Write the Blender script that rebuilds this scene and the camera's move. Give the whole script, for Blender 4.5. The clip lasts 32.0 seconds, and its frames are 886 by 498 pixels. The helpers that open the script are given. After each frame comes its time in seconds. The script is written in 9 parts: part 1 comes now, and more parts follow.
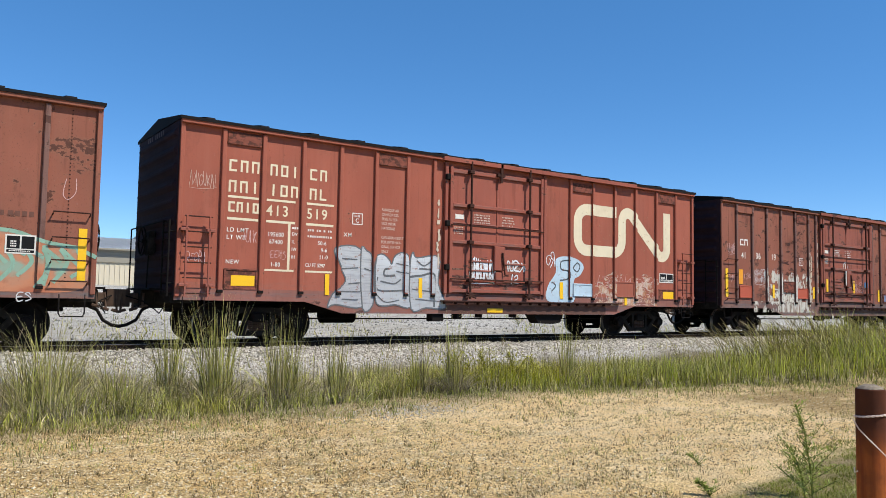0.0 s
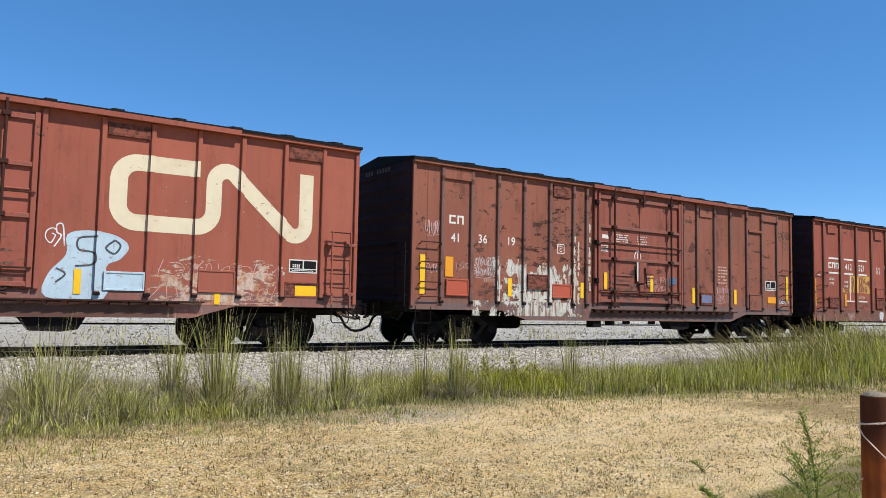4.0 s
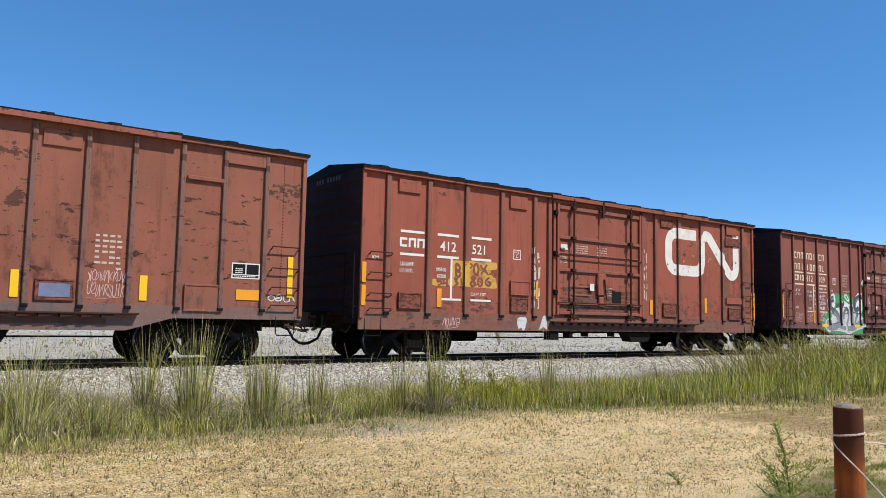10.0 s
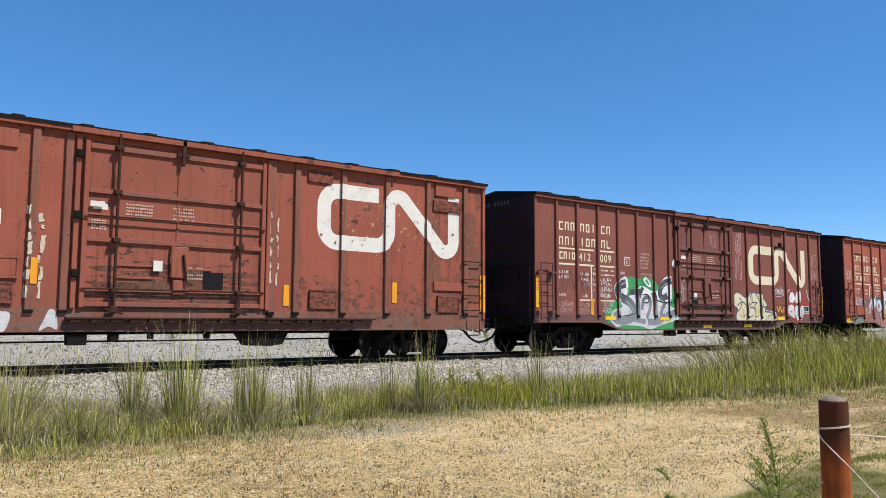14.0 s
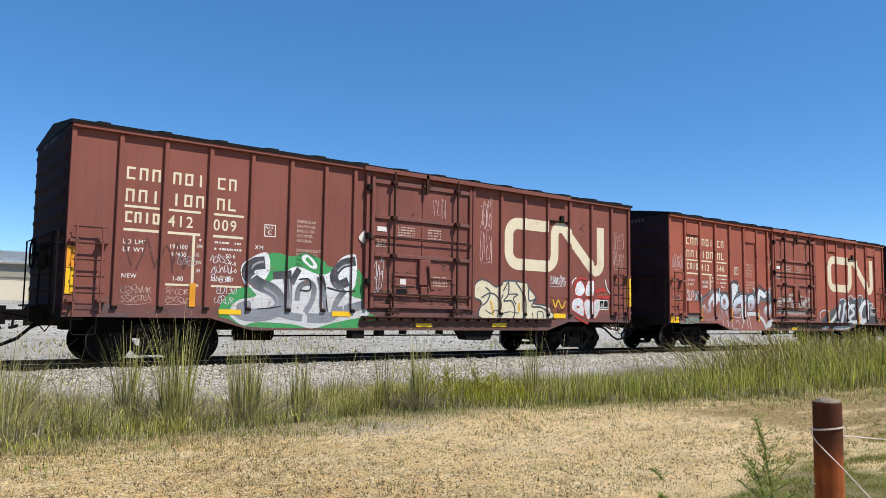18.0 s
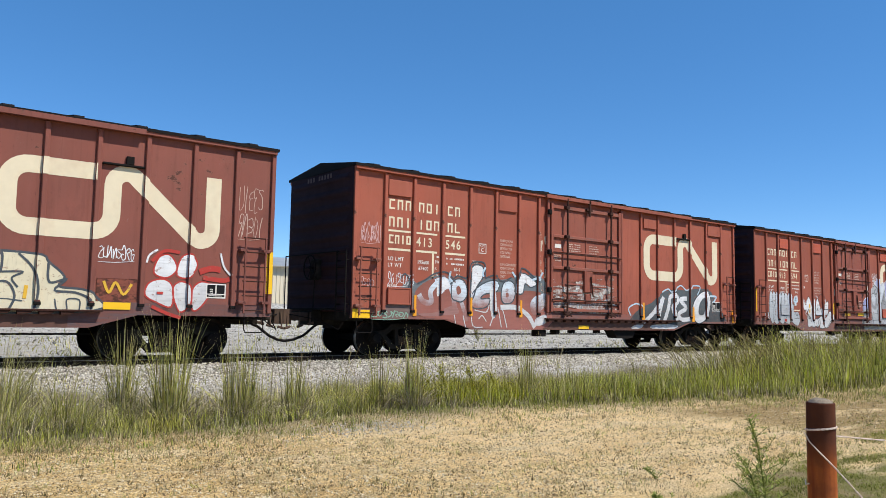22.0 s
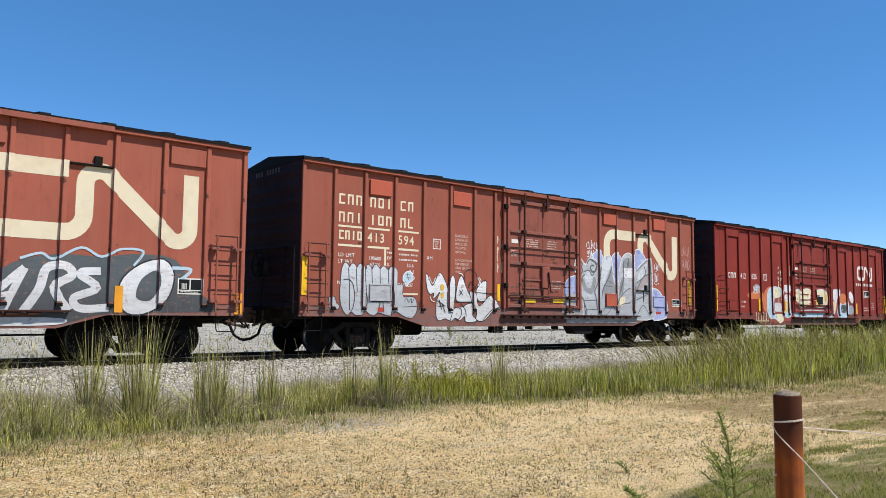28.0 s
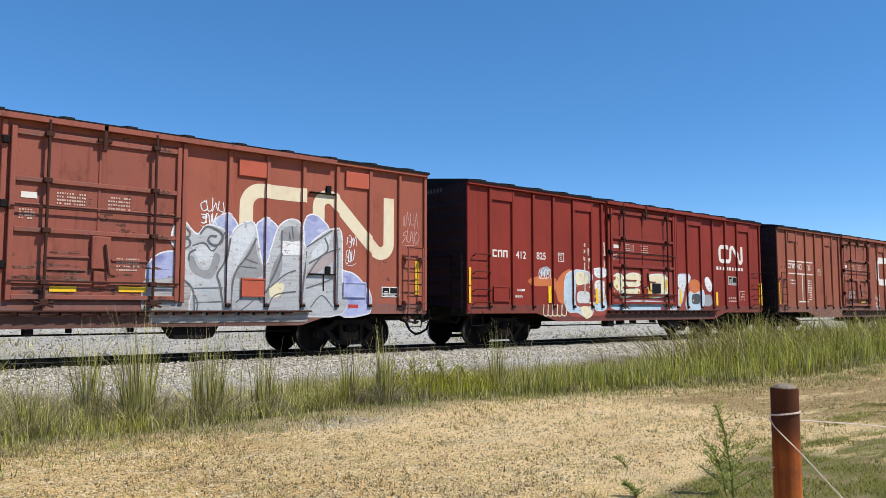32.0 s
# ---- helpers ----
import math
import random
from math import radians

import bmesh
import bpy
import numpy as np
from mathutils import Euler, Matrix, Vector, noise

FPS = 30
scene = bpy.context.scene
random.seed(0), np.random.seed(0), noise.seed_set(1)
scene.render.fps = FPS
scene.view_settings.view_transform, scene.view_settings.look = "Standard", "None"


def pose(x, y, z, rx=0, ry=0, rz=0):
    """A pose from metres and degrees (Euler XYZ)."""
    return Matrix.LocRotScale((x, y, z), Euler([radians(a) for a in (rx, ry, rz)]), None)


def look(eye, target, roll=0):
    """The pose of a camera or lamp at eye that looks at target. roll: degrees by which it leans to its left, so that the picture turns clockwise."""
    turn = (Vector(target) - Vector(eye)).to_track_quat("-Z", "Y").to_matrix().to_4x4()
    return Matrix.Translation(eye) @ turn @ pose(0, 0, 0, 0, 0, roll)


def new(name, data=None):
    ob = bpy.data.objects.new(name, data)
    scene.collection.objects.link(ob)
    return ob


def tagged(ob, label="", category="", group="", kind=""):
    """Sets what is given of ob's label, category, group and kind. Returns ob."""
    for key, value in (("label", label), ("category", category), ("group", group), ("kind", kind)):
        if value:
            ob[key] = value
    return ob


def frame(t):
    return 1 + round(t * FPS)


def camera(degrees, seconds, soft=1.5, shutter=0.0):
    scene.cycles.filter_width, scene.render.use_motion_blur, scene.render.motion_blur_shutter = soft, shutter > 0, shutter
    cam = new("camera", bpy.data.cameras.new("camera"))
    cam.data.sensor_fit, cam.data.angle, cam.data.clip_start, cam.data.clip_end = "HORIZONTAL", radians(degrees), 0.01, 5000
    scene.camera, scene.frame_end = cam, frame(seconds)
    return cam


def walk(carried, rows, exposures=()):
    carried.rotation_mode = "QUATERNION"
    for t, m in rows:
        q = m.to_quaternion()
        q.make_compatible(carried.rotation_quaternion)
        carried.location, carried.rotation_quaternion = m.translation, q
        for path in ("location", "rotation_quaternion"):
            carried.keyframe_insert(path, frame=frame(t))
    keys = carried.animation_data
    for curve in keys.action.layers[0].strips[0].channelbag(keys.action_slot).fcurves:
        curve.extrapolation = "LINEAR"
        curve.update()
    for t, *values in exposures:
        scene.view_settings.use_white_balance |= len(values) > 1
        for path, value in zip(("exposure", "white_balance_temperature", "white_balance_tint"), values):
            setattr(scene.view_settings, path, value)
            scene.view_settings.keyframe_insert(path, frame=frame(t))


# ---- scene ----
from mathutils.geometry import delaunay_2d_cdt

# ================= camera and its way =================
EYE = (0.0, 0.0, 1.6)
cam = camera(60.29, 32.0, soft=0.85)
PATH = [(0, -35.21, 3.82, -1.02), (0.5, -35.20, 3.90, -0.86), (1, -35.34, 3.94, -0.74), (1.5, -35.26, 3.86, -0.62), (2, -35.29, 3.97, -0.70), (2.5, -35.32, 4.00, -0.75), (3, -35.17, 4.11, -0.96), (3.5, -35.06, 4.17, -1.11), (5.5, -34.17, 4.66, -0.59), (6, -33.86, 4.72, -0.39), (6.5, -34.23, 4.80, -0.59), (7, -34.91, 5.08, -0.75), (7.5, -35.42, 5.15, -0.76), (8, -35.59, 5.08, -0.73), (8.5, -36.17, 5.08, -0.88), (9, -36.46, 5.14, -0.87), (9.5, -36.56, 5.22, -1.02), (10, -36.61, 5.23, -1.14), (10.5, -36.73, 5.18, -0.86), (11, -36.77, 5.20, -0.80), (11.5, -36.90, 5.26, -0.69), (12, -36.99, 5.06, -0.74), (12.5, -37.27, 5.15, -0.76), (13, -37.56, 5.22, -0.62), (13.5, -37.68, 5.23, -0.51), (14, -37.52, 5.22, -0.29), (14.5, -37.54, 5.18, -0.26), (16.5, -37.87, 5.22, -0.42), (17, -37.75, 5.09, -0.70), (17.5, -37.81, 5.08, -0.95), (18, -37.84, 5.09, -0.81), (18.5, -37.97, 5.12, -0.86), (19, -38.05, 5.13, -0.88), (19.5, -38.05, 5.13, -0.88), (20, -38.15, 5.15, -0.84), (20.5, -38.13, 5.21, -0.90), (21, -38.27, 5.11, -1.02), (21.5, -38.35, 5.09, -0.96), (22, -38.21, 5.02, -1.05), (22.5, -38.37, 5.03, -1.05), (23, -38.47, 4.87, -0.95), (23.5, -38.56, 4.96, -0.82), (24, -38.68, 5.00, -0.78), (24.5, -38.59, 5.07, -0.83), (25, -38.90, 5.08, -0.92), (25.5, -39.15, 5.16, -1.04), (26, -39.25, 5.13, -1.08), (26.5, -39.63, 4.93, -1.15), (28.5, -40.34, 4.83, -0.45), (29, -40.11, 4.77, -0.06), (29.5, -40.09, 4.82, 0.38), (30, -39.94, 4.71, 0.41), (30.5, -40.28, 4.64, 0.32), (31, -40.42, 4.61, -0.03), (31.5, -40.42, 4.56, -0.02), (32, -40.45, 4.58, 0.01)]
walk(cam, [(t, pose(*EYE, 90 + p, r, y)) for t, y, p, r in PATH], exposures=[(0, 0.45), (32, 0.45)])

# metres that the train has rolled at each of the times above
TIMES = [row[0] for row in PATH]
ROLLED = [0.00, 1.46, 2.93, 4.42, 5.91, 7.40, 8.89, 10.40, 16.48, 17.98, 19.48, 20.96, 22.45, 23.93, 25.41, 26.89, 28.36, 29.84, 31.31, 32.78, 34.25, 35.71, 37.17, 38.62, 40.08, 41.53, 42.98, 48.75, 50.19, 51.63, 53.07, 54.50, 55.94, 57.38, 58.82, 60.28, 61.75, 63.23, 64.71, 66.18, 67.66, 69.12, 70.58, 72.03, 73.47, 74.93, 76.40, 77.88, 83.91, 85.42, 86.93, 88.44, 89.94, 91.44, 92.95, 94.46]

# ================= light =================
SUN = Vector((0.58, -1.0, 1.5)).normalized()      # towards the sun
sun_data = bpy.data.lights.new("sun", "SUN")
sun_data.energy, sun_data.angle, sun_data.color = 4.2, radians(0.53), (1.0, 0.955, 0.88)
sun = new("sun", sun_data)
sun.matrix_world = look(SUN * 60, (0, 0, 0))
world = bpy.data.worlds.new("sky")
scene.world = world
world.use_nodes = True
wn = world.node_tree.nodes
sky = wn.new("ShaderNodeTexSky")
sky.sky_type, sky.sun_disc = "NISHITA", False
sky.sun_elevation = math.asin(SUN.z)
sky.sun_rotation = math.atan2(SUN.x, SUN.y)
sky.air_density, sky.dust_density, sky.ozone_density, sky.altitude = 1.1, 0.0, 2.2, 4200
wn["Background"].inputs[1].default_value = 0.136
tone = wn.new("ShaderNodeHueSaturation")           # the deep blue of a dry clear day
tone.inputs["Saturation"].default_value = 1.26
tone.inputs["Hue"].default_value = 0.5015
world.node_tree.links.new(sky.outputs[0], tone.inputs["Color"])
even = wn.new("ShaderNodeMix")                     # thin even haze: little change from the horizon upwards
even.data_type = "RGBA"
even.inputs[0].default_value = 0.31
even.inputs[7].default_value = (0.50, 1.63, 3.45, 1)
world.node_tree.links.new(tone.outputs[0], even.inputs[6])
world.node_tree.links.new(even.outputs[2], wn["Background"].inputs[0])

# ================= materials =================


class Nodes:
    """A short hand for node trees."""

    def __init__(self, name):
        self.mat = bpy.data.materials.new(name)
        self.mat.use_nodes = True
        self.t = self.mat.node_tree
        self.bsdf = self.t.nodes["Principled BSDF"]
        self.tex = self.add("ShaderNodeTexCoord").outputs["Object"]

    def add(self, kind, **props):
        n = self.t.nodes.new(kind)
        for k, v in props.items():
            setattr(n, k, v)
        return n

    def put(self, socket, value):
        if hasattr(value, "is_linked"):
            self.t.links.new(value, socket)
        else:
            socket.default_value = value

    def noise(self, scale, detail=4.0, rough=0.55, stretch=(1, 1, 1), vec=None, move=0.0):
        m = self.add("ShaderNodeMapping")
        self.put(m.inputs["Vector"], vec or self.tex)
        m.inputs["Scale"].default_value = stretch
        m.inputs["Location"].default_value = (move, move * 0.7, move * 1.3)
        n = self.add("ShaderNodeTexNoise")
        self.put(n.inputs["Vector"], m.outputs[0])
        n.inputs["Scale"].default_value, n.inputs["Detail"].default_value, n.inputs["Roughness"].default_value = scale, detail, rough
        return n.outputs["Fac"]

    def voronoi(self, scale, feature="F1", out="Color", stretch=(1, 1, 1)):
        m = self.add("ShaderNodeMapping")
        self.put(m.inputs["Vector"], self.tex)
        m.inputs["Scale"].default_value = stretch
        n = self.add("ShaderNodeTexVoronoi", feature=feature)
        self.put(n.inputs["Vector"], m.outputs[0])
        n.inputs["Scale"].default_value = scale
        return n.outputs[out]

    def ramp(self, fac, *stops):
        r = self.add("ShaderNodeValToRGB")
        self.put(r.inputs[0], fac)
        while len(r.color_ramp.elements) < len(stops):
            r.color_ramp.elements.new(0.5)
        for e, (p, c) in zip(r.color_ramp.elements, stops):
            e.position, e.color = p, ((c, c, c, 1) if isinstance(c, (int, float)) else (*c, 1))
        return r.outputs[0]

    def mix(self, fac, a, b, mode="MIX"):
        m = self.add("ShaderNodeMix", data_type="RGBA", blend_type=mode)
        self.put(m.inputs[0], fac)
        for s, v in ((m.inputs[6], a), (m.inputs[7], b)):
            self.put(s, (*v, 1) if isinstance(v, tuple) and len(v) == 3 else v)
        return m.outputs[2]

    def math(self, op, a, b=0.0):
        m = self.add("ShaderNodeMath", operation=op)
        self.put(m.inputs[0], a), self.put(m.inputs[1], b)
        return m.outputs[0]

    def bump(self, height, strength=0.3, distance=0.01):
        b = self.add("ShaderNodeBump")
        self.put(b.inputs["Height"], height)
        b.inputs["Strength"].default_value, b.inputs["Distance"].default_value = strength, distance
        self.put(self.bsdf.inputs["Normal"], b.outputs[0])

    def done(self, color, rough=0.7, metal=0.0, spec=0.5):
        self.put(self.bsdf.inputs["Base Color"], (*color, 1) if isinstance(color, tuple) else color)
        self.put(self.bsdf.inputs["Roughness"], rough)
        self.put(self.bsdf.inputs["Metallic"], metal)
        self.put(self.bsdf.inputs["Specular IOR Level"], spec)
        return self.mat


def scaled(c, k):
    return tuple(min(1.0, v * k) for v in c)


def car_paint(name, c, rust=0.35, chalk=0.15, seed=0.0):
    """Old oxide-red wagon paint: chalked, streaked downwards, rust where it has gone."""
    n = Nodes(name)
    big = n.noise(0.55, 3, 0.5, move=seed)
    streak = n.noise(3.0, 5, 0.6, (1.6, 1.6, 0.12), move=seed + 3)
    col = n.mix(n.ramp(big, (0.3, 0.0), (0.7, 1.0)), scaled(c, 0.84), scaled(c, 1.12))
    col = n.mix(n.ramp(n.noise(1.7, 5, 0.65, (1, 1, 0.6), move=seed + 21), (0.35, 0.0), (0.7, 0.5)), col, (c[0] * 0.80, c[1] * 0.95, c[2] * 1.0))
    col = n.mix(n.ramp(streak, (0.48, 0.0), (0.75, chalk)), col, (c[0] * 1.25, c[1] * 1.9, c[2] * 2.2))
    run = n.noise(9.0, 4, 0.6, (1.0, 1.0, 0.05), move=seed + 5)
    col = n.mix(n.ramp(run, (0.56, 0.0), (0.72, 0.55 * rust + 0.1)), col, scaled(c, 0.42))
    col = n.mix(n.ramp(n.noise(2.2, 6, 0.7, (1, 1, 0.5), move=seed + 9), (0.57, 0.0), (0.74, rust)), col, (0.055, 0.022, 0.016))
    col = n.mix(n.ramp(n.noise(38, 3, 0.6), (0.60, 0.0), (0.72, 0.45 * rust)), col, (0.05, 0.020, 0.013))
    col = n.mix(n.ramp(n.noise(17, 5, 0.7, (1, 1, 0.7), move=seed + 2), (0.66, 0.0), (0.74, 0.5)), col, (c[0] * 1.1, c[1] * 2.4, c[2] * 3.0))
    scab = n.math("ADD", n.noise(3.4, 6, 0.72, (0.75, 1, 1.25), move=seed + 31), n.math("MULTIPLY", n.noise(0.7, 3, 0.5, move=seed + 37), 0.55))
    edge = 1.02 - 0.13 * rust
    col = n.mix(n.ramp(scab, (edge - 0.03, 0.0), (edge, 0.45)), col, (c[0] * 1.05, c[1] * 1.5, c[2] * 1.5))
    col = n.mix(n.ramp(scab, (edge, 0.0), (edge + 0.02, 0.9)), col, n.mix(n.noise(25, 4, 0.7), (0.040, 0.018, 0.014), (0.11, 0.042, 0.028)))
    sep = n.add("ShaderNodeSeparateXYZ")
    n.put(sep.inputs[0], n.tex)
    reach = n.math("ADD", sep.outputs[2], n.math("MULTIPLY", n.math("SUBTRACT", n.noise(1.4, 5, 0.65, move=seed + 44), 0.5), 1.6))
    low = n.ramp(n.math("SUBTRACT", reach, 0.7), (0.15, 1.0), (0.75, 0.0))
    rub = n.ramp(n.noise(5.0, 6, 0.72, (0.28, 1, 2.6), move=seed + 51), (0.46, 0.0), (0.62, 0.75))
    col = n.mix(n.math("MULTIPLY", low, rub), col, n.mix(n.noise(11, 5, 0.7, (0.5, 1, 2)), (c[0] * 0.30, c[1] * 0.5, c[2] * 0.7), (c[0] * 0.85, c[1] * 1.9, c[2] * 2.4)))
    spots = n.ramp(n.noise(21, 5, 0.75, (1, 1, 0.45), move=seed + 60), (0.63, 0.0), (0.68, 0.2 + 0.7 * rust))
    col = n.mix(spots, col, (0.045, 0.019, 0.014))
    n.bump(n.math("ADD", n.noise(2.2, 3, 0.5, (1, 1, 0.5)), n.math("MULTIPLY", n.noise(60, 3), 0.06)), 0.42, 0.022)
    return n.done(col, n.ramp(streak, (0.3, 0.58), (0.8, 0.78)), spec=0.18)


def rubbed_off(n, col):
    """Scuffs where sprayed paint has gone down to the red beneath."""
    col = n.mix(n.ramp(n.noise(8.0, 6, 0.74, (0.8, 1, 1.2), move=61), (0.585, 0.0), (0.63, 0.7)), col, (0.24, 0.115, 0.085))
    return n.mix(n.ramp(n.noise(14, 4, 0.65, (1.5, 1, 0.12), move=67), (0.58, 0.0), (0.72, 0.35)), col, (0.20, 0.13, 0.11))


def faded(name, top, low, z0, z1, streak=0.0):
    """Spray paint that fades from one colour to another over its height, with hurried sideways strokes."""
    n = Nodes(name)
    sep = n.add("ShaderNodeSeparateXYZ")
    n.put(sep.inputs[0], n.tex)
    u = n.math("DIVIDE", n.math("SUBTRACT", n.math("ADD", sep.outputs[2], n.math("MULTIPLY", n.math("SUBTRACT", n.noise(2.2, 4, 0.6), 0.5), 0.9)), z0), z1 - z0)
    col = n.mix(n.ramp(u, (0.25, 0.0), (0.75, 1.0)), low, top)
    lines = n.noise(7.0, 4, 0.6, (0.35, 1, 3.2), move=3)
    col = n.mix(n.ramp(lines, (0.45, 0.0), (0.70, streak)), col, scaled(low, 0.45))
    col = n.mix(n.ramp(n.noise(1.3, 5, 0.65, move=8), (0.52, 0.0), (0.72, 0.4)), col, scaled(low, 0.6))
    return n.done(rubbed_off(n, col), 0.6, spec=0.25)


def mottled(name, *colours):
    """Spray paint of several colours that run into one another."""
    n = Nodes(name)
    k = len(colours)
    a = n.noise(1.6, 3, 0.5, (1, 1, 1.5), move=2)
    col = n.ramp(a, *[(0.32 + 0.36 * i / (k - 1), c) for i, c in enumerate(colours)])
    col = n.mix(n.ramp(n.noise(7, 4, 0.6), (0.55, 0.0), (0.75, 0.4)), col, scaled(colours[0], 0.6))
    return n.done(col, 0.55, spec=0.35)


def plain(name, c, rough=0.6, metal=0.0, vary=0.25, scale=6.0, spec=0.4, bump=0.15, dirt=None):
    n = Nodes(name)
    col = n.mix(n.noise(scale, 5, 0.6), scaled(c, 1 - vary), scaled(c, 1 + vary))
    col = n.mix(n.ramp(n.noise(scale * 0.25, 4, 0.6, move=5), (0.55, 0.0), (0.75, 0.45)), col, dirt or scaled(c, 0.55))
    n.bump(n.noise(scale * 6, 3), bump, 0.004)
    return n.done(col, rough, metal, spec)


# wagon ends face away from the sun; their shade is in this dark colour
M_SHADE_END = plain("shaded_end_paint", (0.040, 0.021, 0.024), 0.85, vary=0.3, scale=3, spec=0.08)
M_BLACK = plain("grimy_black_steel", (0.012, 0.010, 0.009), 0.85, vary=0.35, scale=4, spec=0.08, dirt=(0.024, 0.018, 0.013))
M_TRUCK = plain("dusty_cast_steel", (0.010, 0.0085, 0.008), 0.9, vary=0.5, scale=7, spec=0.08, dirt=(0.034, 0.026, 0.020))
M_TREAD = plain("worn_bright_steel", (0.32, 0.30, 0.28), 0.35, 0.9, vary=0.15)
M_RAIL = plain("rusted_rail_steel", (0.030, 0.021, 0.016), 0.9, 0.0, vary=0.4, scale=8, spec=0.08)
M_ROOF = plain("weathered_roof_steel", (0.010, 0.008, 0.008), 0.85, 0.0, vary=0.3, scale=2, spec=0.15)
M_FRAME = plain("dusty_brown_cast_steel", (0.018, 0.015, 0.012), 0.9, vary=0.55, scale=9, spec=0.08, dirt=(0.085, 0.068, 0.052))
M_DRAFT = plain("rusty_brown_coupler_steel", (0.070, 0.040, 0.026), 0.9, vary=0.5, scale=9, dirt=(0.13, 0.085, 0.055))
M_RUST = plain("rust_brown_steel", (0.10, 0.040, 0.022), 0.85, vary=0.4, scale=7)
M_YELLOW = plain("yellow_reflective_sheet", (0.80, 0.46, 0.010), 0.45, vary=0.06, scale=5)
M_ORANGE = plain("aged_orange_reflective_sheet", (0.72, 0.29, 0.012), 0.5, vary=0.08, scale=5)
M_CREAM = plain("cream_lettering_paint", (0.66, 0.57, 0.40), 0.7, vary=0.10, scale=5, dirt=(0.48, 0.34, 0.22))
M_WHITE = plain("white_stencil_paint", (0.66, 0.62, 0.56), 0.7, vary=0.12, scale=8, dirt=(0.45, 0.36, 0.30))
M_FAINT = plain("worn_white_stencil_paint", (0.52, 0.38, 0.31), 0.75, vary=0.25, scale=14, dirt=(0.26, 0.10, 0.07))
M_ENDMARK = plain("faded_end_stencil", (0.15, 0.10, 0.09), 0.85, vary=0.4, scale=20, spec=0.08)
M_TIE = plain("creosoted_sleeper_wood", (0.060, 0.047, 0.038), 0.9, vary=0.4, scale=9)

# ================= mesh helpers =================
RAIL_Z = 0.63          # top of the rails over the gravel yard
TRACK_Y = 16.43        # middle of the track


def finish(bm, name, mat, smooth=False):
    me = bpy.data.meshes.new(name)
    bm.normal_update()
    bm.to_mesh(me)
    bm.free()
    for m in (mat if isinstance(mat, (list, tuple)) else [mat]):
        me.materials.append(m)
    if smooth:
        me.shade_smooth()
    return me


def part(name, bm, mat, parent=None, label="", smooth=False):
    """Links a bmesh (or a finished mesh) as one object under a thing or a part."""
    me = bm if isinstance(bm, bpy.types.Mesh) else finish(bm, name, mat, smooth)
    ob = new(name, me)
    if parent:
        ob.parent = parent
    if label:
        ob["label"] = label
    return ob


def box(bm, x0, x1, y0, y1, z0, z1, bevel=0.0):
    """A box, with its edges rounded off a little."""
    b = bmesh.new()
    bmesh.ops.create_cube(b, size=1)
    for v in b.verts:
        v.co = Vector(((x0 + x1) / 2 + v.co.x * (x1 - x0), (y0 + y1) / 2 + v.co.y * (y1 - y0), (z0 + z1) / 2 + v.co.z * (z1 - z0)))
    if bevel:
        bmesh.ops.bevel(b, geom=list(b.edges), offset=bevel, segments=1, affect="EDGES")
    merge(bm, b)
    return bm


def merge(bm, b):
    me = bpy.data.meshes.new("scratch")
    b.to_mesh(me)
    b.free()
    bm.from_mesh(me)
    bpy.data.meshes.remove(me)


def rod(bm, a, b, r, n=8, r2=None):
    a, b = Vector(a), Vector(b)
    t = bmesh.new()
    bmesh.ops.create_cone(t, cap_ends=True, segments=n, radius1=r, radius2=r if r2 is None else r2, depth=(b - a).length)
    m = Matrix.Translation((a + b) / 2) @ (b - a).to_track_quat("Z", "Y").to_matrix().to_4x4()
    bmesh.ops.transform(t, matrix=m, verts=t.verts)
    merge(bm, t)
    return bm


def tube(bm, pts, r, n=7):
    """A bent rod through some points."""
    pts = [Vector(p) for p in pts]
    rings = []
    for i, p in enumerate(pts):
        d = (pts[min(i + 1, len(pts) - 1)] - pts[max(i - 1, 0)]).normalized()
        q = d.to_track_quat("Z", "Y")
        rings.append([bm.verts.new(p + q @ Vector((r * math.cos(k * math.tau / n), r * math.sin(k * math.tau / n), 0))) for k in range(n)])
    for a, b in zip(rings, rings[1:]):
        for k in range(n):
            bm.faces.new((a[k], a[(k + 1) % n], b[(k + 1) % n], b[k]))
    bm.faces.new(rings[0][::-1]), bm.faces.new(rings[-1])
    return bm


def prism(bm, outline, y0, y1):
    """A plate: an outline in x, z, drawn out from y0 to y1."""
    a = [bm.verts.new((x, y0, z)) for x, z in outline]
    b = [bm.verts.new((x, y1, z)) for x, z in outline]
    bm.faces.new(a), bm.faces.new(b[::-1])
    for i in range(len(a)):
        j = (i + 1) % len(a)
        bm.faces.new((a[j], a[i], b[i], b[j]))
    bmesh.ops.recalc_face_normals(bm, faces=bm.faces)
    return bm


def lathe(bm, profile, n=24, axis="Y", at=(0, 0, 0)):
    """Turns a profile of (radius, along) round an axis."""
    rings = []
    for r, h in profile:
        ring = []
        for k in range(n):
            c, s = r * math.cos(k * math.tau / n), r * math.sin(k * math.tau / n)
            co = {"Y": (c, h, s), "Z": (c, s, h), "X": (h, c, s)}[axis]
            ring.append(bm.verts.new(Vector(co) + Vector(at)))
        rings.append(ring)
    for a, b in zip(rings, rings[1:]):
        for k in range(n):
            bm.faces.new((a[k], a[(k + 1) % n], b[(k + 1) % n], b[k]))
    bm.faces.new(rings[0]), bm.faces.new(rings[-1])
    bmesh.ops.recalc_face_normals(bm, faces=bm.faces)
    return bm


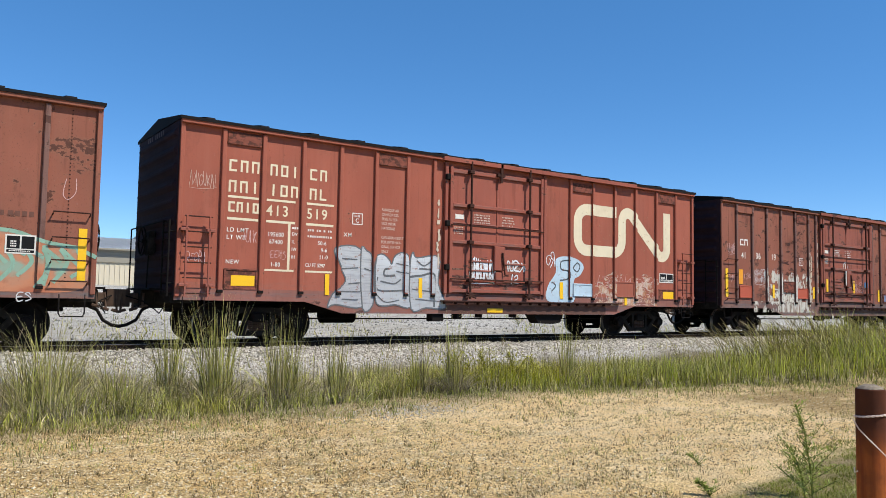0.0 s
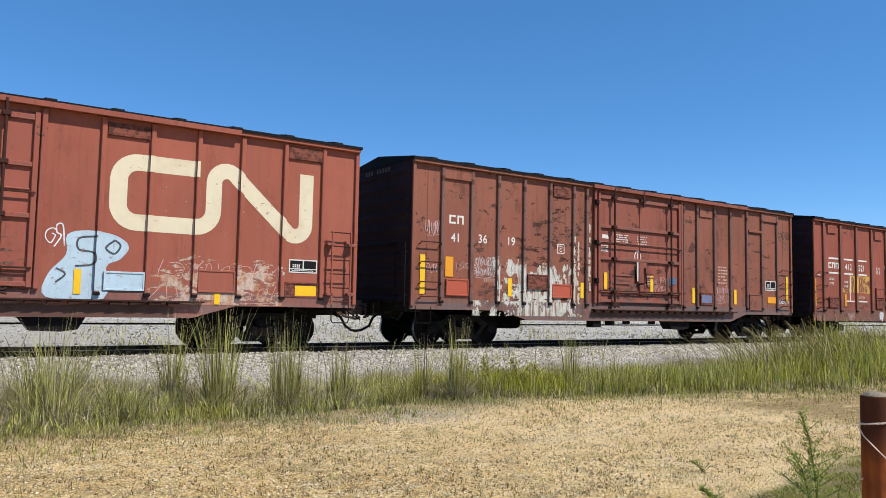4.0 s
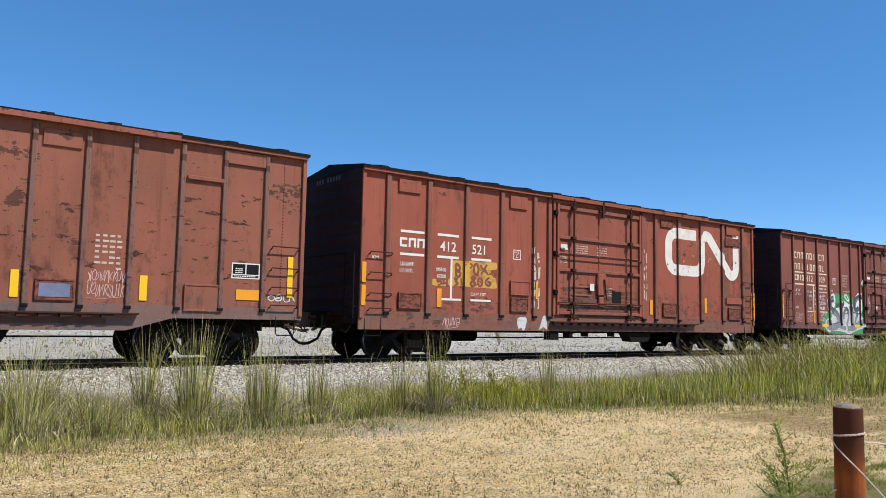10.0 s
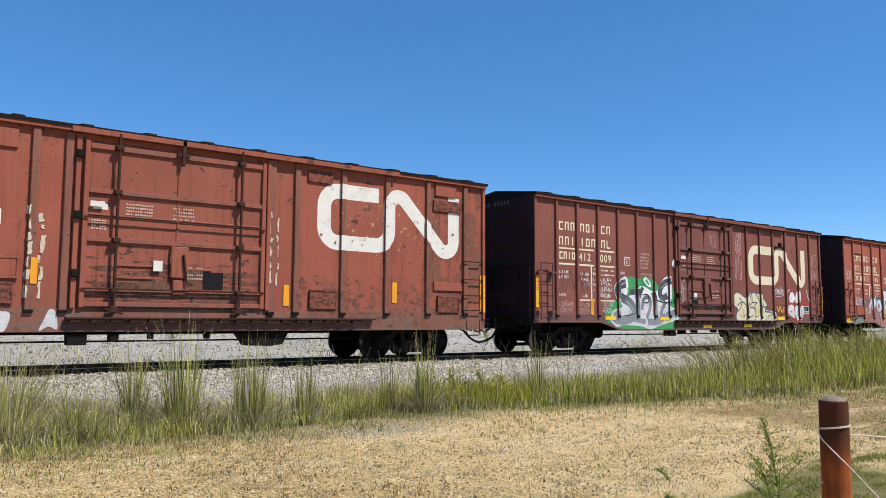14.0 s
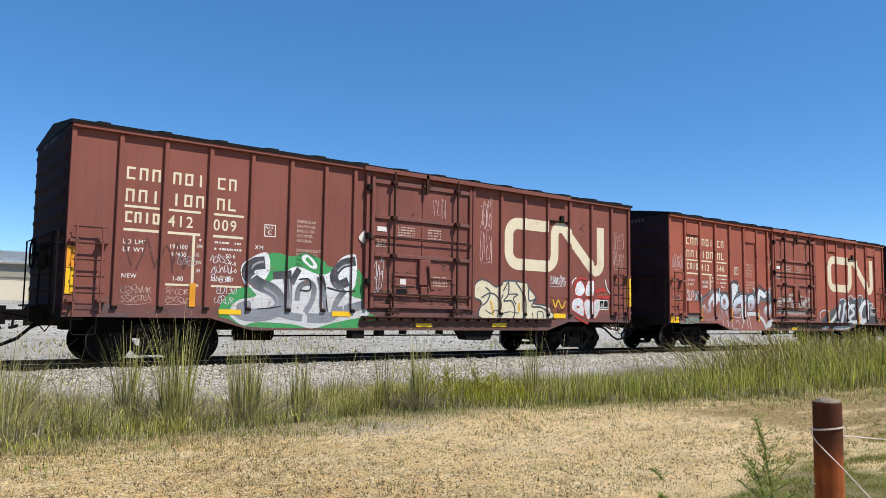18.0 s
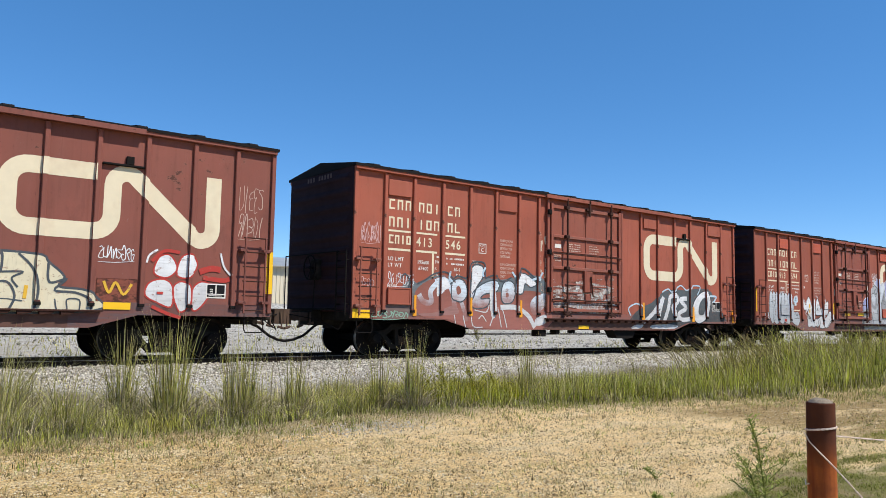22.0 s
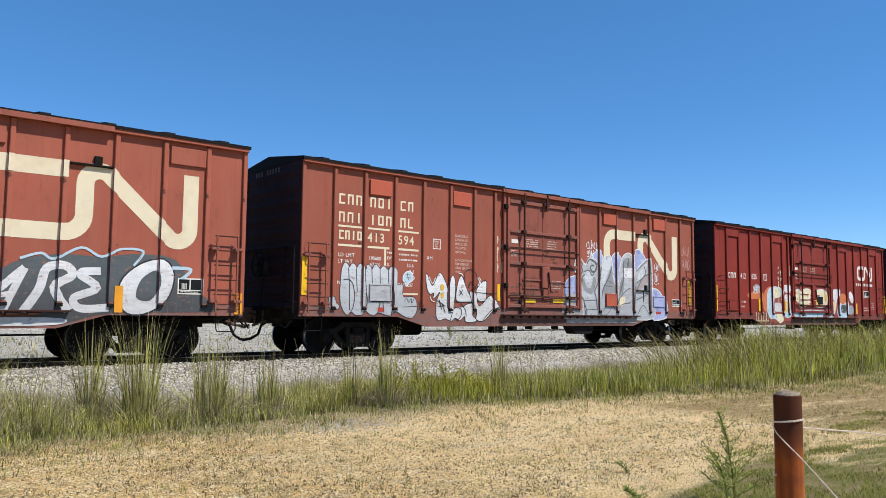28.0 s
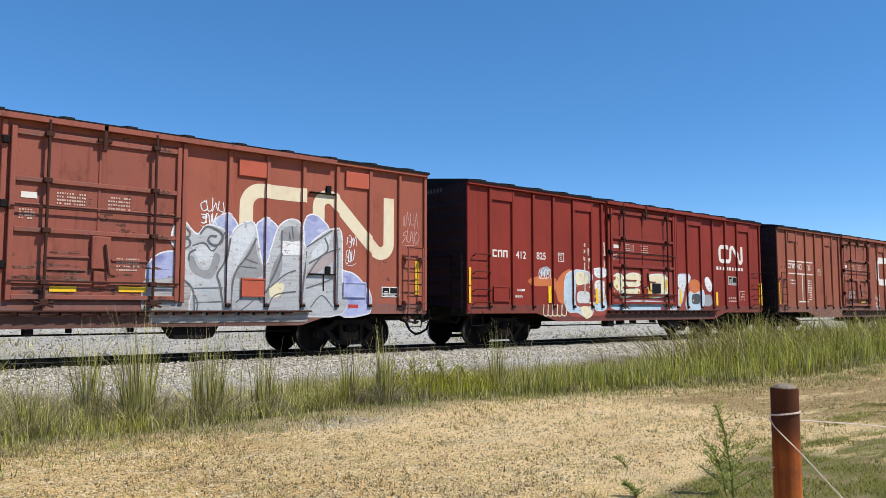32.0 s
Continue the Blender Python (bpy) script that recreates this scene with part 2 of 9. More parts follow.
def thing(name, label, category, group="", m=None, kind=""):
    ob = new(name)
    ob.empty_display_size = 0.2
    if m is not None:
        ob.matrix_basis = m
    return tagged(ob, label, category, group, kind)


# ================= the ground =================
def smoothstep(a, b, v):
    t = min(1.0, max(0.0, (v - a) / (b - a)))
    return t * t * (3 - 2 * t)


def ground_z(x, y):
    """Height of the ground: the yard, the rise to the track, the lot behind it and its gravel bank."""
    z = 0.36 * smoothstep(11.6, 13.9, y)
    z += 0.34 * smoothstep(22, 30, y) + 1.35 * smoothstep(29, 39, y)
    z -= 1.2 * smoothstep(41, 47, y)
    if 20 < y < 45:
        z += 0.22 * noise.noise((x * 0.18, y * 0.25, 3.0)) * smoothstep(20, 27, y)
    if y < 14:
        z += 0.025 * noise.noise((x * 0.35, y * 0.35, 0.0)) + 0.008 * noise.noise((x * 2.1, y * 2.1, 1.0))
    return z


def ground_material():
    n = Nodes("gravel_yard_soil")
    sep = n.add("ShaderNodeSeparateXYZ")
    n.put(sep.inputs[0], n.tex)
    y = sep.outputs[1]
    wob = n.math("MULTIPLY", n.math("SUBTRACT", n.noise(0.5, 5, 0.6), 0.5), 3.0)
    yy = n.math("ADD", y, wob)
    peb = n.voronoi(34, out="Color")
    pv = n.add("ShaderNodeSeparateColor")
    n.put(pv.inputs[0], peb)
    pebble = n.ramp(pv.outputs[0], (0.0, (0.22, 0.14, 0.06)), (0.15, (0.66, 0.49, 0.23)), (0.6, (0.90, 0.71, 0.385)), (1.0, (0.95, 0.85, 0.60)))
    sand = n.mix(n.noise(9, 6, 0.7), (0.56, 0.385, 0.16), (0.90, 0.68, 0.32))
    tan = n.mix(n.ramp(n.noise(3.0, 5, 0.65), (0.38, 0.0), (0.6, 0.85)), sand, pebble)
    tan = n.mix(n.ramp(n.noise(0.8, 4, 0.6, move=4), (0.45, 0.0), (0.68, 0.65)), tan, (0.56, 0.365, 0.15))
    tan = n.mix(n.ramp(n.noise(1.6, 5, 0.7, move=9), (0.6, 0.0), (0.75, 0.55)), tan, (0.27, 0.22, 0.095))
    tan = n.mix(n.ramp(n.noise(2.6, 5, 0.7, (0.7, 1.4, 1), move=14), (0.5, 0.0), (0.62, 0.55)), tan, n.mix(n.noise(22, 4, 0.7), (0.16, 0.12, 0.055), (0.46, 0.35, 0.18)))
    tan = n.mix(n.ramp(n.noise(1.1, 4, 0.6, (0.6, 1.5, 1), move=17), (0.52, 0.0), (0.66, 0.6)), tan, n.mix(n.noise(30, 4, 0.7), (0.62, 0.51, 0.31), (0.93, 0.83, 0.59)))
    gap = n.ramp(n.voronoi(34, out="Distance"), (0.45, 0.0), (0.78, 0.62))
    tan = n.mix(gap, tan, n.mix(1.0, tan, (0.40, 0.33, 0.25), "MULTIPLY"))
    coarse = n.ramp(n.noise(15, 4, 0.75, move=23), (0.57, 0.0), (0.65, 0.35))
    tan = n.mix(coarse, tan, n.mix(1.0, tan, (0.42, 0.36, 0.28), "MULTIPLY"))
    xy = sep.outputs[0]
    pale = n.math("MULTIPLY", n.ramp(n.math("DIVIDE", n.math("SUBTRACT", xy, 3.0), 4.0), (0.0, 0.0), (1.0, 1.0)), n.ramp(n.noise(1.3, 5, 0.7, (0.7, 1.5, 1), move=57), (0.36, 0.15), (0.6, 0.6)))
    tan = n.mix(pale, tan, n.mix(n.noise(40, 4, 0.75), (0.62, 0.45, 0.23), (1.0, 0.83, 0.53)))
    tan = n.mix(1.0, tan, (1.04, 0.985, 0.90), "MULTIPLY")
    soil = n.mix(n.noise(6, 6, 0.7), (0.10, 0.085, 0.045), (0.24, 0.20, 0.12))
    grey = n.ramp(pv.outputs[1], (0.0, (0.22, 0.20, 0.17)), (0.6, (0.54, 0.51, 0.45)), (1.0, (0.76, 0.72, 0.65)))
    lot = n.mix(n.ramp(n.noise(0.35, 5, 0.6, (0.5, 1.6, 1)), (0.42, 0.0), (0.62, 1.0)), grey, (0.44, 0.405, 0.34))
    lot = n.mix(n.ramp(n.noise(0.8, 5, 0.7, (0.4, 1.5, 1), move=2), (0.6, 0.0), (0.72, 0.5)), lot, (0.17, 0.18, 0.085))
    lot = n.mix(n.ramp(n.noise(2.6, 6, 0.78, (0.5, 1.6, 1), move=27), (0.5, 0.0), (0.6, 0.6)), lot, n.mix(1.0, lot, (0.5, 0.47, 0.42), "MULTIPLY"))
    def band(a, b):
        return n.ramp(n.math("DIVIDE", n.math("SUBTRACT", yy, a), b - a), (0.0, 0.0), (1.0, 1.0))
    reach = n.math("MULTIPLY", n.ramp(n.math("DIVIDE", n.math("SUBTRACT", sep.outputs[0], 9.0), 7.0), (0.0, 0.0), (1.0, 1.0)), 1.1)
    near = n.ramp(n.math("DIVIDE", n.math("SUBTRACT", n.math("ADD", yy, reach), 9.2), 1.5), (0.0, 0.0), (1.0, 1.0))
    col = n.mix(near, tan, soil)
    col = n.mix(band(12.6, 13.6), col, grey)
    col = n.mix(band(19.5, 21.0), col, lot)
    x = sep.outputs[0]
    wob2 = n.math("MULTIPLY", n.math("SUBTRACT", n.noise(1.1, 5, 0.65, (1, 1.8, 1), move=6), 0.5), 1.3)
    far_edge = n.math("ADD", n.math("SUBTRACT", 2.88, y), n.math("ADD", n.math("MULTIPLY", wob2, 0.6), n.math("MULTIPLY", n.math("MINIMUM", x, 9.2), 0.205)))
    strips = n.ramp(n.noise(1.0, 4, 0.6, (0.5, 2.6, 1), move=12), (0.45, 0.0), (0.55, 1.0))
    side = n.ramp(n.math("SUBTRACT", x, 8.6), (0.0, 1.0), (0.6, 0.0))
    turf = n.math("MULTIPLY", n.ramp(far_edge, (0.0, 0.0), (0.3, 1.0)), n.math("MULTIPLY", n.math("MAXIMUM", side, strips), n.ramp(n.math("SUBTRACT", n.math("ADD", x, wob2), 4.6), (0.0, 0.0), (0.5, 1.0))))
    # turf by the bollard, its colour kept dark for an unseen tree's shade
    shaded_sward = n.mix(n.noise(14, 5, 0.7), (0.095, 0.100, 0.015), (0.180, 0.180, 0.034))
    shaded_sward = n.mix(n.ramp(n.noise(2.4, 5, 0.7, (0.8, 1.6, 1), move=33), (0.46, 0.0), (0.60, 0.85)), shaded_sward, n.mix(n.noise(26, 4, 0.7), (0.15, 0.105, 0.050), (0.36, 0.27, 0.14)))
    col = n.mix(n.math("MULTIPLY", turf, 0.9), col, shaded_sward)
    worn = n.math("MULTIPLY", n.ramp(n.math("SUBTRACT", x, 11.0), (0.0, 0.0), (1.0, 1.0)), n.ramp(n.noise(0.9, 5, 0.65, (0.6, 2.2, 1), move=41), (0.34, 0.0), (0.50, 0.9)))
    col = n.mix(n.math("MULTIPLY", worn, n.ramp(n.math("SUBTRACT", 9.0, y), (0.0, 0.0), (1.0, 1.0))), col, n.mix(n.noise(18, 5, 0.7), (0.19, 0.125, 0.045), (0.44, 0.30, 0.125)))
    h = n.math("ADD", n.math("MULTIPLY", n.voronoi(34, out="Distance"), -1.0), n.noise(60, 4, 0.7))
    n.bump(h, 1.0, 0.03)
    return n.done(col, 0.95, spec=0.2)


def grid_sheet(name, xs, ys, zf, mat):
    me = bpy.data.meshes.new(name)
    nx, ny = len(xs), len(ys)
    verts = [(x, y, zf(x, y)) for y in ys for x in xs]
    faces = [(j * nx + i, j * nx + i + 1, (j + 1) * nx + i + 1, (j + 1) * nx + i) for j in range(ny - 1) for i in range(nx - 1)]
    me.from_pydata(verts, [], faces)
    me.materials.append(mat)
    me.shade_smooth()
    return new(name, me)


def spaced(*legs):
    """Lines from a to b at a step, leg after leg."""
    out = []
    for a, b, step in legs:
        out += list(np.arange(a, b, step))
    return out + [legs[-1][1]]


M_GROUND = ground_material()
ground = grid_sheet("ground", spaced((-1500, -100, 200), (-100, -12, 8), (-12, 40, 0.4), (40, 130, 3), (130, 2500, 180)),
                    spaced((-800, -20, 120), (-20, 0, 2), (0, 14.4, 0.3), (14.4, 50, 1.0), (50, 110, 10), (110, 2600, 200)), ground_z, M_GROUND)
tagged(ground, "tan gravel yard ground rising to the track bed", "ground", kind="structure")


# ================= the track =================
def ballast_material():
    n = Nodes("pale_limestone_ballast")
    v = n.add("ShaderNodeSeparateColor")
    n.put(v.inputs[0], n.voronoi(19, out="Color"))
    col = n.ramp(v.outputs[0], (0.0, (0.15, 0.13, 0.10)), (0.5, (0.50, 0.455, 0.375)), (1.0, (0.74, 0.69, 0.58)))
    col = n.mix(n.ramp(n.noise(0.9, 4, 0.6), (0.5, 0.0), (0.75, 0.5)), col, (0.24, 0.20, 0.16))
    n.bump(n.math("ADD", n.math("MULTIPLY", n.voronoi(19, out="Distance"), -1.6), n.noise(45, 3)), 1.0, 0.05)
    return n.done(col, 0.95, spec=0.2)


def ballast_z(x, y):
    d = abs(y - TRACK_Y)
    z = RAIL_Z - 0.17 + 0.08 * smoothstep(0.85, 1.05, d) - max(0.0, d - 1.5) * 0.52
    return z + 0.035 * noise.noise((x * 1.7, y * 1.7, 7.0)) + 0.02 * noise.noise((x * 6.0, y * 6.0, 2.0))


M_BALLAST = ballast_material()
ballast = grid_sheet("ballast", spaced((-200, -8, 6), (-8, 45, 0.22), (45, 130, 2), (130, 1000, 40)), spaced((TRACK_Y - 2.7, TRACK_Y + 2.7, 0.18)), ballast_z, M_BALLAST)
tagged(ballast, "pale grey crushed stone ballast bed", "ballast", kind="structure")


def rail_thing(y, label):
    profile = [(-0.075, -0.186), (0.075, -0.186), (0.075, -0.165), (0.012, -0.145), (0.012, -0.042), (0.037, -0.030), (0.037, -0.006), (0.026, 0.0),
               (-0.026, 0.0), (-0.037, -0.006), (-0.037, -0.030), (-0.012, -0.042), (-0.012, -0.145), (-0.075, -0.165)]
    root = thing("rail", label, "rail", "rails of the track", kind="structure", m=pose(0, y, RAIL_Z))
    bm = bmesh.new()
    a = [bm.verts.new((-200, p, q)) for p, q in profile]
    b = [bm.verts.new((1000, p, q)) for p, q in profile]
    for i in range(len(a)):
        j = (i + 1) % len(a)
        bm.faces.new((a[i], a[j], b[j], b[i]))
    bmesh.ops.recalc_face_normals(bm, faces=bm.faces)
    part("rail_bar", bm, M_RAIL, root)
    bm = bmesh.new()
    box(bm, -200, 1000, -0.022, 0.022, 0.0, 0.0025)
    part("running_band", bm, M_TREAD, root, "bright worn band along the rail head")
    return root


rail_thing(TRACK_Y - 0.75, "rusty steel rail with a worn bright top, nearer the yard")
rail_thing(TRACK_Y + 0.75, "rusty steel rail with a worn bright top, nearer the lot")

rng = random.Random(4)
tie_bm = bmesh.new()
box(tie_bm, -0.115, 0.115, -1.3, 1.3, -0.19, 0.0, 0.012)
tie_mesh = finish(tie_bm, "sleeper", M_TIE)
for k in range(160):
    o = new("sleeper", tie_mesh)
    o.matrix_basis = pose(-10 + k * 0.53 + rng.uniform(-0.03, 0.03), TRACK_Y + rng.uniform(-0.03, 0.03), RAIL_Z - 0.172 + rng.uniform(-0.012, 0.006), 0, 0, rng.uniform(-1, 1))
    tagged(o, "dark creosoted wooden sleeper bedded in pale ballast", "sleeper", "sleepers of the track")

# ================= the shed behind the lot =================
M_SHEDROOF = plain("galvanised_roof_sheet", (0.50, 0.53, 0.56), 0.55, 0.0, vary=0.08, scale=1.5)
M_SHEDWALL = plain("cream_wall_sheet", (0.58, 0.51, 0.375), 0.6, vary=0.05, scale=1.0)
M_SHEDTRIM = plain("tan_trim_sheet", (0.27, 0.245, 0.19), 0.6, vary=0.1, scale=2.0)


def shed(label, xa, xb, eave, ridge, band, doors):
    """A long metal shed, its eave towards the track."""
    root = thing("metal_shed", label, "shed", "sheds behind the lot", pose(0, 50.0, 0))
    part("wall", box(bmesh.new(), xa, xb, 0.6, 14.5, -0.5, eave - 0.02), M_SHEDWALL, root)
    bm = bmesh.new()                       # standing ribs of the wall sheets
    top = band or eave - 0.03
    for k in range(int((min(xb, 40) - max(xa, -20)) / 0.3)):
        x = max(xa, -20) + 0.05 + k * 0.3
        box(bm, x, x + 0.05, 0.565, 0.6, -0.4, top)
    part("wall_ribs", bm, M_SHEDWALL, root)["kind"] = "stuff"
    if band:
        # darker tan strip in place of the overhang's shadow on the wall
        part("eave_band", prism(bmesh.new(), [(xa, band), (xb, band), (xb, eave - 0.03), (xa, eave - 0.03)], 0.50, 0.56), M_SHEDTRIM, root, "tan band under the eave")
    bm = bmesh.new()
    for (ya, za, yb, zb) in ((0.30, eave, 7.5, ridge), (7.5, ridge, 14.8, eave)):
        bm.faces.new([bm.verts.new(q) for q in ((xa - 0.2, ya, za), (xb + 0.2, ya, za), (xb + 0.2, yb, zb), (xa - 0.2, yb, zb))])
    bmesh.ops.solidify(bm, geom=bm.faces[:], thickness=0.08)
    part("roof", bm, M_SHEDROOF, root)
    part("gutter", box(bmesh.new(), xa - 0.2, xb + 0.2, 0.20, 0.30, eave - 0.05, eave + 0.06, 0.01), M_SHEDTRIM, root, "grey eave gutter")
    bm = bmesh.new()
    for k in range(int((min(xb, 40) - max(xa, -20)) / 0.6)):
        x = max(xa, -20) + k * 0.6
        bm.faces.new([bm.verts.new(q) for q in ((x, 0.30, eave + 0.03), (x + 0.06, 0.30, eave + 0.03), (x + 0.06, 7.5, ridge + 0.03), (x, 7.5, ridge + 0.03))])
    bmesh.ops.solidify(bm, geom=bm.faces[:], thickness=-0.04)
    part("roof_ribs", bm, M_SHEDROOF, root)["kind"] = "stuff"
    for x0, x1, z1 in doors:
        leaf = part("sliding_door", box(bmesh.new(), x0, x1, 0.49, 0.55, 0.2, z1, 0.01), M_SHEDWALL, root, "closed cream sliding door")
        for x in (x0 - 0.06, x1):
            part("door_jamb", box(bmesh.new(), x, x + 0.06, 0.47, 0.565, 0.2, z1 + 0.07), M_SHEDTRIM, leaf)
        part("door_head", box(bmesh.new(), x0, x1, 0.47, 0.565, z1, z1 + 0.07), M_SHEDTRIM, leaf)
    return root


shed("long low cream metal shed with a grey sheet roof", -40, 13.8, 4.36, 5.56, 3.56, ((5.6, 8.3, 3.4),))
shed("taller cream metal shed with a closed sliding door", 13.95, 70, 4.92, 6.15, 0, ((15.6, 19.0, 4.4),))


def guard_post(x, y, top):
    """A yellow guard post on the lot, near the shed's door."""
    z = ground_z(x, y)
    root = thing("guard_post", "yellow painted steel guard post on the lot", "post", "yellow guard posts by the shed", pose(x, y, z))
    part("pipe", lathe(bmesh.new(), [(0.085, -0.3), (0.085, top - z - 0.04), (0.08, top - z - 0.02)], 16, "Z"), M_YELLOW, root)
    part("cap", lathe(bmesh.new(), [(0.08, top - z - 0.021), (0.06, top - z), (0.01, top - z + 0.015)], 16, "Z"), M_YELLOW, root)


guard_post(7.0, 42.0, 2.82)
guard_post(7.40, 42.0, 2.84)


# ================= the wagons =================
LEN = 15.75
MESHES = {}
PANEL_Y, POST_Y, DOOR_Y, SILL_Y = -1.545, -1.608, -1.575, -1.560


class Style:
    """How one build of wagon divides its side: posts, door, lock rods, lettering."""

    def __init__(self, name, posts, door, rods, wide, ladder):
        self.name, self.posts, self.door, self.rods, self.wide, self.ladder = name, posts, door, rods, wide, ladder

    def cuts(self):
        out = []
        for x in self.posts:
            out += [x - self.wide / 2, x + self.wide / 2]
        return sorted(out + list(self.door) + [0.09, LEN - 0.09])

    def depth(self, x, z):
        if z < 1.12:
            return SILL_Y if 0.09 < x < LEN - 0.09 else -1.60
        if not 0.09 < x < LEN - 0.09:
            return -1.60
        if any(abs(x - p) < self.wide / 2 for p in self.posts):
            return POST_Y
        return DOOR_Y if self.door[0] < x < self.door[1] else PANEL_Y


CLOSE = Style("close", [0.87, 1.71, 2.60, 3.49, 4.38, 5.22, 5.97, 10.47, 11.34, 12.22, 13.10, 14.02, 14.90], (6.40, 9.42), (6.99, 8.89), 0.09, True)
MIXED = Style("mixed", [0.86, 1.74, 2.58, 3.44, 4.34, 5.20, 5.70, 9.86, 10.51, 11.39, 12.21, 13.11, 13.96, 14.85], (6.10, 9.65), (6.68, 9.12), 0.09, False)
BROAD = Style("broad", [0.71, 1.88, 3.04, 4.20, 5.36, 5.90, 9.86, 10.43, 11.58, 12.75, 13.94, 15.10], (6.15, 9.69), (6.73, 9.12), 0.13, False)


def shared(key, build):
    if key not in MESHES:
        MESHES[key] = build()
    return MESHES[key]


def sill_outline(z1, flat=None):
    if flat:
        return [(0.0, flat), (LEN, flat), (LEN, z1), (0.0, z1)]
    return [(0.0, 0.88), (2.72, 0.88), (3.6, 0.64), (12.2, 0.64), (13.05, 0.88), (LEN, 0.88), (LEN, z1), (0.0, z1)]


def roof_mesh():
    bm = bmesh.new()
    prof = [(-1.67, 4.38), (-1.67, 4.44), (0, 4.66), (1.67, 4.44), (1.67, 4.38)]
    a = [bm.verts.new((-0.03, y, z)) for y, z in prof]
    b = [bm.verts.new((LEN + 0.03, y, z)) for y, z in prof]
    bm.faces.new(a), bm.faces.new(b[::-1])
    for i in range(5):
        j = (i + 1) % 5
        bm.faces.new((a[i], a[j], b[j], b[i]))
    bmesh.ops.recalc_face_normals(bm, faces=bm.faces)
    return finish(bm, "roof", M_ROOF)


def seam_mesh():
    """A raised seam cap across the roof, its ends humped over the eave."""
    bm = bmesh.new()
    for s in (-1, 1):
        prof = [(s * 1.67, 4.43), (s * 1.64, 4.475), (s * 1.30, 4.535), (s * 0.02, 4.70), (s * 0.02, 4.65), (s * 1.3, 4.475)]
        a = [bm.verts.new((-0.09, y, z)) for y, z in prof]
        b = [bm.verts.new((0.09, y, z)) for y, z in prof]
        bm.faces.new(a), bm.faces.new(b[::-1])
        for i in range(6):
            j = (i + 1) % 6
            bm.faces.new((a[i], a[j], b[j], b[i]))
    bmesh.ops.recalc_face_normals(bm, faces=bm.faces)
    return finish(bm, "roof_seam", M_ROOF)


def end_mesh():
    """The pressed steel end, with its lying corrugations."""
    bm = bmesh.new()
    rows, prev = 72, None
    for i in range(rows + 1):
        z = 0.95 + (4.40 - 0.95) * i / rows
        u = (z - 1.0) / 0.17
        bulge = 0.055 * max(0.0, math.sin(u * math.pi)) ** 0.6
        row = [bm.verts.new((-bulge * e - 0.01, y, z)) for y, e in ((-1.56, 0), (-1.45, 0), (-1.36, 1), (1.36, 1), (1.45, 0), (1.56, 0))]
        if prev:
            for k in range(5):
                bm.faces.new((prev[k], row[k], row[k + 1], prev[k + 1]))
        prev = row
    bmesh.ops.recalc_face_normals(bm, faces=bm.faces)
    bm2 = bmesh.new()
    merge(bm2, bm)
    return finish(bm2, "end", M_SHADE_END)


def ladder(root, x0, x1, paint, z0=0.95, z1=2.52, n=6):
    lad = part("ladder", shared("stiles%s%.2f" % (paint.name, x1 - x0), lambda: finish(box(box(bmesh.new(), 0, 0.035, -1.70, -1.665, z0, z1, 0.004), x1 - x0 - 0.035, x1 - x0, -1.70, -1.665, z0, z1, 0.004), "ladder", paint)), paint, root)
    lad.location.x = x0
    rung = shared("rung%s%.2f" % (paint.name, x1 - x0), lambda: finish(rod(bmesh.new(), (-0.03, -1.685, 0), (x1 - x0 + 0.03, -1.685, 0), 0.013, 6), "rung", M_GEAR))
    for k in range(n):
        r = part("rung", rung, paint, lad)
        r.location.z = z0 + 0.06 + k * (z1 - z0 - 0.08) / (n - 1)
    foot = shared("bracket" + paint.name, lambda: finish(box(bmesh.new(), -0.07, 0.10, -1.70, -1.56, -0.03, 0.03, 0.008), "bracket", paint))
    for z in (z0 + 0.22, z1 - 0.28):
        for x in (-0.03, x1 - x0):
            b = part("bracket", foot, paint, lad)
            b.location = (x, 0, z)
    return lad


def grab_irons(root, x0, x1, paint, zs=(1.18, 1.52, 1.99, 2.46)):
    for z in zs:
        def build():
            w = x1 - x0
            return finish(tube(bmesh.new(), [(0, -1.56, -0.06), (0, -1.64, -0.04), (0, -1.66, 0), (w, -1.66, 0), (w, -1.64, -0.04), (w, -1.56, -0.06)], 0.014, 6), "grab_iron", M_GEAR)
        g = part("grab_iron", shared("grab%s%.2f" % (paint.name, x1 - x0), build), paint, root)
        g.location = (x0, 0, z)


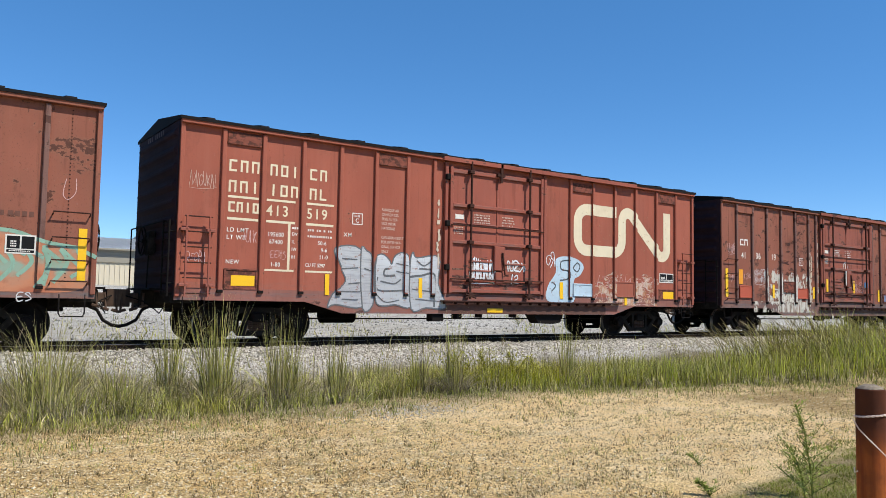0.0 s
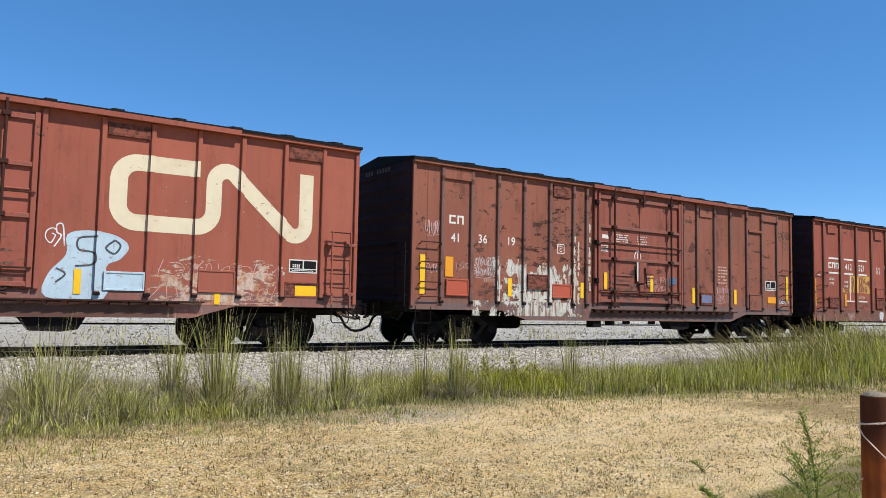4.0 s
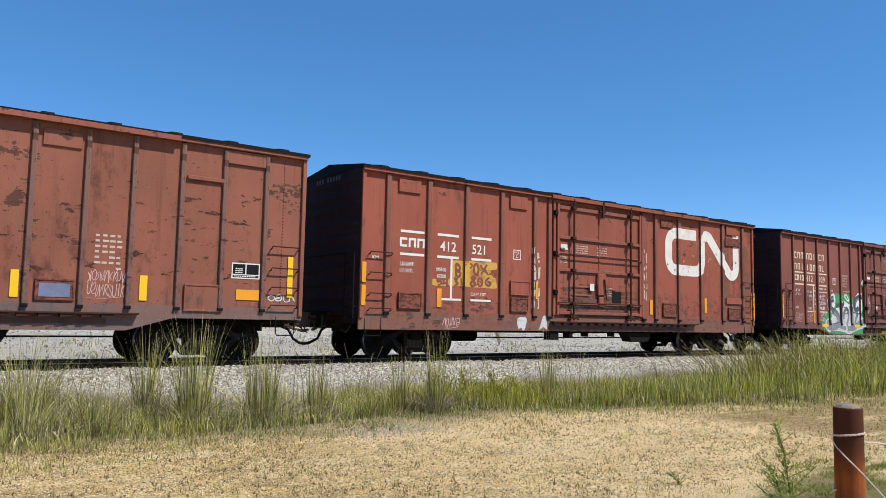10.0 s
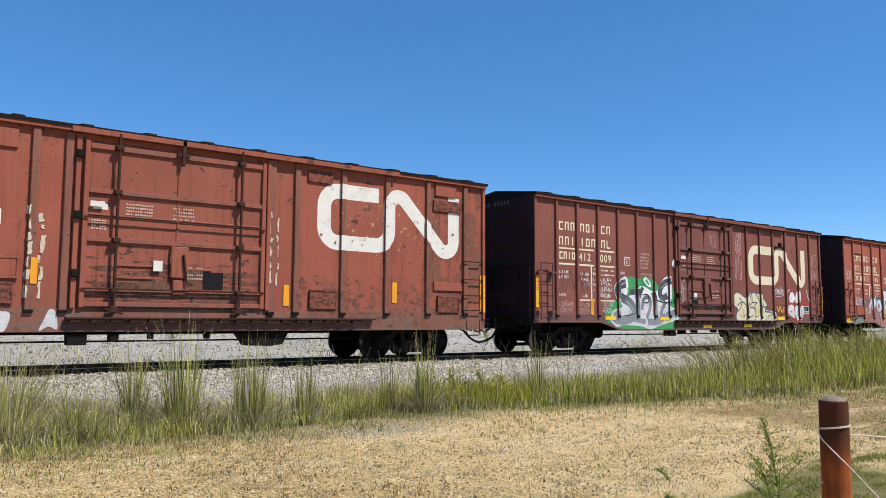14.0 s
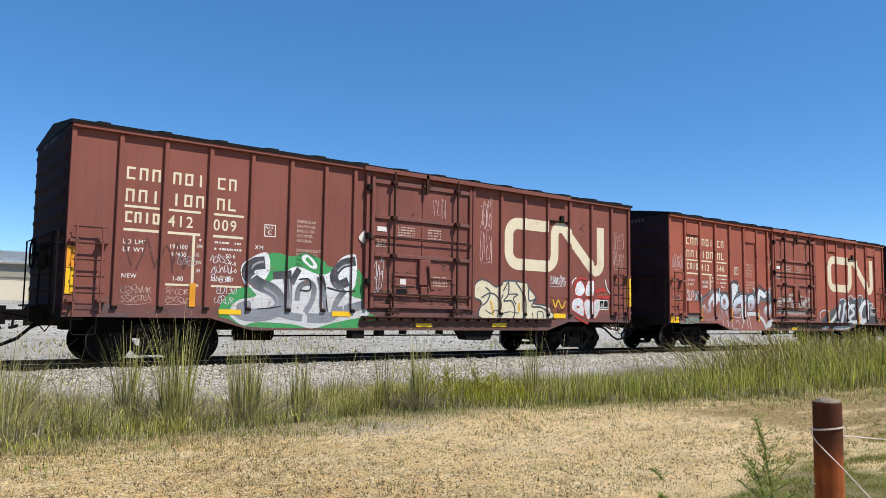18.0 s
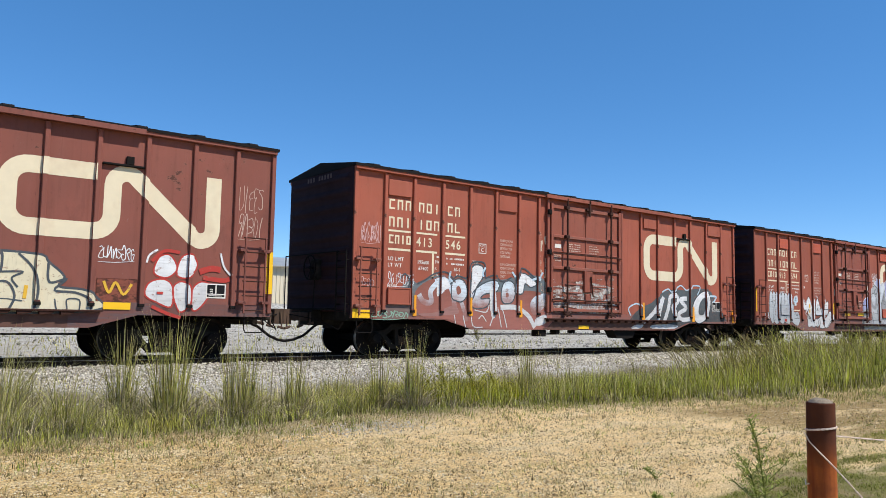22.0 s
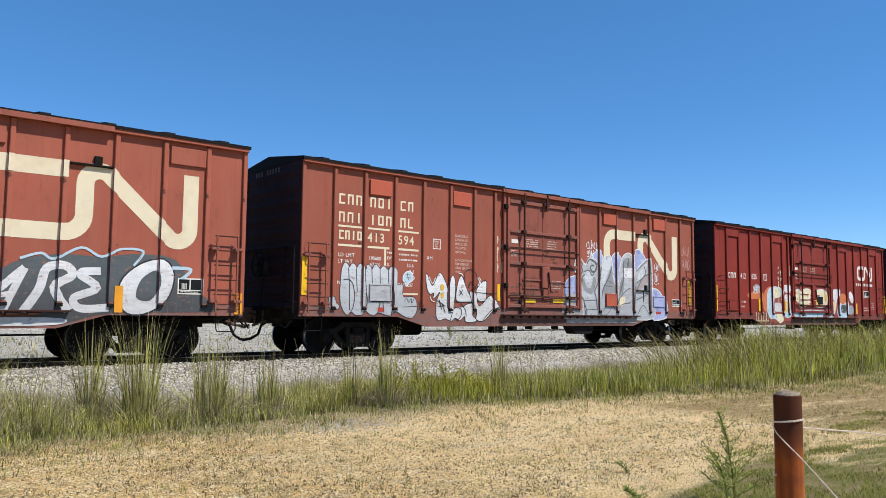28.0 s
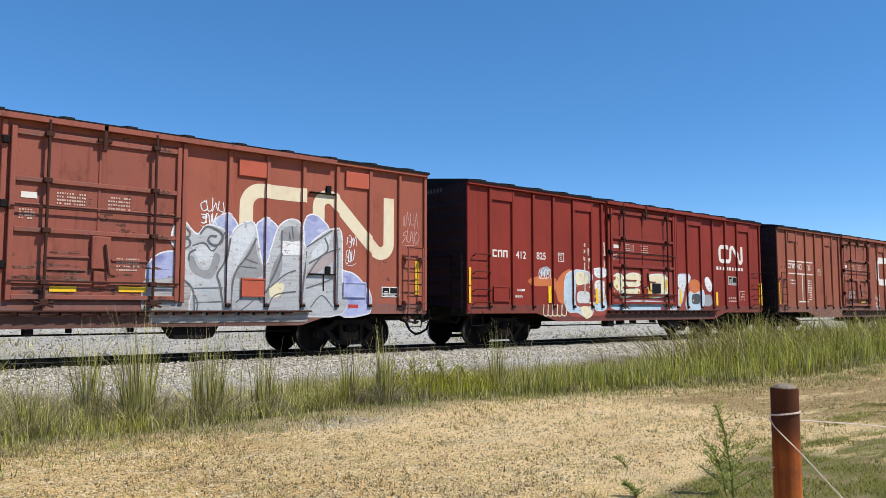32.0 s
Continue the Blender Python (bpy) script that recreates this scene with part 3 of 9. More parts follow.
def end_gear(root, sign, gap, wheel_end):
    """What hangs on an end of the wagon: grab irons, ladder, brake step, coupler, hose."""
    x = 0.0 if sign < 0 else LEN

    def e(*pts):
        return [(x + sign * p, y, z) for p, y, z in pts]
    if sign < 0:
        bm = bmesh.new()
        for y in (-1.50, -1.08):
            rod(bm, *e((0.12, y, 0.95), (0.12, y, 2.42)), 0.018, 6)
        for k in range(5):
            z = 1.05 + 0.33 * k
            rod(bm, *e((0.12, -1.50, z), (0.12, -1.08, z)), 0.012, 6)
        for y, z in ((-1.5, 1.2), (-1.5, 2.2), (-1.08, 1.2), (-1.08, 2.2)):
            rod(bm, *e((0.0, y, z), (0.12, y, z)), 0.014, 6)
        part("end_ladder", bm, M_BLACK, root)
        bm = bmesh.new()
        tube(bm, e((0.0, -1.08, 2.42), (0.12, -1.08, 2.42), (0.12, 1.5, 2.42), (0.12, 1.5, 0.95), (0.0, 1.5, 0.95)), 0.016, 6)
        part("end_handrail", bm, M_BLACK, root)
    bm = bmesh.new()
    xa, xb = sorted((x + sign * 0.02, x + sign * 0.30))
    box(bm, xa, xb, -0.95, 0.95, 1.06, 1.10, 0.006)
    part("end_platform", bm, M_BLACK, root)
    # buffer beam and draft gear
    bm = bmesh.new()
    xa, xb = sorted((x - sign * 0.4, x + sign * 0.05))
    box(bm, xa, xb, -1.45, 1.45, 0.82, 1.02, 0.01)
    xa, xb = sorted((x - sign * 0.6, x + sign * 0.30))
    box(bm, xa, xb, -0.30, 0.30, 0.70, 1.06, 0.02)
    part("draft_housing", bm, M_FRAME, root)
    # coupler: shank and knuckle head
    half = gap / 2
    bm = bmesh.new()
    xa, xb = sorted((x + sign * 0.2, x + sign * (half - 0.16)))
    box(bm, xa, xb, -0.10, 0.10, 0.80, 1.00, 0.02)
    c = [(half - 0.24, -0.15), (half - 0.10, -0.21), (half + 0.10, -0.20), (half + 0.13, -0.12), (half + 0.02, -0.08), (half - 0.03, 0.02), (half + 0.06, 0.10), (half + 0.12, 0.22), (half - 0.02, 0.26), (half - 0.22, 0.17)]
    lo = [bm.verts.new((x + sign * p, sign * -q, 0.72)) for p, q in c]
    hi = [bm.verts.new((x + sign * p, sign * -q, 1.07)) for p, q in c]
    bm.faces.new(lo), bm.faces.new(hi)
    for i in range(len(c)):
        j = (i + 1) % len(c)
        bm.faces.new((lo[i], lo[j], hi[j], hi[i]))
    bmesh.ops.recalc_face_normals(bm, faces=bm.faces)
    part("coupler", bm, M_RUST if gap < 1.35 else M_DRAFT, root)
    bm = bmesh.new()
    tube(bm, e((0.15, -0.30, 0.72), (0.28, -0.36, 0.66), (half * 0.55, -0.38, 0.46), (half * 0.8, -0.34, 0.36), (half + 0.03, -0.30, 0.33)), 0.032, 8)
    part("brake_hose", bm, M_BLACK, root, "black rubber air hose")
    bm = bmesh.new()
    tube(bm, e((0.1, -1.42, 0.80), (0.22, -1.40, 0.62), (0.24, -1.1, 0.70), (0.3, -0.5, 0.84), (half - 0.1, -0.15, 0.96)), 0.012, 6)
    part("uncoupling_lever", bm, M_TRUCK, root)
    # stirrup under the corner
    xs = 0.16 if sign < 0 else LEN - 0.58
    bm = tube(bmesh.new(), [(xs, -1.55, 0.95), (xs, -1.57, 0.62), (xs + 0.03, -1.57, 0.56), (xs + 0.39, -1.57, 0.56), (xs + 0.42, -1.57, 0.62), (xs + 0.42, -1.55, 0.95)], 0.014, 6)
    part("stirrup_step", bm, M_BLACK, root)
    # hangers and hose clutter round the coupler
    bm = bmesh.new()
    for p, y, z in ((half * 0.35, -0.32, 0.70), (half * 0.6, -0.26, 0.64), (half * 0.9, -0.22, 0.60)):
        rod(bm, *e((p, y, 1.0), (p + 0.03, y - 0.04, z)), 0.022, 6)
        rod(bm, *e((p - 0.07, y - 0.02, z + 0.06), (p + 0.08, y - 0.05, z + 0.02)), 0.03, 6)
    part("coupler_hanger", bm, M_DRAFT, root)
    if sign == wheel_end:
        bm = bmesh.new()
        tube(bm, e(*[(0.26, -0.05 + 0.29 * math.cos(a * math.tau / 24), 2.07 + 0.29 * math.sin(a * math.tau / 24)) for a in range(25)]), 0.018, 6)
        for a in range(5):
            rod(bm, *e((0.22, -0.05, 2.07), (0.26, -0.05 + 0.29 * math.cos(a * 1.257), 2.07 + 0.29 * math.sin(a * 1.257))), 0.012, 6)
        rod(bm, *e((0.0, -0.05, 2.07), (0.27, -0.05, 2.07)), 0.04)
        wheel = part("brake_wheel", bm, M_BLACK, root)
        bm = bmesh.new()
        xa, xb = sorted((x + sign * 0.02, x + sign * 0.17))
        box(bm, xa, xb, -0.22, 0.12, 1.78, 2.28, 0.03)
        part("brake_gear_box", bm, M_FRAME, wheel)
        part("brake_chain", rod(bmesh.new(), *e((0.12, -0.05, 1.8), (0.14, -0.05, 1.05)), 0.014, 6), M_FRAME, wheel)


M_GEAR = plain("grimy_door_gear", (0.050, 0.022, 0.016), 0.85, vary=0.4, scale=8, spec=0.12)


def door(root, st, paint):
    d0, d1 = st.door
    w = d1 - d0
    r0, r1 = st.rods[0] - d0, st.rods[1] - d0
    k = st.name + paint.name
    leaf = part("door", shared("door" + k, lambda: finish(box(bmesh.new(), 0, w, DOOR_Y, -1.5, 1.14, 4.20, 0.012), "door", paint)), paint, root)
    leaf.location.x = d0

    for xa in (0, w - 0.09):
        part("door_stile", shared("stile" + k, lambda: finish(box(bmesh.new(), 0, 0.09, -1.635, DOOR_Y, 1.14, 4.20, 0.01), "door_stile", paint)), paint, leaf).location.x = xa
    for z, h, deep in ((4.10, 0.10, 0.05), (3.27, 0.085, 0.055), (2.84, 0.03, 0.02), (2.38, 0.085, 0.055), (1.46, 0.05, 0.04), (1.20, 0.09, 0.055)):
        b = part("door_rib", shared("rib%s%.2f%.2f" % (k, h, deep), lambda: finish(box(bmesh.new(), 0.09, w - 0.09, DOOR_Y - deep, DOOR_Y, -h / 2, h / 2, 0.008), "door_rib", paint)), paint, leaf)
        b.location.z = z
    for xa, xb, z in ((0.62, 1.35, 1.93), (1.75, 2.42, 1.90), (0.62, 1.30, 1.70)):
        b = part("door_rib", shared("short%s%.2f" % (k, xb - xa), lambda: finish(box(bmesh.new(), 0, xb - xa, DOOR_Y - 0.03, DOOR_Y, -0.02, 0.02, 0.006), "door_rib", paint)), paint, leaf)
        b.location = (xa, 0, z)
    for xr in (r0, r1):
        rodm = shared("lockrod" + k, lambda: finish(rod(bmesh.new(), (0, -1.70, 1.0), (0, -1.70, 4.36), 0.028, 8), "lock_rod", M_GEAR))
        lr = part("lock_rod", rodm, paint, leaf)
        lr.location.x = xr
        for z in (1.12, 1.46, 2.38, 3.27, 4.10):
            g = part("rod_guide", shared("guide" + k, lambda: finish(box(bmesh.new(), -0.07, 0.07, -1.735, -1.60, -0.045, 0.045, 0.012), "rod_guide", M_GEAR)), paint, lr)
            g.location.z = z
        c = part("crank", shared("crank" + k, lambda: finish(rod(rod(bmesh.new(), (-0.16, -1.72, 1.03), (0.16, -1.72, 1.12), 0.022, 6), (-0.16, -1.72, 1.12), (0.16, -1.72, 1.03), 0.022, 6), "crank", M_GEAR)), paint, lr)
    mid = (r0 + r1) / 2
    box_m = shared("gear" + k, lambda: finish(box(box(bmesh.new(), -0.17, 0.17, -1.66, DOOR_Y, 1.72, 2.33, 0.015), -0.12, 0.12, -1.65, DOOR_Y, 1.40, 1.68, 0.015), "gear_box", paint))
    gb = part("gear_box", box_m, paint, leaf)
    gb.location.x = mid
    lever = part("lever", shared("lever" + k, lambda: finish(rod(rod(bmesh.new(), (0.06, -1.69, 2.18), (0.13, -1.70, 1.62), 0.022, 6), (0.13, -1.70, 1.62), (0.24, -1.70, 1.60), 0.016, 6), "lever", M_GEAR)), paint, gb)
    for z in (1.48, 2.78):
        part("operating_rod", shared("oprod%s" % k, lambda: finish(rod(bmesh.new(), (0.02, -1.665, 0), (w - 0.02, -1.665, 0), 0.016, 6), "operating_rod", M_GEAR)), paint, leaf).location.z = z
    hook = part("hanger", shared("hanger" + k, lambda: finish(prism(prism(bmesh.new(), [(-0.12, 4.09), (0.12, 4.09), (0.12, 4.16), (-0.12, 4.16)], -1.69, -1.60), [(-0.03, 3.93), (0.03, 3.93), (0.035, 4.40), (-0.035, 4.40)], -1.71, -1.67), "hanger", M_GEAR)), paint, leaf)
    hook.location.x = mid
    vert = part("door_seam", shared("seam" + k, lambda: finish(box(bmesh.new(), -0.02, 0.02, DOOR_Y - 0.018, DOOR_Y, 2.4, 4.06, 0.004), "door_seam", paint)), paint, leaf)
    vert.location.x = mid - 0.05
    # hinge post and the keeper beside the door
    for x in (-0.10, w + 0.07):
        b = part("door_post", shared("dpost" + k, lambda: finish(box(bmesh.new(), -0.045, 0.045, -1.63, -1.56, 1.12, 4.28, 0.01), "door_post", paint)), paint, leaf)
        b.location.x = x
    for z in (3.92, 1.75, 2.8):
        b = part("keeper", shared("keeper" + k, lambda: finish(box(bmesh.new(), -0.15, -0.03, -1.70, -1.60, -0.07, 0.07, 0.015), "keeper", M_BLACK)), M_BLACK, leaf)
        b.location.z = z
    # tracks that carry the door along the side
    tr = part("door_track", shared("track" + k, lambda: finish(box(box(bmesh.new(), d0 - 0.25, 13.0, -1.70, -1.56, 4.335, 4.37, 0.006), d0 - 0.25, 13.0, -1.71, -1.69, 4.30, 4.40, 0.004), "door_track", paint)), paint, root)
    low = part("lower_track", shared("low" + k, lambda: finish(box(bmesh.new(), d0 - 0.2, 12.4, -1.70, -1.555, 0.93, 0.965, 0.006), "lower_track", M_GEAR)), paint, root)
    brk = shared("brk" + k, lambda: finish(prism(bmesh.new(), [(-0.13, 0.94), (0.11, 0.94), (0.07, 0.89), (-0.13, 0.87)], -1.68, -1.555), "track_bracket", M_GEAR))
    n = int((12.4 - d0) / 0.34)
    for j in range(n):
        part("track_bracket", brk, paint, low).location.x = d0 + j * 0.34


WHEELSETS = []


def wheelset_mesh():
    bm = bmesh.new()
    for s in (-1, 1):
        lathe(bm, [(0.08, s * 0.84), (0.13, s * 0.84), (0.16, s * 0.79), (0.33, s * 0.77), (0.36, s * 0.815), (0.418, s * 0.815), (0.42, s * 0.72), (0.45, s * 0.70), (0.445, s * 0.685), (0.34, s * 0.69), (0.10, s * 0.70)], 36)
    lathe(bm, [(0.075, -1.08), (0.085, -0.8), (0.085, 0.8), (0.075, 1.08)], 12)
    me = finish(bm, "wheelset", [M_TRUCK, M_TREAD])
    for f in me.polygons:
        c = f.center
        if 0.415 < math.hypot(c.x, c.z) < 0.436 and abs(f.normal.y) < 0.5:
            f.material_index = 1
    return me


def side_frame_mesh():
    bm = bmesh.new()
    prism(bm, [(-1.05, 0.36), (-0.98, 0.56), (-0.62, 0.60), (-0.45, 0.74), (0.45, 0.74), (0.62, 0.60), (0.98, 0.56), (1.05, 0.36), (0.82, 0.36), (0.80, 0.47), (0.55, 0.50), (0.40, 0.62), (-0.40, 0.62), (-0.55, 0.50), (-0.80, 0.47), (-0.82, 0.36)], -1.06, -0.96)
    prism(bm, [(-0.74, 0.50), (-0.60, 0.50), (-0.36, 0.25), (0.36, 0.25), (0.60, 0.50), (0.74, 0.50), (0.43, 0.15), (-0.43, 0.15)], -1.07, -0.97)
    for x in (-0.33, 0.24):
        prism(bm, [(x, 0.24), (x + 0.09, 0.24), (x + 0.09, 0.64), (x, 0.64)], -1.075, -0.965)
    return finish(bm, "side_frame", M_FRAME)


def spring_mesh():
    bm = bmesh.new()
    pts = [(0.055 * math.cos(a * 0.7), 0.055 * math.sin(a * 0.7), 0.28 + 0.0046 * a) for a in range(50)]
    tube(bm, pts, 0.014, 5)
    return finish(bm, "spring", M_DRAFT)


def truck(root, x):
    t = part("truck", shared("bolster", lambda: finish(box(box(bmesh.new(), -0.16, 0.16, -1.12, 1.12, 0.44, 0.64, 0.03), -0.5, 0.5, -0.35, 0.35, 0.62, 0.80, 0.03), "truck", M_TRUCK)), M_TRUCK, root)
    t.location.x = x
    for s in (1, -1):
        f = part("side_frame", shared("frame", side_frame_mesh), M_TRUCK, t)
        f.scale = (1, s, 1)
        for dx in (-0.875, 0.875):
            def cap():
                bm = lathe(bmesh.new(), [(0.12, -1.13), (0.13, -1.10), (0.13, -0.93)], 14)
                for k in range(3):
                    rod(bm, (0.08 * math.cos(k * 2.09), -1.15, 0.08 * math.sin(k * 2.09)), (0.08 * math.cos(k * 2.09), -1.12, 0.08 * math.sin(k * 2.09)), 0.018, 6)
                return finish(bm, "bearing_cap", M_TRUCK)
            c = part("bearing_cap", shared("cap", cap), M_TRUCK, t)
            c.location, c.scale = (dx, 0, 0.42), (1, s, 1)
    for dx in (-0.17, -0.055, 0.055, 0.17):
        part("spring", shared("spring", spring_mesh), M_TRUCK, t).location = (dx, -1.02, -0.03)
    for dx in (-0.5, 0.5):
        part("brake_beam", shared("beam", lambda: finish(box(bmesh.new(), -0.05, 0.05, -0.8, 0.8, 0.34, 0.44, 0.02), "brake_beam", M_TRUCK)), M_TRUCK, t).location.x = dx
    for dx in (-0.875, 0.875):
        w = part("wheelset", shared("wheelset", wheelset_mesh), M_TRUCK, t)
        w.location = (dx, 0, 0.42)
        WHEELSETS.append((w, dx))
    return t


def under_gear(root):
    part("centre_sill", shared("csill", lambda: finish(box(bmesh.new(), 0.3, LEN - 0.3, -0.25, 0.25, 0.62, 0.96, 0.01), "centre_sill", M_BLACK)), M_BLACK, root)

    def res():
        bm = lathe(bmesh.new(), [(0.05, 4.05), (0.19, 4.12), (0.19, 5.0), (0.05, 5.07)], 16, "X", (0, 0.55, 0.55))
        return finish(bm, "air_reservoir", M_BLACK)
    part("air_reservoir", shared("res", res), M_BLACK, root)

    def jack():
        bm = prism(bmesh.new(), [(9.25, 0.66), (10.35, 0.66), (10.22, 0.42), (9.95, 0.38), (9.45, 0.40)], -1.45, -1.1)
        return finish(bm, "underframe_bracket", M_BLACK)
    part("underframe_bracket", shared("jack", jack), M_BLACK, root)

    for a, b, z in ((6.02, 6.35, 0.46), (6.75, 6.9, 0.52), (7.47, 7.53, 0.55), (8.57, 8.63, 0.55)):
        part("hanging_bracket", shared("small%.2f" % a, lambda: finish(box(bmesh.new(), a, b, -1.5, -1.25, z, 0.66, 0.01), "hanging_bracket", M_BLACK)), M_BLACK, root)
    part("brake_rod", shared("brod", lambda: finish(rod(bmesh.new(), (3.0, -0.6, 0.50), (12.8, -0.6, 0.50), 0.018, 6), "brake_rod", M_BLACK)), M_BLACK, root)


CARS = []


M_GRIME = plain("oily_brown_grime", (0.105, 0.048, 0.034), 0.85, vary=0.5, scale=5, dirt=(0.13, 0.055, 0.04))
DOOR_PAINT = {}


def dirtier(paint):
    """The same paint as it looks on a door: more scuffed and rusted."""
    return DOOR_PAINT.get(paint.name, paint)


def wagon(label, left, st, paint, gaps, flat=None):
    root = thing("boxcar", label, "boxcar", "boxcars of the train", m=pose(left, TRACK_Y, RAIL_Z))
    k = paint.name
    part("body", shared("body" + k, lambda: finish(box(bmesh.new(), 0.02, LEN - 0.02, -1.545, 1.545, 0.95, 4.40, 0.015), "body", paint)), paint, root)
    part("roof", shared("roof", roof_mesh), M_ROOF, root)
    for j in range(14):
        part("roof_seam", shared("seamcap", seam_mesh), M_ROOF, root).location.x = 0.55 + j * (LEN - 1.1) / 13
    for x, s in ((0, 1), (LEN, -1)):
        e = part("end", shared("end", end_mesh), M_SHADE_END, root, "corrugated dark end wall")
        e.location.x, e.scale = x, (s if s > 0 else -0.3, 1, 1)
    for s in (-1, 1):
        part("side_sill", shared("sill%s%d" % (k, s), lambda: finish(prism(bmesh.new(), sill_outline(1.12, flat), s * 1.560, s * 1.52), "side_sill", SILL_PAINT[k])), paint, root)
        part("eave_rail", shared("eave%s%d" % (k, s), lambda: finish(box(bmesh.new(), 0, LEN, min(s * 1.65, s * 1.56), max(s * 1.65, s * 1.56), 4.31, 4.41, 0.012), "eave_rail", paint)), paint, root)
    post_paint = SILL_PAINT[k] if paint in (P_B, P_C) else paint
    for x in st.posts:
        p = part("side_post", shared("post%s%.2f" % (k, st.wide), lambda: finish(box(bmesh.new(), -st.wide / 2, st.wide / 2, POST_Y, -1.54, 1.06, 4.30, 0.012), "side_post", post_paint)), paint, root)
        p.location.x = x
        # solid black block drawn for the dark shade at the hollow post's end
        part("post_foot_shade", shared("foot%.2f" % st.wide, lambda: finish(box(bmesh.new(), -st.wide / 2 - 0.012, st.wide / 2 + 0.012, POST_Y - 0.006, -1.56, 1.035, 1.095, 0.006), "post_foot_shade", M_BLACK)), M_BLACK, p, "black open foot")
    for x in (0.045, LEN - 0.045):
        part("corner_post", shared("corner" + k, lambda: finish(box(bmesh.new(), -0.045, 0.045, -1.60, -1.55, 0.95, 4.32, 0.01), "corner_post", paint)), paint, root).location.x = x
    if st is MIXED:
        for x in (0.44, LEN - 0.5):
            def rivets():
                bm = bmesh.new()
                for j in range(46):
                    z = 1.18 + j * 0.068
                    rod(bm, (0, -1.552, z), (0, -1.540, z), 0.013, 6)
                return finish(bm, "rivets", M_GEAR)
            rv = part("rivets", shared("rivets", rivets), M_GEAR, root, "upright row of dark rivets")
            rv.location.x, rv["kind"] = x, "stuff"
    bm = bmesh.new()
    for j in range(9):
        if j != 3:
            y = 0.55 - j * 0.14
            bm.faces.new([bm.verts.new(q) for q in ((-0.075, y, 4.20), (-0.075, y - 0.085, 4.20), (-0.075, y - 0.085, 4.31), (-0.075, y, 4.31))])
    part("end_marks", bm, M_ENDMARK, root, "worn stencilled bars high on the end")["kind"] = "stuff"
    door(root, st, dirtier(paint))
    if st.ladder:
        ladder(root, 0.14, 0.62, dirtier(paint))
        ladder(root, 15.08, 15.56, dirtier(paint))
    else:
        grab_irons(root, 0.22, 0.80, paint)
        grab_irons(root, 15.0, 15.6, paint, (1.18, 1.55, 1.95, 2.40))
    rg = random.Random(round(left * 10))
    xs = [st.door[0] - 0.25 + 0.3 * i for i in range(int((12.6 - st.door[0]) / 0.3))]
    edge = [(x, rg.uniform(0.84, 0.93)) for x in xs] + [(x, (flat or 0.64) + 0.012) for x in reversed(xs)]
    on_side(root, st, "grime_stain", blob(bmesh.new(), edge, smooth=False), M_GRIME, 0.2, "oily dark grime on the sill")
    edge = [(x, rg.uniform(1.125, 1.20) + 0.12 * (rg.random() < 0.3)) for x in xs if x < st.door[1]]
    edge = edge + [(x, 1.121) for x, _ in reversed(edge)]
    edge = [q for q in edge if st.door[0] + 0.1 < q[0] < st.door[1] - 0.1]
    on_side(root, st, "grime_stain", blob(bmesh.new(), edge, smooth=False), M_GRIME, 0.2, "", False)
    wheel_end = -1 if st.ladder else 1
    if "rubbed" not in MESHES:
        MESHES["rubbed"] = peeled("rubbed_dark_door_foot", ((0.045, 0.022, 0.017), (0.09, 0.04, 0.03), (0.20, 0.11, 0.08), (0.07, 0.03, 0.022)), 5.0, (0.35, 1, 2.4), (7.9, 1.25), (1.8, 0.9), -0.01, 0.18, 21.0)
    on_side(root, st, "rust_patch", rect(bmesh.new(), st.door[0] + 0.1, st.door[1] - 0.1, 1.15, 2.1), MESHES["rubbed"], 0.4, "rubbed dark marks low on the door")
    end_gear(root, -1, gaps[0], wheel_end)
    end_gear(root, 1, gaps[1], wheel_end)
    under_gear(root)
    for end in (1.9, LEN - 1.9):
        truck(root, end)
    CARS.append((left, root))
    return root


# ================= paint, plates and writing on the wagons =================
def smooth_line(pts, closed=False, steps=5):
    """A curve through the points."""
    n, out = len(pts), []
    p = [Vector((*q, 0)) for q in pts]
    for i in range(n if closed else n - 1):
        a, b, c, d = (p[(i + j) % n] if closed else p[min(max(i + j, 0), n - 1)] for j in (-1, 0, 1, 2))
        for s in range(steps):
            t = s / steps
            out.append(0.5 * (2 * b + (c - a) * t + (2 * a - 5 * b + 4 * c - d) * t * t + (3 * b - a - 3 * c + d) * t ** 3))
    if not closed:
        out.append(p[-1])
    return [(v.x, v.y) for v in out]


def stroke(bm, pts, width, y=0.0, smooth=True, taper=False, steps=5):
    """A painted line of one width through the points."""
    line = smooth_line(pts, steps=steps) if smooth and len(pts) > 2 else list(pts)
    prev = None
    n = len(line)
    for i in range(n):
        a, b = Vector((*line[max(i - 1, 0)], 0)), Vector((*line[min(i + 1, n - 1)], 0))
        d = (b - a).normalized()
        w = width / 2
        if taper:
            w *= 0.35 + 0.65 * math.sin(math.pi * (i + 0.5) / n)
        q = Vector((-d.y, d.x, 0)) * w
        c = Vector((*line[i], 0))
        pair = [bm.verts.new((c.x + s * q.x, y + 0.0004 * i / n, c.y + s * q.y)) for s in (1, -1)]
        if prev:
            bm.faces.new((prev[0], pair[0], pair[1], prev[1]))
        prev = pair
    return bm


def blob(bm, pts, y=0.0, smooth=True, steps=4):
    line = smooth_line(pts, True, steps) if smooth else pts
    vs, _, fs, *_ = delaunay_2d_cdt([Vector(p) for p in line], [], [list(range(len(line)))], 1, 1e-4)
    vs = [bm.verts.new((v[0], y, v[1])) for v in vs]
    for f in fs:
        bm.faces.new([vs[i] for i in f])
    return bm


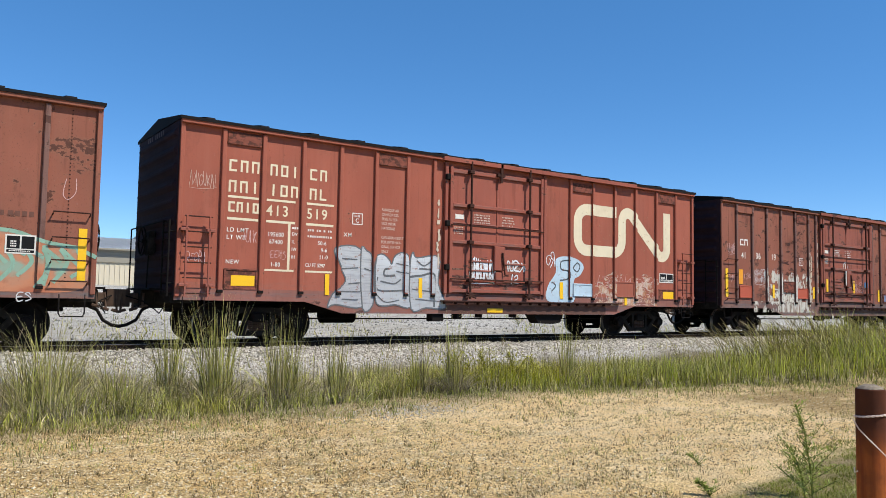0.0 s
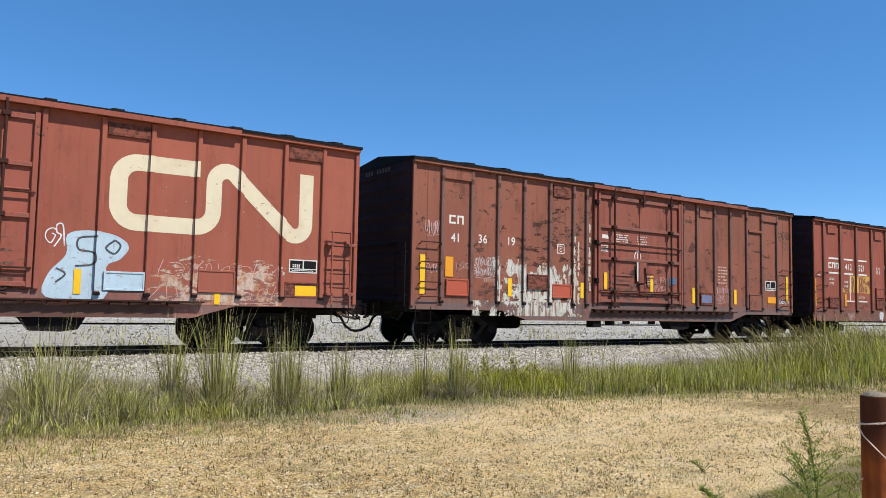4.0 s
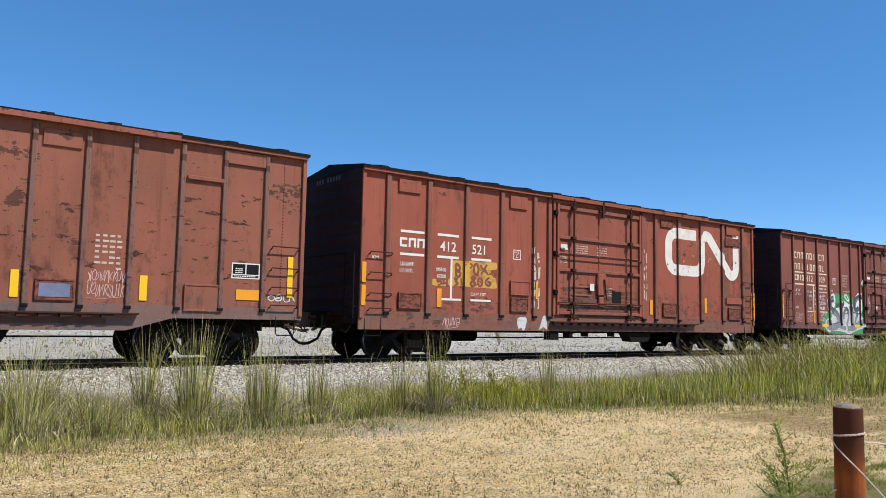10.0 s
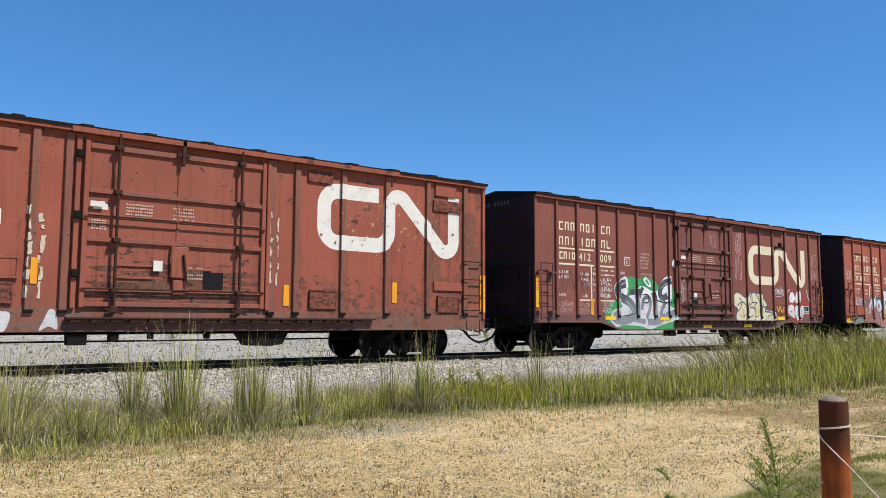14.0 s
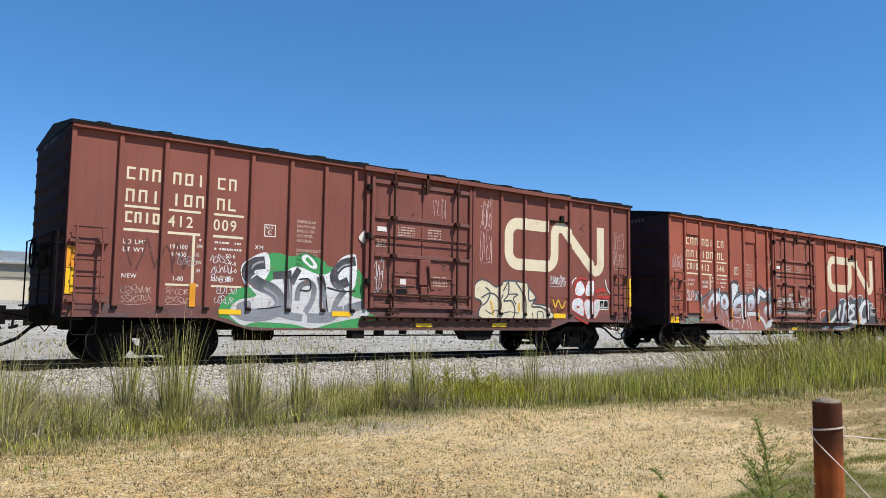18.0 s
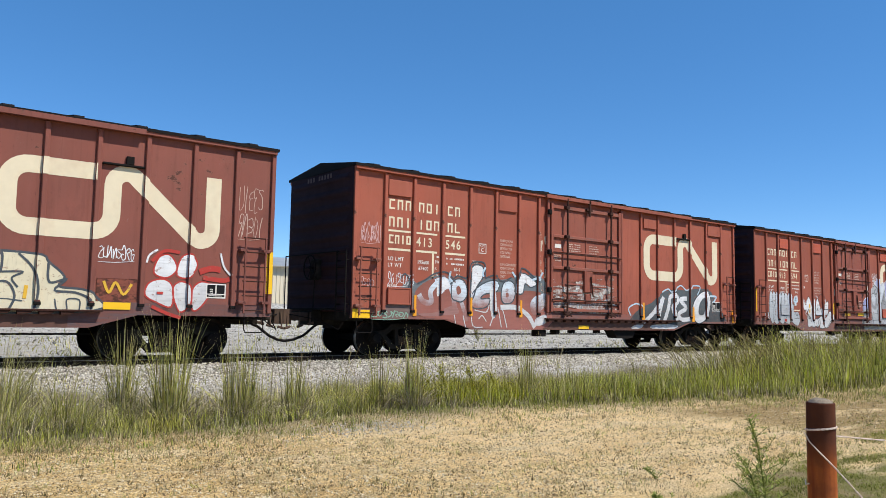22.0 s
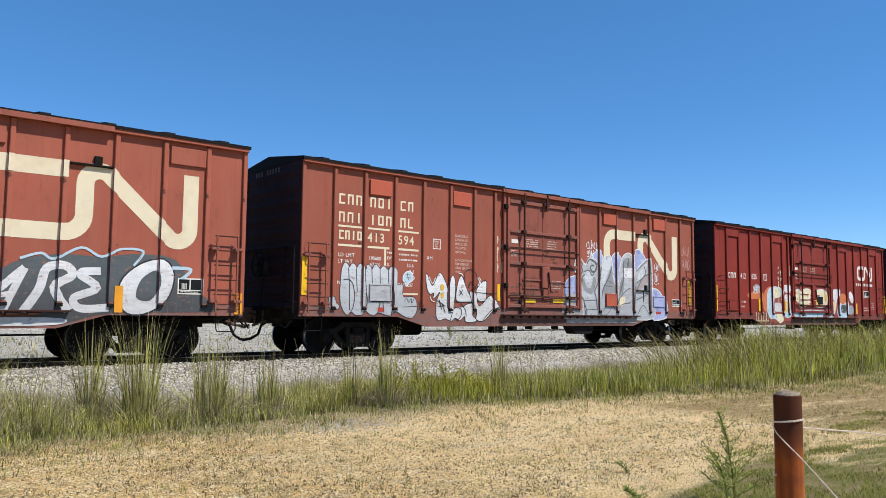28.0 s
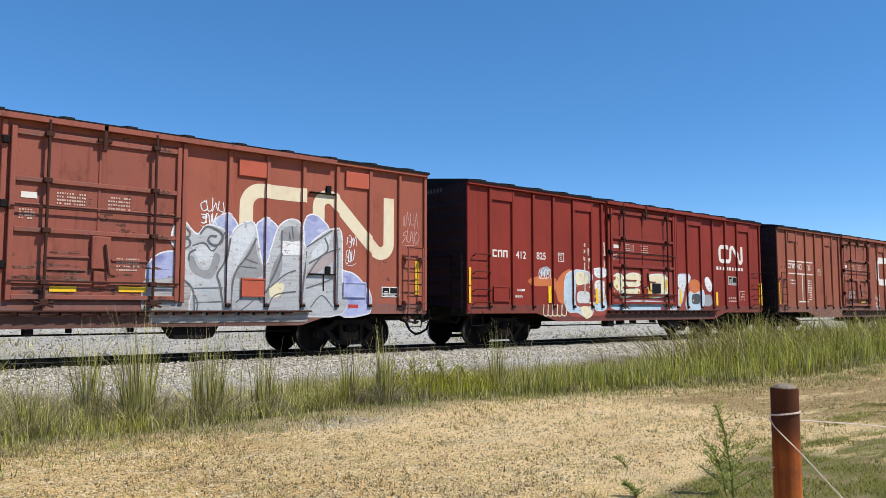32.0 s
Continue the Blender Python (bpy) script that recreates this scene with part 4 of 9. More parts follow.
def rect(bm, x0, x1, z0, z1, y=0.0):
    bm.faces.new([bm.verts.new(p) for p in ((x0, y, z0), (x1, y, z0), (x1, y, z1), (x0, y, z1))])
    return bm


GLYPHS = {}


def words(bm, text, x, z, h, squeeze=1.0, space=1.0):
    """Painted writing, its foot at z and its left edge at x."""
    key = (text, space)
    if key not in GLYPHS:
        cu = bpy.data.curves.new("writing", "FONT")
        cu.body, cu.size, cu.space_character, cu.offset = text, 1.0, space, 0.012
        ob = bpy.data.objects.new("writing", cu)
        scene.collection.objects.link(ob)
        me = bpy.data.meshes.new_from_object(ob.evaluated_get(bpy.context.evaluated_depsgraph_get()))
        GLYPHS[key] = me
        bpy.data.objects.remove(ob)
    k = h / 0.69
    b = bmesh.new()
    b.from_mesh(GLYPHS[key])
    for v in b.verts:
        v.co = (x + v.co.x * k * squeeze, 0, z + v.co.y * k)
    merge(bm, b)
    return bm


def bars(bm, x0, x1, z, h, n, rows=1, step=0.0, rng=None):
    """Writing that cannot be read: short bars of its size."""
    for r in range(rows):
        x = x0
        w = (x1 - x0) / n
        for i in range(n):
            k = rng.uniform(0.45, 0.85) if rng else 0.7
            if not rng or rng.random() < 0.88:
                rect(bm, x, x + w * k, z - r * step, z - r * step + h)
            x += w
    return bm


def frames(bm, x0, w, z, h, kinds, pitch, t=0.045):
    """The owner's name as plain shapes of its letters' size: r a box, n an arch, c a box open to one side, i a bar, l a corner."""
    for i, k in enumerate(kinds):
        a = x0 + i * pitch
        if k == "i":
            rect(bm, a + (w - t) / 2, a + (w + t) / 2, z, z + h)
            continue
        rect(bm, a, a + t, z, z + h)
        if k in "rn":
            rect(bm, a + w - t, a + w, z, z + h)
        end = a + w - (t if k in "rn" else 0)
        if k in "rnc":
            rect(bm, a + t, end, z + h - t, z + h)
        if k in "rcl":
            rect(bm, a + t, end, z, z + t)
    return bm


MINUTE = ("notice", "stencil", "door_stencil", "rust_patch", "peeling_paint", "graffiti_spot", "old_marks", "data_lines", "torn_tape", "worn_patches", "worn_graffiti", "worn_white_wash")


def split_letters(root, bm, mat, label):
    """Each painted letter or bar as a part of its own."""
    seen, ob = set(), None
    for v in list(bm.verts):
        if v in seen or not v.link_faces:
            continue
        todo, faces = [v], []
        seen.add(v)
        while todo:
            w = todo.pop()
            for f in w.link_faces:
                if f not in faces:
                    faces.append(f)
                    for q in f.verts:
                        if q not in seen:
                            seen.add(q)
                            todo.append(q)
        b = bmesh.new()
        ids = {}
        for f in faces:
            for q in f.verts:
                if q not in ids:
                    ids[q] = b.verts.new(q.co)
            b.faces.new([ids[q] for q in f.verts])
        ob = part("letter", b, mat, root, label if ob is None else "")
    bm.free()
    return ob


def on_side(root, st, name, bm, mat, layer=0, label="", cut=True):
    """Lays flat paint on the wagon's side: over its posts, into its panels."""
    if cut:
        xs = [v.co.x for v in bm.verts]
        lo, hi = min(xs), max(xs)
        planes = [((x, 0, 0), (1, 0, 0)) for x in st.cuts() if lo < x < hi]
        zs = [v.co.z for v in bm.verts]
        if min(zs) < 1.12 < max(zs):
            planes.append(((0, 0, 1.12), (0, 0, 1)))
        for co, no in planes:
            r = bmesh.ops.bisect_plane(bm, geom=bm.verts[:] + bm.edges[:] + bm.faces[:], plane_co=co, plane_no=no)
            edges = [e for e in r["geom_cut"] if isinstance(e, bmesh.types.BMEdge)]
            if edges:
                bmesh.ops.split_edges(bm, edges=edges)
        lift = {v: -v.co.y for v in bm.verts}
        for f in bm.faces:
            c = f.calc_center_median()
            d = st.depth(c.x, c.z)
            for v in f.verts:
                v.co.y = d - 0.0035 - 0.0022 * layer + lift[v]
    else:
        for v in bm.verts:
            v.co.y = st.depth(v.co.x, v.co.z) - 0.0035 - 0.0022 * layer
    for f in bm.faces:
        f.normal_update()
        if f.normal.y > 0:
            f.normal_flip()
    if name == "lettering":
        return split_letters(root, bm, mat, label)
    ob = part(name, bm, mat, root, label)
    if name in MINUTE:
        ob["kind"] = "stuff"
    return ob


def plate_material():
    n = Nodes("rust_blotched_plate_paint")
    col = n.mix(n.noise(5, 5, 0.65), (0.16, 0.052, 0.036), (0.26, 0.082, 0.055))
    col = n.mix(n.ramp(n.noise(7.5, 6, 0.72, (0.8, 1, 1.3), move=4), (0.46, 0.0), (0.56, 0.9)), col, n.mix(n.noise(30, 4, 0.7), (0.035, 0.017, 0.013), (0.10, 0.043, 0.030)))
    n.bump(n.noise(18, 4, 0.6), 0.3, 0.006)
    return n.done(col, 0.85, spec=0.15)


M_OLDPLATE = plate_material()


def peeled(name, colours, scale, stretch, centre, half, base, gain, move=0.0, streaks=0.0):
    """A thin coat of old paint or scale that has come off in patches: the gaps let the paint beneath show."""
    n = Nodes(name)
    sep = n.add("ShaderNodeSeparateXYZ")
    n.put(sep.inputs[0], n.tex)
    k = len(colours)
    col = n.ramp(n.noise(6.0, 5, 0.7, (1, 1, 0.6), move=move + 8), *[(0.34 + 0.32 * i / (k - 1), c) for i, c in enumerate(colours)])
    col = n.mix(n.ramp(n.noise(9, 4, 0.6, (1.4, 1, 0.12), move=move + 2), (0.5, 0.0), (0.62, streaks)), col, (0.15, 0.06, 0.035))
    dx = n.math("DIVIDE", n.math("ABSOLUTE", n.math("SUBTRACT", sep.outputs[0], centre[0])), half[0])
    dz = n.math("DIVIDE", n.math("ABSOLUTE", n.math("SUBTRACT", sep.outputs[2], centre[1])), half[1])
    far = n.math("POWER", n.math("MAXIMUM", dx, dz), 2.5)
    v = n.math("SUBTRACT", n.math("ADD", n.noise(scale, 8, 0.68, stretch, move=move), base), n.math("MULTIPLY", far, gain))
    n.put(n.bsdf.inputs["Alpha"], n.ramp(v, (0.50, 0.0), (0.515, 1.0)))
    n.bump(n.noise(30, 3), 0.2, 0.004)
    return n.done(col, 0.8, spec=0.2)


def worn_through(root, st, x0, x1, z0, z1, colours, much, seed, layer=5.4, label="paint worn off in patches"):
    """Patches where a painted piece has rubbed off again."""
    mat = peeled("wear_%d" % seed, colours, 10.0, (0.75, 1, 1.1), ((x0 + x1) / 2, (z0 + z1) / 2), ((x1 - x0) / 2, (z1 - z0) / 2), much, 0.05, float(seed))
    return on_side(root, st, "worn_patches", rect(bmesh.new(), x0, x1, z0, z1), mat, layer, label)


def board(root, x0, x1, z0, z1, mat, out=0.03, name="placard_board", label=""):
    """A small plate, proud of the panel between two posts."""
    mat = M_OLDPLATE if mat is M_WORNWOOD else mat
    bm = box(bmesh.new(), x0, x1, PANEL_Y - out, PANEL_Y - 0.002, z0, z1, 0.008)
    ob = part(name, bm, mat, root, label)
    if name == "placard_board" and z1 < 2.1 and z1 - z0 > 0.3:
        y0, y1, w = PANEL_Y - out - 0.014, PANEL_Y - out + 0.004, 0.035
        bm = bmesh.new()
        for a, b, c, d in ((x0, x1, z0, z0 + w), (x0, x1, z1 - w, z1), (x0, x0 + w, z0 + w, z1 - w), (x1 - w, x1, z0 + w, z1 - w)):
            box(bm, a, b, y0, y1, c, d, 0.004)
        part("board_rim", bm, mat, ob)
    return ob


def sheet(root, st, x0, x1, z0, z1, mat=None, layer=3, name="reflector"):
    return on_side(root, st, name, rect(bmesh.new(), x0, x1, z0, z1), mat or M_YELLOW, layer)


def band_mark(root, st, x0=10.61, x1=14.67, z0=2.25, z1=3.69, mat=None, w=0.31):
    """The owner's bent band: one ribbon that turns back on itself, up, over and down."""
    mat = mat or M_CREAM
    h = w / 2

    def X(u):
        return x0 + u * (x1 - x0)
    r = 0.34 * (z1 - z0) / 1.44
    L, B, T = x0 + h, z0 + h, z1 - h
    m = x0 + 0.475 * (x1 - x0)

    def arc(cx, cz, a0, a1, rad, n=7):
        return [(cx + rad * math.cos(radians(a0 + (a1 - a0) * i / n)), cz + rad * math.sin(radians(a0 + (a1 - a0) * i / n))) for i in range(n + 1)]
    pts = [(X(0.40), T)] + arc(L + r, T - r, 90, 180, r) + arc(L + r, B + r, 180, 270, r)
    pts += arc(m - r, B + r, -90, 0, r)
    top = arc(m + 0.20 * r / 0.34 + 0.05, T - 0.22 * r / 0.34, 180, 35, 0.25 * r / 0.34, 8)
    pts += top
    xr = x1 - h
    pts += arc(xr - 0.24 * r / 0.34, B + 0.20 * r / 0.34, 215, 360, 0.24 * r / 0.34, 9)
    pts += [(xr, T + h)]
    bm = stroke(bmesh.new(), pts, w, smooth=False)
    return on_side(root, st, "band_mark", bm, mat, 0, "cream bent band of paint")


def letters_close(root, st, number, shift=0.0, weights=True):
    """Owner's name, number and weights as laid out on the close-posted wagons."""
    bm = bmesh.new()
    for z, groups in ((3.48, ("cnn", "nri", "cn")), (3.06, ("nni", "irn", "nl"))):
        for x, kinds in zip((0.99, 1.86, 2.76), groups):
            frames(bm, x, 0.16, z, 0.24, kinds, 0.235, 0.042)
    frames(bm, 1.00, 0.13, 2.66, 0.21, "cnir", 0.168, 0.042)
    words(bm, number[:3], 1.80, 2.65, 0.215, 0.9, 1.25)
    words(bm, number[3:], 2.70, 2.65, 0.215, 0.9, 1.25)
    for x0, x1 in ((0.98, 1.63), (1.80, 2.44), (2.70, 3.34)):
        rect(bm, x0, x1, 2.945, 2.99)
        rect(bm, x0, x1, 2.50, 2.55)
    if weights:
        rect(bm, 2.29, 2.345, 1.54, 2.50)
        rect(bm, 1.80, 2.44, 1.50, 1.54)
        rect(bm, 2.70, 3.34, 1.50, 1.54)
    on_side(root, st, "lettering", bm, M_CREAM, 0, "cream painted number and bars")
    bm = bmesh.new()
    rg = random.Random(int(number))
    words(bm, "LD LMT", 0.98, 2.26, 0.085, 0.95, 1.2)
    words(bm, "LT WT", 0.98, 2.11, 0.085, 0.95, 1.2)
    words(bm, "NEW", 0.98, 1.62, 0.08, 0.95, 1.2)
    words(bm, "195600", 1.84, 2.22, 0.085, 0.9, 1.1)
    words(bm, "67400", 1.88, 2.07, 0.085, 0.9, 1.1)
    words(bm, "1-80", 1.92, 1.60, 0.085, 0.9, 1.1)
    for i, line in enumerate(("EW", "IL", "IW", "IH")):
        words(bm, line, 2.38, 2.26 - i * 0.16, 0.07, 0.8, 1.1)
    bars(bm, 2.38, 2.53, 2.40, 0.045, 3, 1, 0.1, rg)
    bars(bm, 2.74, 3.32, 2.38, 0.042, 11, 2, 0.13, rg)
    words(bm, "50-6", 2.98, 2.10, 0.08, 0.9, 1.1)
    words(bm, "9-6", 3.06, 1.95, 0.08, 0.9, 1.1)
    words(bm, "11-0", 3.02, 1.80, 0.08, 0.9, 1.1)
    words(bm, "CU FT 5297", 2.70, 1.62, 0.075, 0.85, 1.0)
    words(bm, "XM", 3.60, 2.32, 0.085, 1.0, 1.2)
    on_side(root, st, "stencil", bm, M_WHITE, 0, "small white stencilled weights")
    notice(root, st)
    plate_mark(root, st, 3.80, 2.60)


def plate_mark(root, st, x, z):
    bm = bmesh.new()
    s, t = 0.26, 0.02
    rect(bm, x, x + s, z, z + t), rect(bm, x, x + s, z + s - t, z + s)
    rect(bm, x, x + t, z + t, z + s - t), rect(bm, x + s - t, x + s, z + t, z + s - t)
    words(bm, "C", x + 0.08, z + 0.05, 0.09)
    words(bm, "PLATE", x + 0.035, z + 0.17, 0.045, 0.9)
    on_side(root, st, "plate_mark", bm, M_WHITE, 0)


def notice(root, st, x=4.55, z=2.96):
    bm = bmesh.new()
    for i, line in enumerate(("FABRIQUE AU", "CANADA RES-", "ERVE AU SER-", "VICE INTER-", "NATIONAL", "", "CANADIAN BUILT", "FOR INTERNAT-", "IONAL SERVICE", "ONLY")):
        if line:
            words(bm, line, x, z - i * 0.105, 0.062, 0.78, 1.05)
    on_side(root, st, "notice", bm, M_FAINT, 0, "faint stencilled notice")


def door_signs(root, st, seed, tone=None):
    """Stencils on the door: lines of instructions too worn to read."""
    rg = random.Random(seed)
    d0 = st.rods[0]
    bm = bmesh.new()
    bars(bm, d0 + 0.18, d0 + 0.68, 3.06, 0.032, 12, 4, 0.062, rg)
    bars(bm, d0 + 1.06, d0 + 1.48, 3.06, 0.03, 9, 4, 0.068, rg)
    bars(bm, d0 + 1.25, d0 + 1.68, 1.92, 0.028, 10, 4, 0.07, rg)
    bars(bm, d0 - 0.42, d0 - 0.15, 2.72, 0.028, 6, 4, 0.05, rg)
    on_side(root, st, "door_stencil", bm, tone or M_FAINT, 2, "worn stencilled lines", False)
    bm = rect(bmesh.new(), d0 - 0.40, d0 - 0.14, 2.94, 3.05)
    on_side(root, st, "door_label", bm, M_WHITE, 2, "white paper label", False)


def flakes(root, st, name, x0, x1, z0, z1, n, mat, seed, size=0.10, layer=1, tall=1.0, label="", foot=False):
    """Ragged patches of paint that came off or was left."""
    rg = random.Random(seed)
    bm = bmesh.new()
    for i in range(n):
        cx = rg.uniform(x0, x1)
        u = rg.random() ** (1.9 if foot else 1.0)
        cz = z0 + (z1 - z0) * u
        if noise.noise((cx * 2.3 + seed, cz * 1.2, seed * 0.7)) < -0.12:
            continue
        s = size * rg.uniform(0.35, 1.25) * (1.25 - 0.6 * u)
        k = rg.randint(6, 9)
        ring = [(cx + s * rg.uniform(0.45, 1.1) * math.cos(a * math.tau / k), cz + tall * s * rg.uniform(0.45, 1.1) * math.sin(a * math.tau / k)) for a in range(k)]
        blob(bm, ring, (i % 7) * 0.00025, smooth=False)
    return on_side(root, st, name, bm, mat, layer, label)


# plain bent shapes that fat graffiti letters take, in a unit box
FORMS = {
    "s": [(0.9, 0.85), (0.5, 1.0), (0.12, 0.78), (0.5, 0.52), (0.9, 0.26), (0.5, 0.0), (0.08, 0.12)],
    "i": [(0.5, 1.0), (0.46, 0.5), (0.5, 0.0)],
    "g": [(0.9, 0.8), (0.5, 1.0), (0.1, 0.6), (0.2, 0.1), (0.6, 0.0), (0.92, 0.25), (0.85, 0.48), (0.5, 0.46)],
    "e": [(0.9, 0.95), (0.25, 0.95), (0.12, 0.55), (0.7, 0.52), (0.12, 0.5), (0.2, 0.05), (0.92, 0.05)],
    "n": [(0.1, 0.0), (0.15, 0.9), (0.45, 0.8), (0.6, 0.2), (0.85, 0.1), (0.9, 1.0)],
    "o": [(0.5, 1.0), (0.08, 0.7), (0.1, 0.25), (0.5, 0.0), (0.92, 0.28), (0.9, 0.75), (0.52, 0.98)],
    "a": [(0.02, 0.0), (0.3, 0.6), (0.5, 1.0), (0.72, 0.55), (0.95, 0.0)],
    "r": [(0.1, 0.0), (0.12, 0.95), (0.7, 0.95), (0.8, 0.65), (0.3, 0.48), (0.92, 0.0)],
    "k": [(0.1, 1.0), (0.12, 0.0), (0.15, 0.45), (0.85, 1.0), (0.35, 0.5), (0.95, 0.0)],
    "u": [(0.08, 1.0), (0.12, 0.2), (0.5, 0.0), (0.88, 0.2), (0.92, 1.0)],
}


def tag_scrawl(root, st, x0, x1, z0, z1, mat, seed, n=5, width=0.016, layer=1, name="scrawl"):
    """A quick scrawl: bent loops side by side that spell nothing, and a line under them."""
    rg = random.Random(seed)
    bm = bmesh.new()
    width *= 0.75
    rows = 2 if (z1 - z0) > 0.9 * (x1 - x0) and n > 4 or n > 9 else 1
    m = -(-n // rows)
    w, h = (x1 - x0) / m, (z1 - z0) / rows
    for i in range(n):
        a, b = x0 + (i % m) * w, z0 + (rows - 1 - i // m) * h
        pts = rg.choice(list(FORMS.values()))
        if rg.random() < 0.4:
            pts = [(1 - u, v) for u, v in pts]
        tilt, top, low = rg.uniform(-0.1, 0.3), rg.uniform(0.75, 1.0), rg.uniform(0.0, 0.2)
        line = [(a + w * (1.05 * u + tilt * v + rg.uniform(-0.16, 0.16)), b + h * (low + (top - low) * v + rg.uniform(-0.1, 0.1))) for u, v in pts]
        stroke(bm, line, width * rg.uniform(0.7, 1.15), (i % 5) * 0.0003)
    if n > 5:
        stroke(bm, [(x0, z0 - 0.03), (0.5 * (x0 + x1), z0 - 0.05 + rg.uniform(0, 0.03)), (x1, z0 + 0.01)], width * 0.7, 0.0016, taper=True)
    return on_side(root, st, name, bm, mat, layer)


# spray paints
def spray(name, c, vary=0.12):
    n = Nodes("spray_paint_" + name)
    col = n.mix(n.noise(3.5, 5, 0.6), scaled(c, 1 - vary), scaled(c, 1 + vary))
    col = n.mix(n.ramp(n.noise(0.9, 4, 0.6, move=5), (0.55, 0.0), (0.75, 0.45)), col, scaled(c, 0.72))
    return n.done(rubbed_off(n, col), 0.6, spec=0.25)


S_SILVER, S_WHITE, S_BLUE, S_DARK = faded("streaked_silver_spray", (0.44, 0.45, 0.46), (0.38, 0.38, 0.39), 0.8, 2.2, 0.45), faded("thin_white_spray", (0.70, 0.70, 0.70), (0.54, 0.53, 0.52), 0.8, 2.2, 0.35), spray("pale_blue", (0.42, 0.53, 0.60), 0.25), spray("black", (0.022, 0.024, 0.028))
S_SLATE, S_GREEN, S_PURPLE, S_CREAM = spray("slate", (0.060, 0.072, 0.082), 0.3), spray("green", (0.05, 0.27, 0.085)), mottled("speckled_lilac_spray", (0.20, 0.22, 0.42), (0.36, 0.38, 0.56), (0.30, 0.33, 0.52), (0.48, 0.50, 0.64)), spray("cream", (0.62, 0.55, 0.38), 0.2)
S_ORANGE, S_RED, S_PINK, S_YELLOW = spray("orange", (0.52, 0.15, 0.05), 0.2), spray("red", (0.40, 0.04, 0.03)), spray("pink", (0.62, 0.40, 0.38)), spray("yellow", (0.66, 0.38, 0.04), 0.2)
S_MINT, S_GREY = spray("mint", (0.22, 0.36, 0.27), 0.3), spray("grey", (0.30, 0.31, 0.33), 0.2)
F_EAST = faded("pale_blue_to_brown_spray", (0.56, 0.63, 0.68), (0.30, 0.15, 0.13), 0.9, 1.9, 0.35)
F_SLATE = faded("thin_slate_spray", (0.13, 0.155, 0.165), (0.17, 0.115, 0.10), 0.9, 2.0, 0.3)
F_SLATE2 = faded("dark_slate_spray", (0.085, 0.10, 0.105), (0.06, 0.06, 0.062), 0.7, 1.8, 0.2)
F_BROWN = faded("brown_red_spray", (0.24, 0.085, 0.06), (0.30, 0.11, 0.085), 0.8, 2.0, 0.2)
S_SILVER2 = faded("bright_silver_spray", (0.56, 0.58, 0.60), (0.40, 0.41, 0.42), 0.8, 2.6, 0.3)
S_SLATE2 = spray("soft_grey", (0.115, 0.12, 0.125), 0.3)
S_MIDGREY, S_ROSEGREY, S_CREAM2, S_MAUVE = spray("mid_grey", (0.255, 0.26, 0.265), 0.3), spray("rose_grey", (0.36, 0.30, 0.29), 0.25), spray("pale_cream", (0.68, 0.60, 0.40), 0.2), spray("mauve_red", (0.27, 0.055, 0.04), 0.25)
F_WORN = faded("worn_silver_on_brown", (0.40, 0.39, 0.38), (0.34, 0.31, 0.29), 0.8, 1.8, 0.95)
F_GREY = faded("black_to_grey_spray", (0.045, 0.05, 0.055), (0.22, 0.23, 0.25), 1.0, 2.0, 0.4)
F_LEFT = mottled("mint_and_orange_spray", (0.36, 0.10, 0.05), (0.44, 0.17, 0.085), (0.46, 0.19, 0.10), (0.40, 0.20, 0.12), (0.24, 0.32, 0.24))
M_PRIMER = plain("orange_primer_plate", (0.40, 0.078, 0.038), 0.7, vary=0.12)
M_WORNWOOD = plain("worn_brown_board", (0.13, 0.055, 0.038), 0.85, vary=0.45, scale=9)
M_OLDWHITE = plain("peeling_white_paint", (0.50, 0.47, 0.42), 0.8, vary=0.3, scale=9, dirt=(0.24, 0.15, 0.10))
M_TAPE = plain("torn_cream_tape", (0.52, 0.43, 0.33), 0.8, vary=0.3, scale=12, dirt=(0.26, 0.15, 0.10))
M_PLAQUE = plain("black_data_plaque", (0.012, 0.012, 0.013), 0.8, vary=0.2, spec=0.1)

P_A = car_paint("faded_oxide_red", (0.331, 0.093, 0.057), 0.30, 0.16, 0.0)
P_B = car_paint("rusty_brown_red", (0.255, 0.087, 0.054), 0.85, 0.16, 13.0)
P_C = car_paint("brick_red", (0.292, 0.078, 0.047), 0.72, 0.16, 27.0)
P_D = car_paint("dark_maroon", (0.221, 0.072, 0.052), 0.30, 0.12, 41.0)
P_E = car_paint("oxide_red", (0.339, 0.091, 0.055), 0.35, 0.16, 55.0)
P_F = car_paint("dull_oxide_red", (0.305, 0.084, 0.051), 0.30, 0.12, 68.0)
P_G = car_paint("deep_red", (0.223, 0.027, 0.017), 0.25, 0.08, 79.0)
P_H = car_paint("weathered_red_brown", (0.287, 0.085, 0.048), 0.50, 0.16, 95.0)


